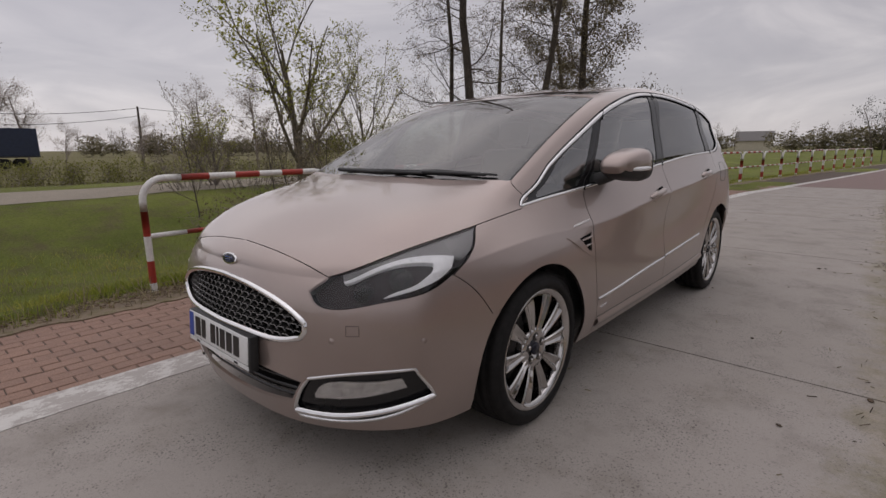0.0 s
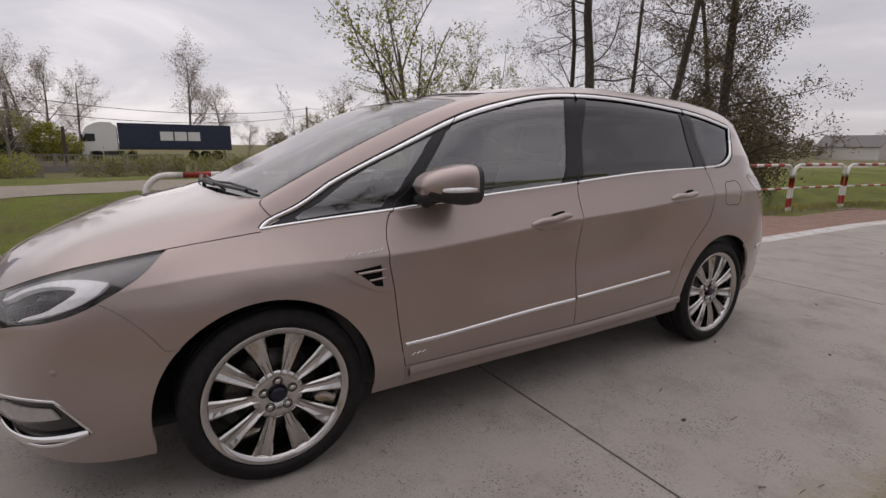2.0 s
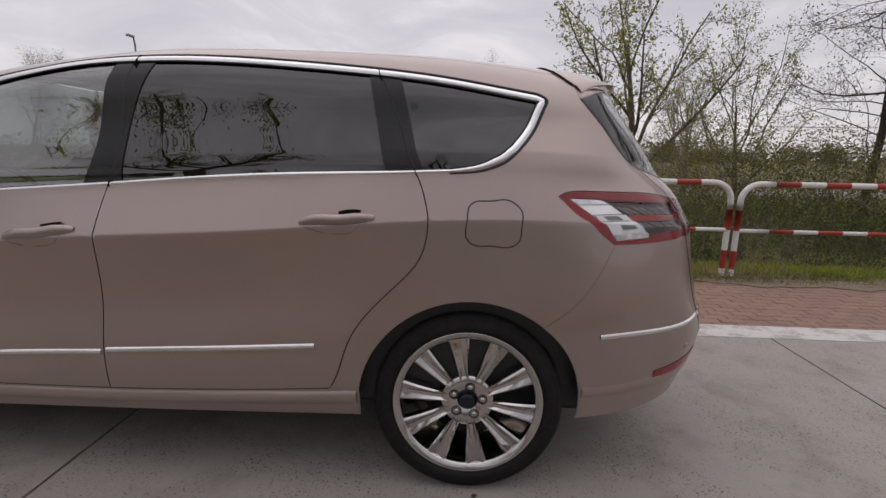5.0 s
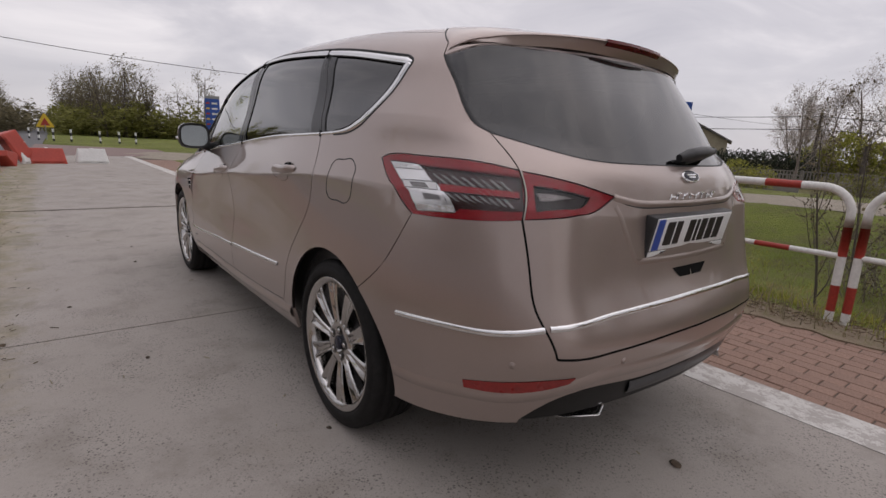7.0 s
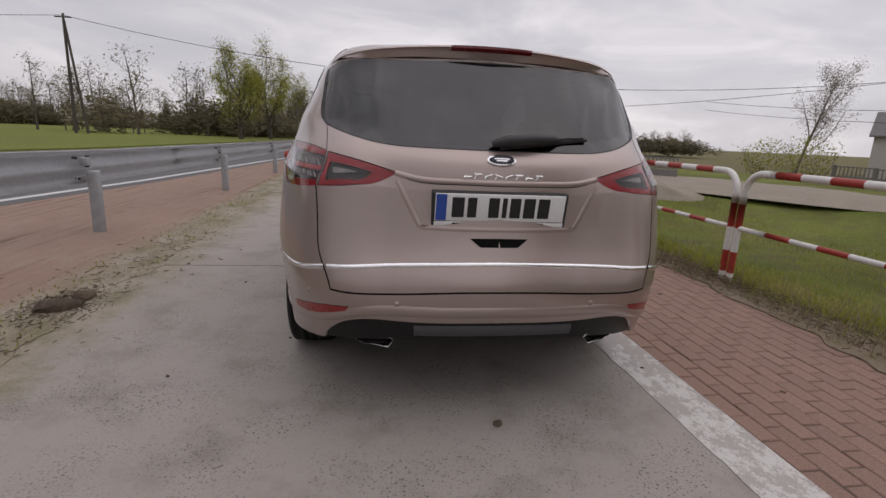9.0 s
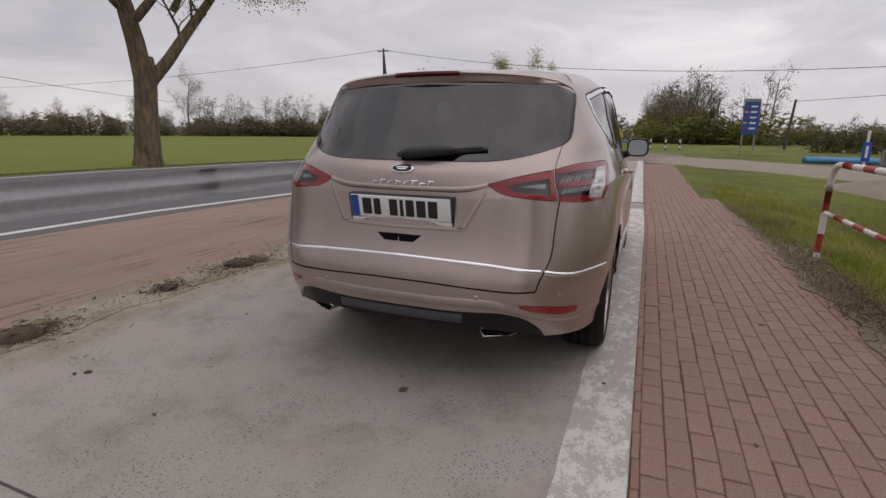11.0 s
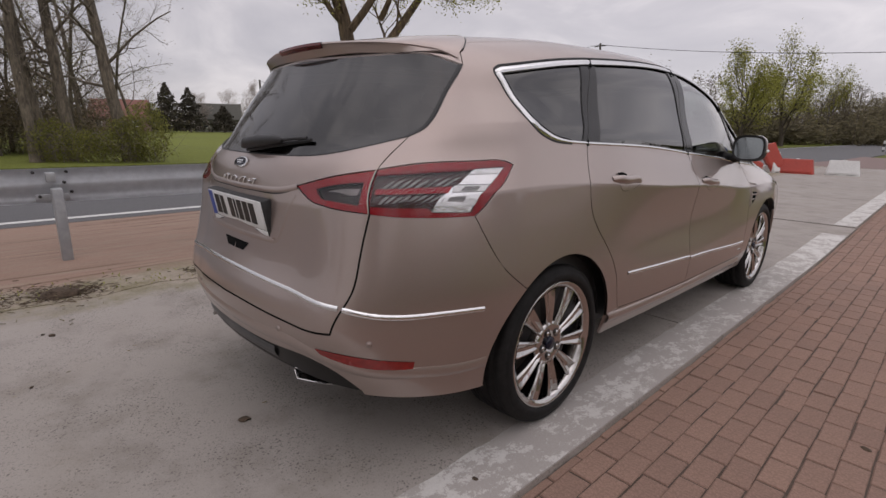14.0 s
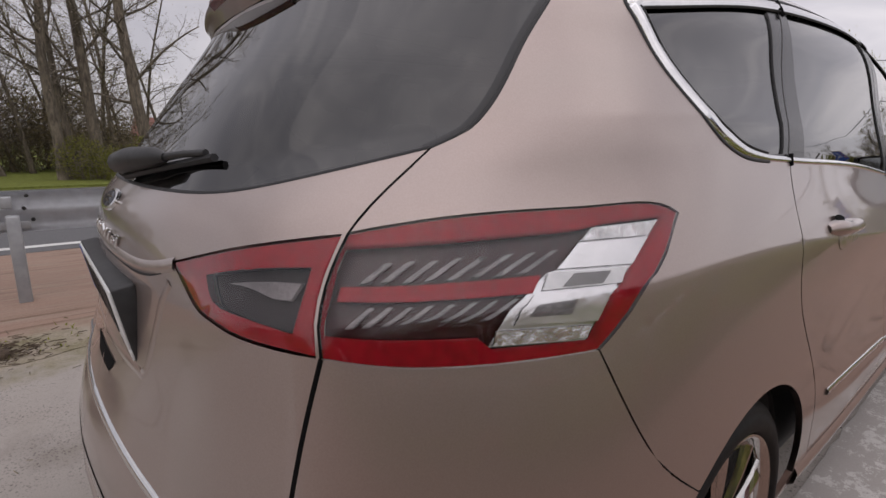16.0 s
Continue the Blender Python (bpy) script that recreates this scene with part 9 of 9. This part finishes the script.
def sticks(name, spots, mat, label, seed, length=(.02, .09), top=.03):
    rng = np.random.default_rng(seed)
    verts, faces = [], []
    for x0, y0, rx, ry, n in spots:
        for _ in range(n):
            x, y = x0 + rng.normal(0, rx), y0 + rng.normal(0, ry)
            L, a, e = rng.uniform(*length), rng.normal(1.5, .7), rng.normal(0, .12)
            z = .008 + abs(rng.normal(0, top)) * math.exp(-((x - x0) / rx) ** 2 / 2 - ((y - y0) / ry) ** 2 / 2)
            d = np.array([math.cos(a), math.sin(a), e]) * L / 2
            s = np.array([-math.sin(a), math.cos(a), 0]) * rng.uniform(.001, .0028)
            u = np.array([0, 0, rng.uniform(.002, .005)])
            c = np.array([x, y, z])
            k = len(verts)
            verts += [tuple(c - d - s), tuple(c - d + s), tuple(c - d + u), tuple(c + d - s), tuple(c + d + s), tuple(c + d + u)]
            faces += [(k, k + 1, k + 4, k + 3), (k + 1, k + 2, k + 5, k + 4), (k + 2, k, k + 3, k + 5), (k, k + 2, k + 1), (k + 3, k + 4, k + 5)]
    me = bpy.data.meshes.new(name)
    me.from_pydata(verts, [], faces)
    tagged(part_of(name, me, mat, None, smooth=False), label, "litter", kind="stuff")


def clod(name, at_p, size, mat, label, category, group, seed):
    bm = bmesh.new()
    bmesh.ops.create_icosphere(bm, subdivisions=2, radius=1)
    rng = np.random.default_rng(seed)
    for v in bm.verts:
        k = 1 + .35 * noise.noise(v.co * 1.9 + Vector((seed, 0, 0)))
        v.co = Vector((v.co.x * size * k, v.co.y * size * k * rng.uniform(.98, 1.02) * .7, max(-.15, v.co.z) * size * .40 * k))
    t = part(name, bm, mat, None)
    t.matrix_world = Matrix.Translation(at_p) @ Matrix.Rotation(seed * 1.3, 4, "Z")
    tagged(t, label, category, group)


def build_small():
    blades("grass", [(2.56, 2.80, 2.4, 9, 2600), (2.58, 2.90, -14, 2.4, 1500), (2.84, 3.6, -14, 2.4, 24000), (2.74, 3.6, 2.4, 10, 12000), (3.6, 6.5, -14, 10, 52000), (6.5, 10, -16, 10, 26000), (2.6, 4.5, -34, -14, 12000)], GRASS, "uneven spring grass beside the pavement and in the ditch", 301, .03, .12)
    blades("dry_grass", [(2.45, 3.0, -14, 6, 3500), (3, 9, -14, 8, 7000)], GRASS_DRY, "dry stalks among the spring grass", 302, .05, .22)
    sticks("verge_litter", [(-2.42, -3.45, .15, .16, 900), (-2.42, -2.75, .10, .14, 420), (-2.45, -1.7, .08, .12, 220), (-2.45, -.9, .12, .22, 460), (-2.62, -3.1, .10, .3, 260), (-2.5, .3, .2, .5, 120), (-2.4, -5.3, .2, .8, 220), (-2.25, -8.8, .25, .9, 260), (-2.4, 1.2, .18, .5, 110), (-2.5, 4, .2, 1.5, 150), (-2.4, 8, .2, 2, 150)], LITTER, "dead stalks and soil swept along the lane edge", 303, (.012, .055))
    sticks("pale_litter", [(-2.4, -3.0, .22, .8, 120), (-2.4, -.6, .22, .8, 110), (-2.3, -7, .25, 2.2, 140), (-1.3, -2.5, .7, 1.5, 14), (-1.2, 2.5, .7, 1.5, 14)], GRASS_DRY, "pale dry stalks along the lane edge", 304, (.012, .05), .012)
    sticks("pavement_litter", [(2.70, .3, .12, 1.2, 3000), (2.66, -5, .12, 3.0, 1800), (2.55, 3.5, .05, 1.4, 400)], LITTER_LEAF, "dead leaves and soil along the pavement edge", 305, (.01, .05), .018)
    sticks("pale_pavement_litter", [(2.72, .3, .14, 1.4, 320), (2.60, 3, .08, 3.0, 160)], GRASS_DRY, "pale dead grass along the pavement edge", 306, (.02, .07), .015)
    blades("edge_grass", [(-2.85, -2.3, -12, 14, 3200)], GRASS, "sparse low grass on the soil by the lane", 307, .008, .028)
    for k, (x, y, size) in enumerate(((-2.43, -3.46, .17), (-2.40, -3.30, .11), (-2.42, -2.76, .13), (-2.45, -1.70, .09), (-2.46, -.92, .14), (-2.42, -.70, .10))):
        clod("soil_clod", (x, y, .010), size, LITTER, "flat dark clod of roots and soil at the lane edge", "soil", "clods along the lane edge", 40 + k)
    rng = np.random.default_rng(12)
    clod("dry_leaf", (.037, -2.412, .004), .026, LITTER, "dark curled leaf lying on the concrete", "leaf", "scattered leaves", 1)
    spots = [(-1.63, -2.94), (-1.58, -2.90), (-.95, -1.46), (.96, -1.95), (-1.45, -.35), (-1.75, .75), (-1.25, 1.9), (-.35, 3.05), (-.2, 3.2), (-2.05, .2), (-1.2, 2.6), (1.02, -3.1), (-.9, -3.05), (-1.9, -4.4), (-1.1, -5.2), (-.3, -6.3), (1.6, -2.2), (1.9, -.6), (-1.7, 3.4), (-1.45, -1.9)]
    for k, (x, y) in enumerate(spots):
        clod("dry_leaf", (x, y, .004 if x < 1.1 else -.026), rng.uniform(.010, .022), LITTER, "small dry leaf or crumb of soil on the ground", "leaf", "scattered leaves", k + 2)


build_railings()
build_guardrail()
build_barriers()
build_far()
build_trees()
build_woods()
build_bushes()
build_small()
build_pavement()
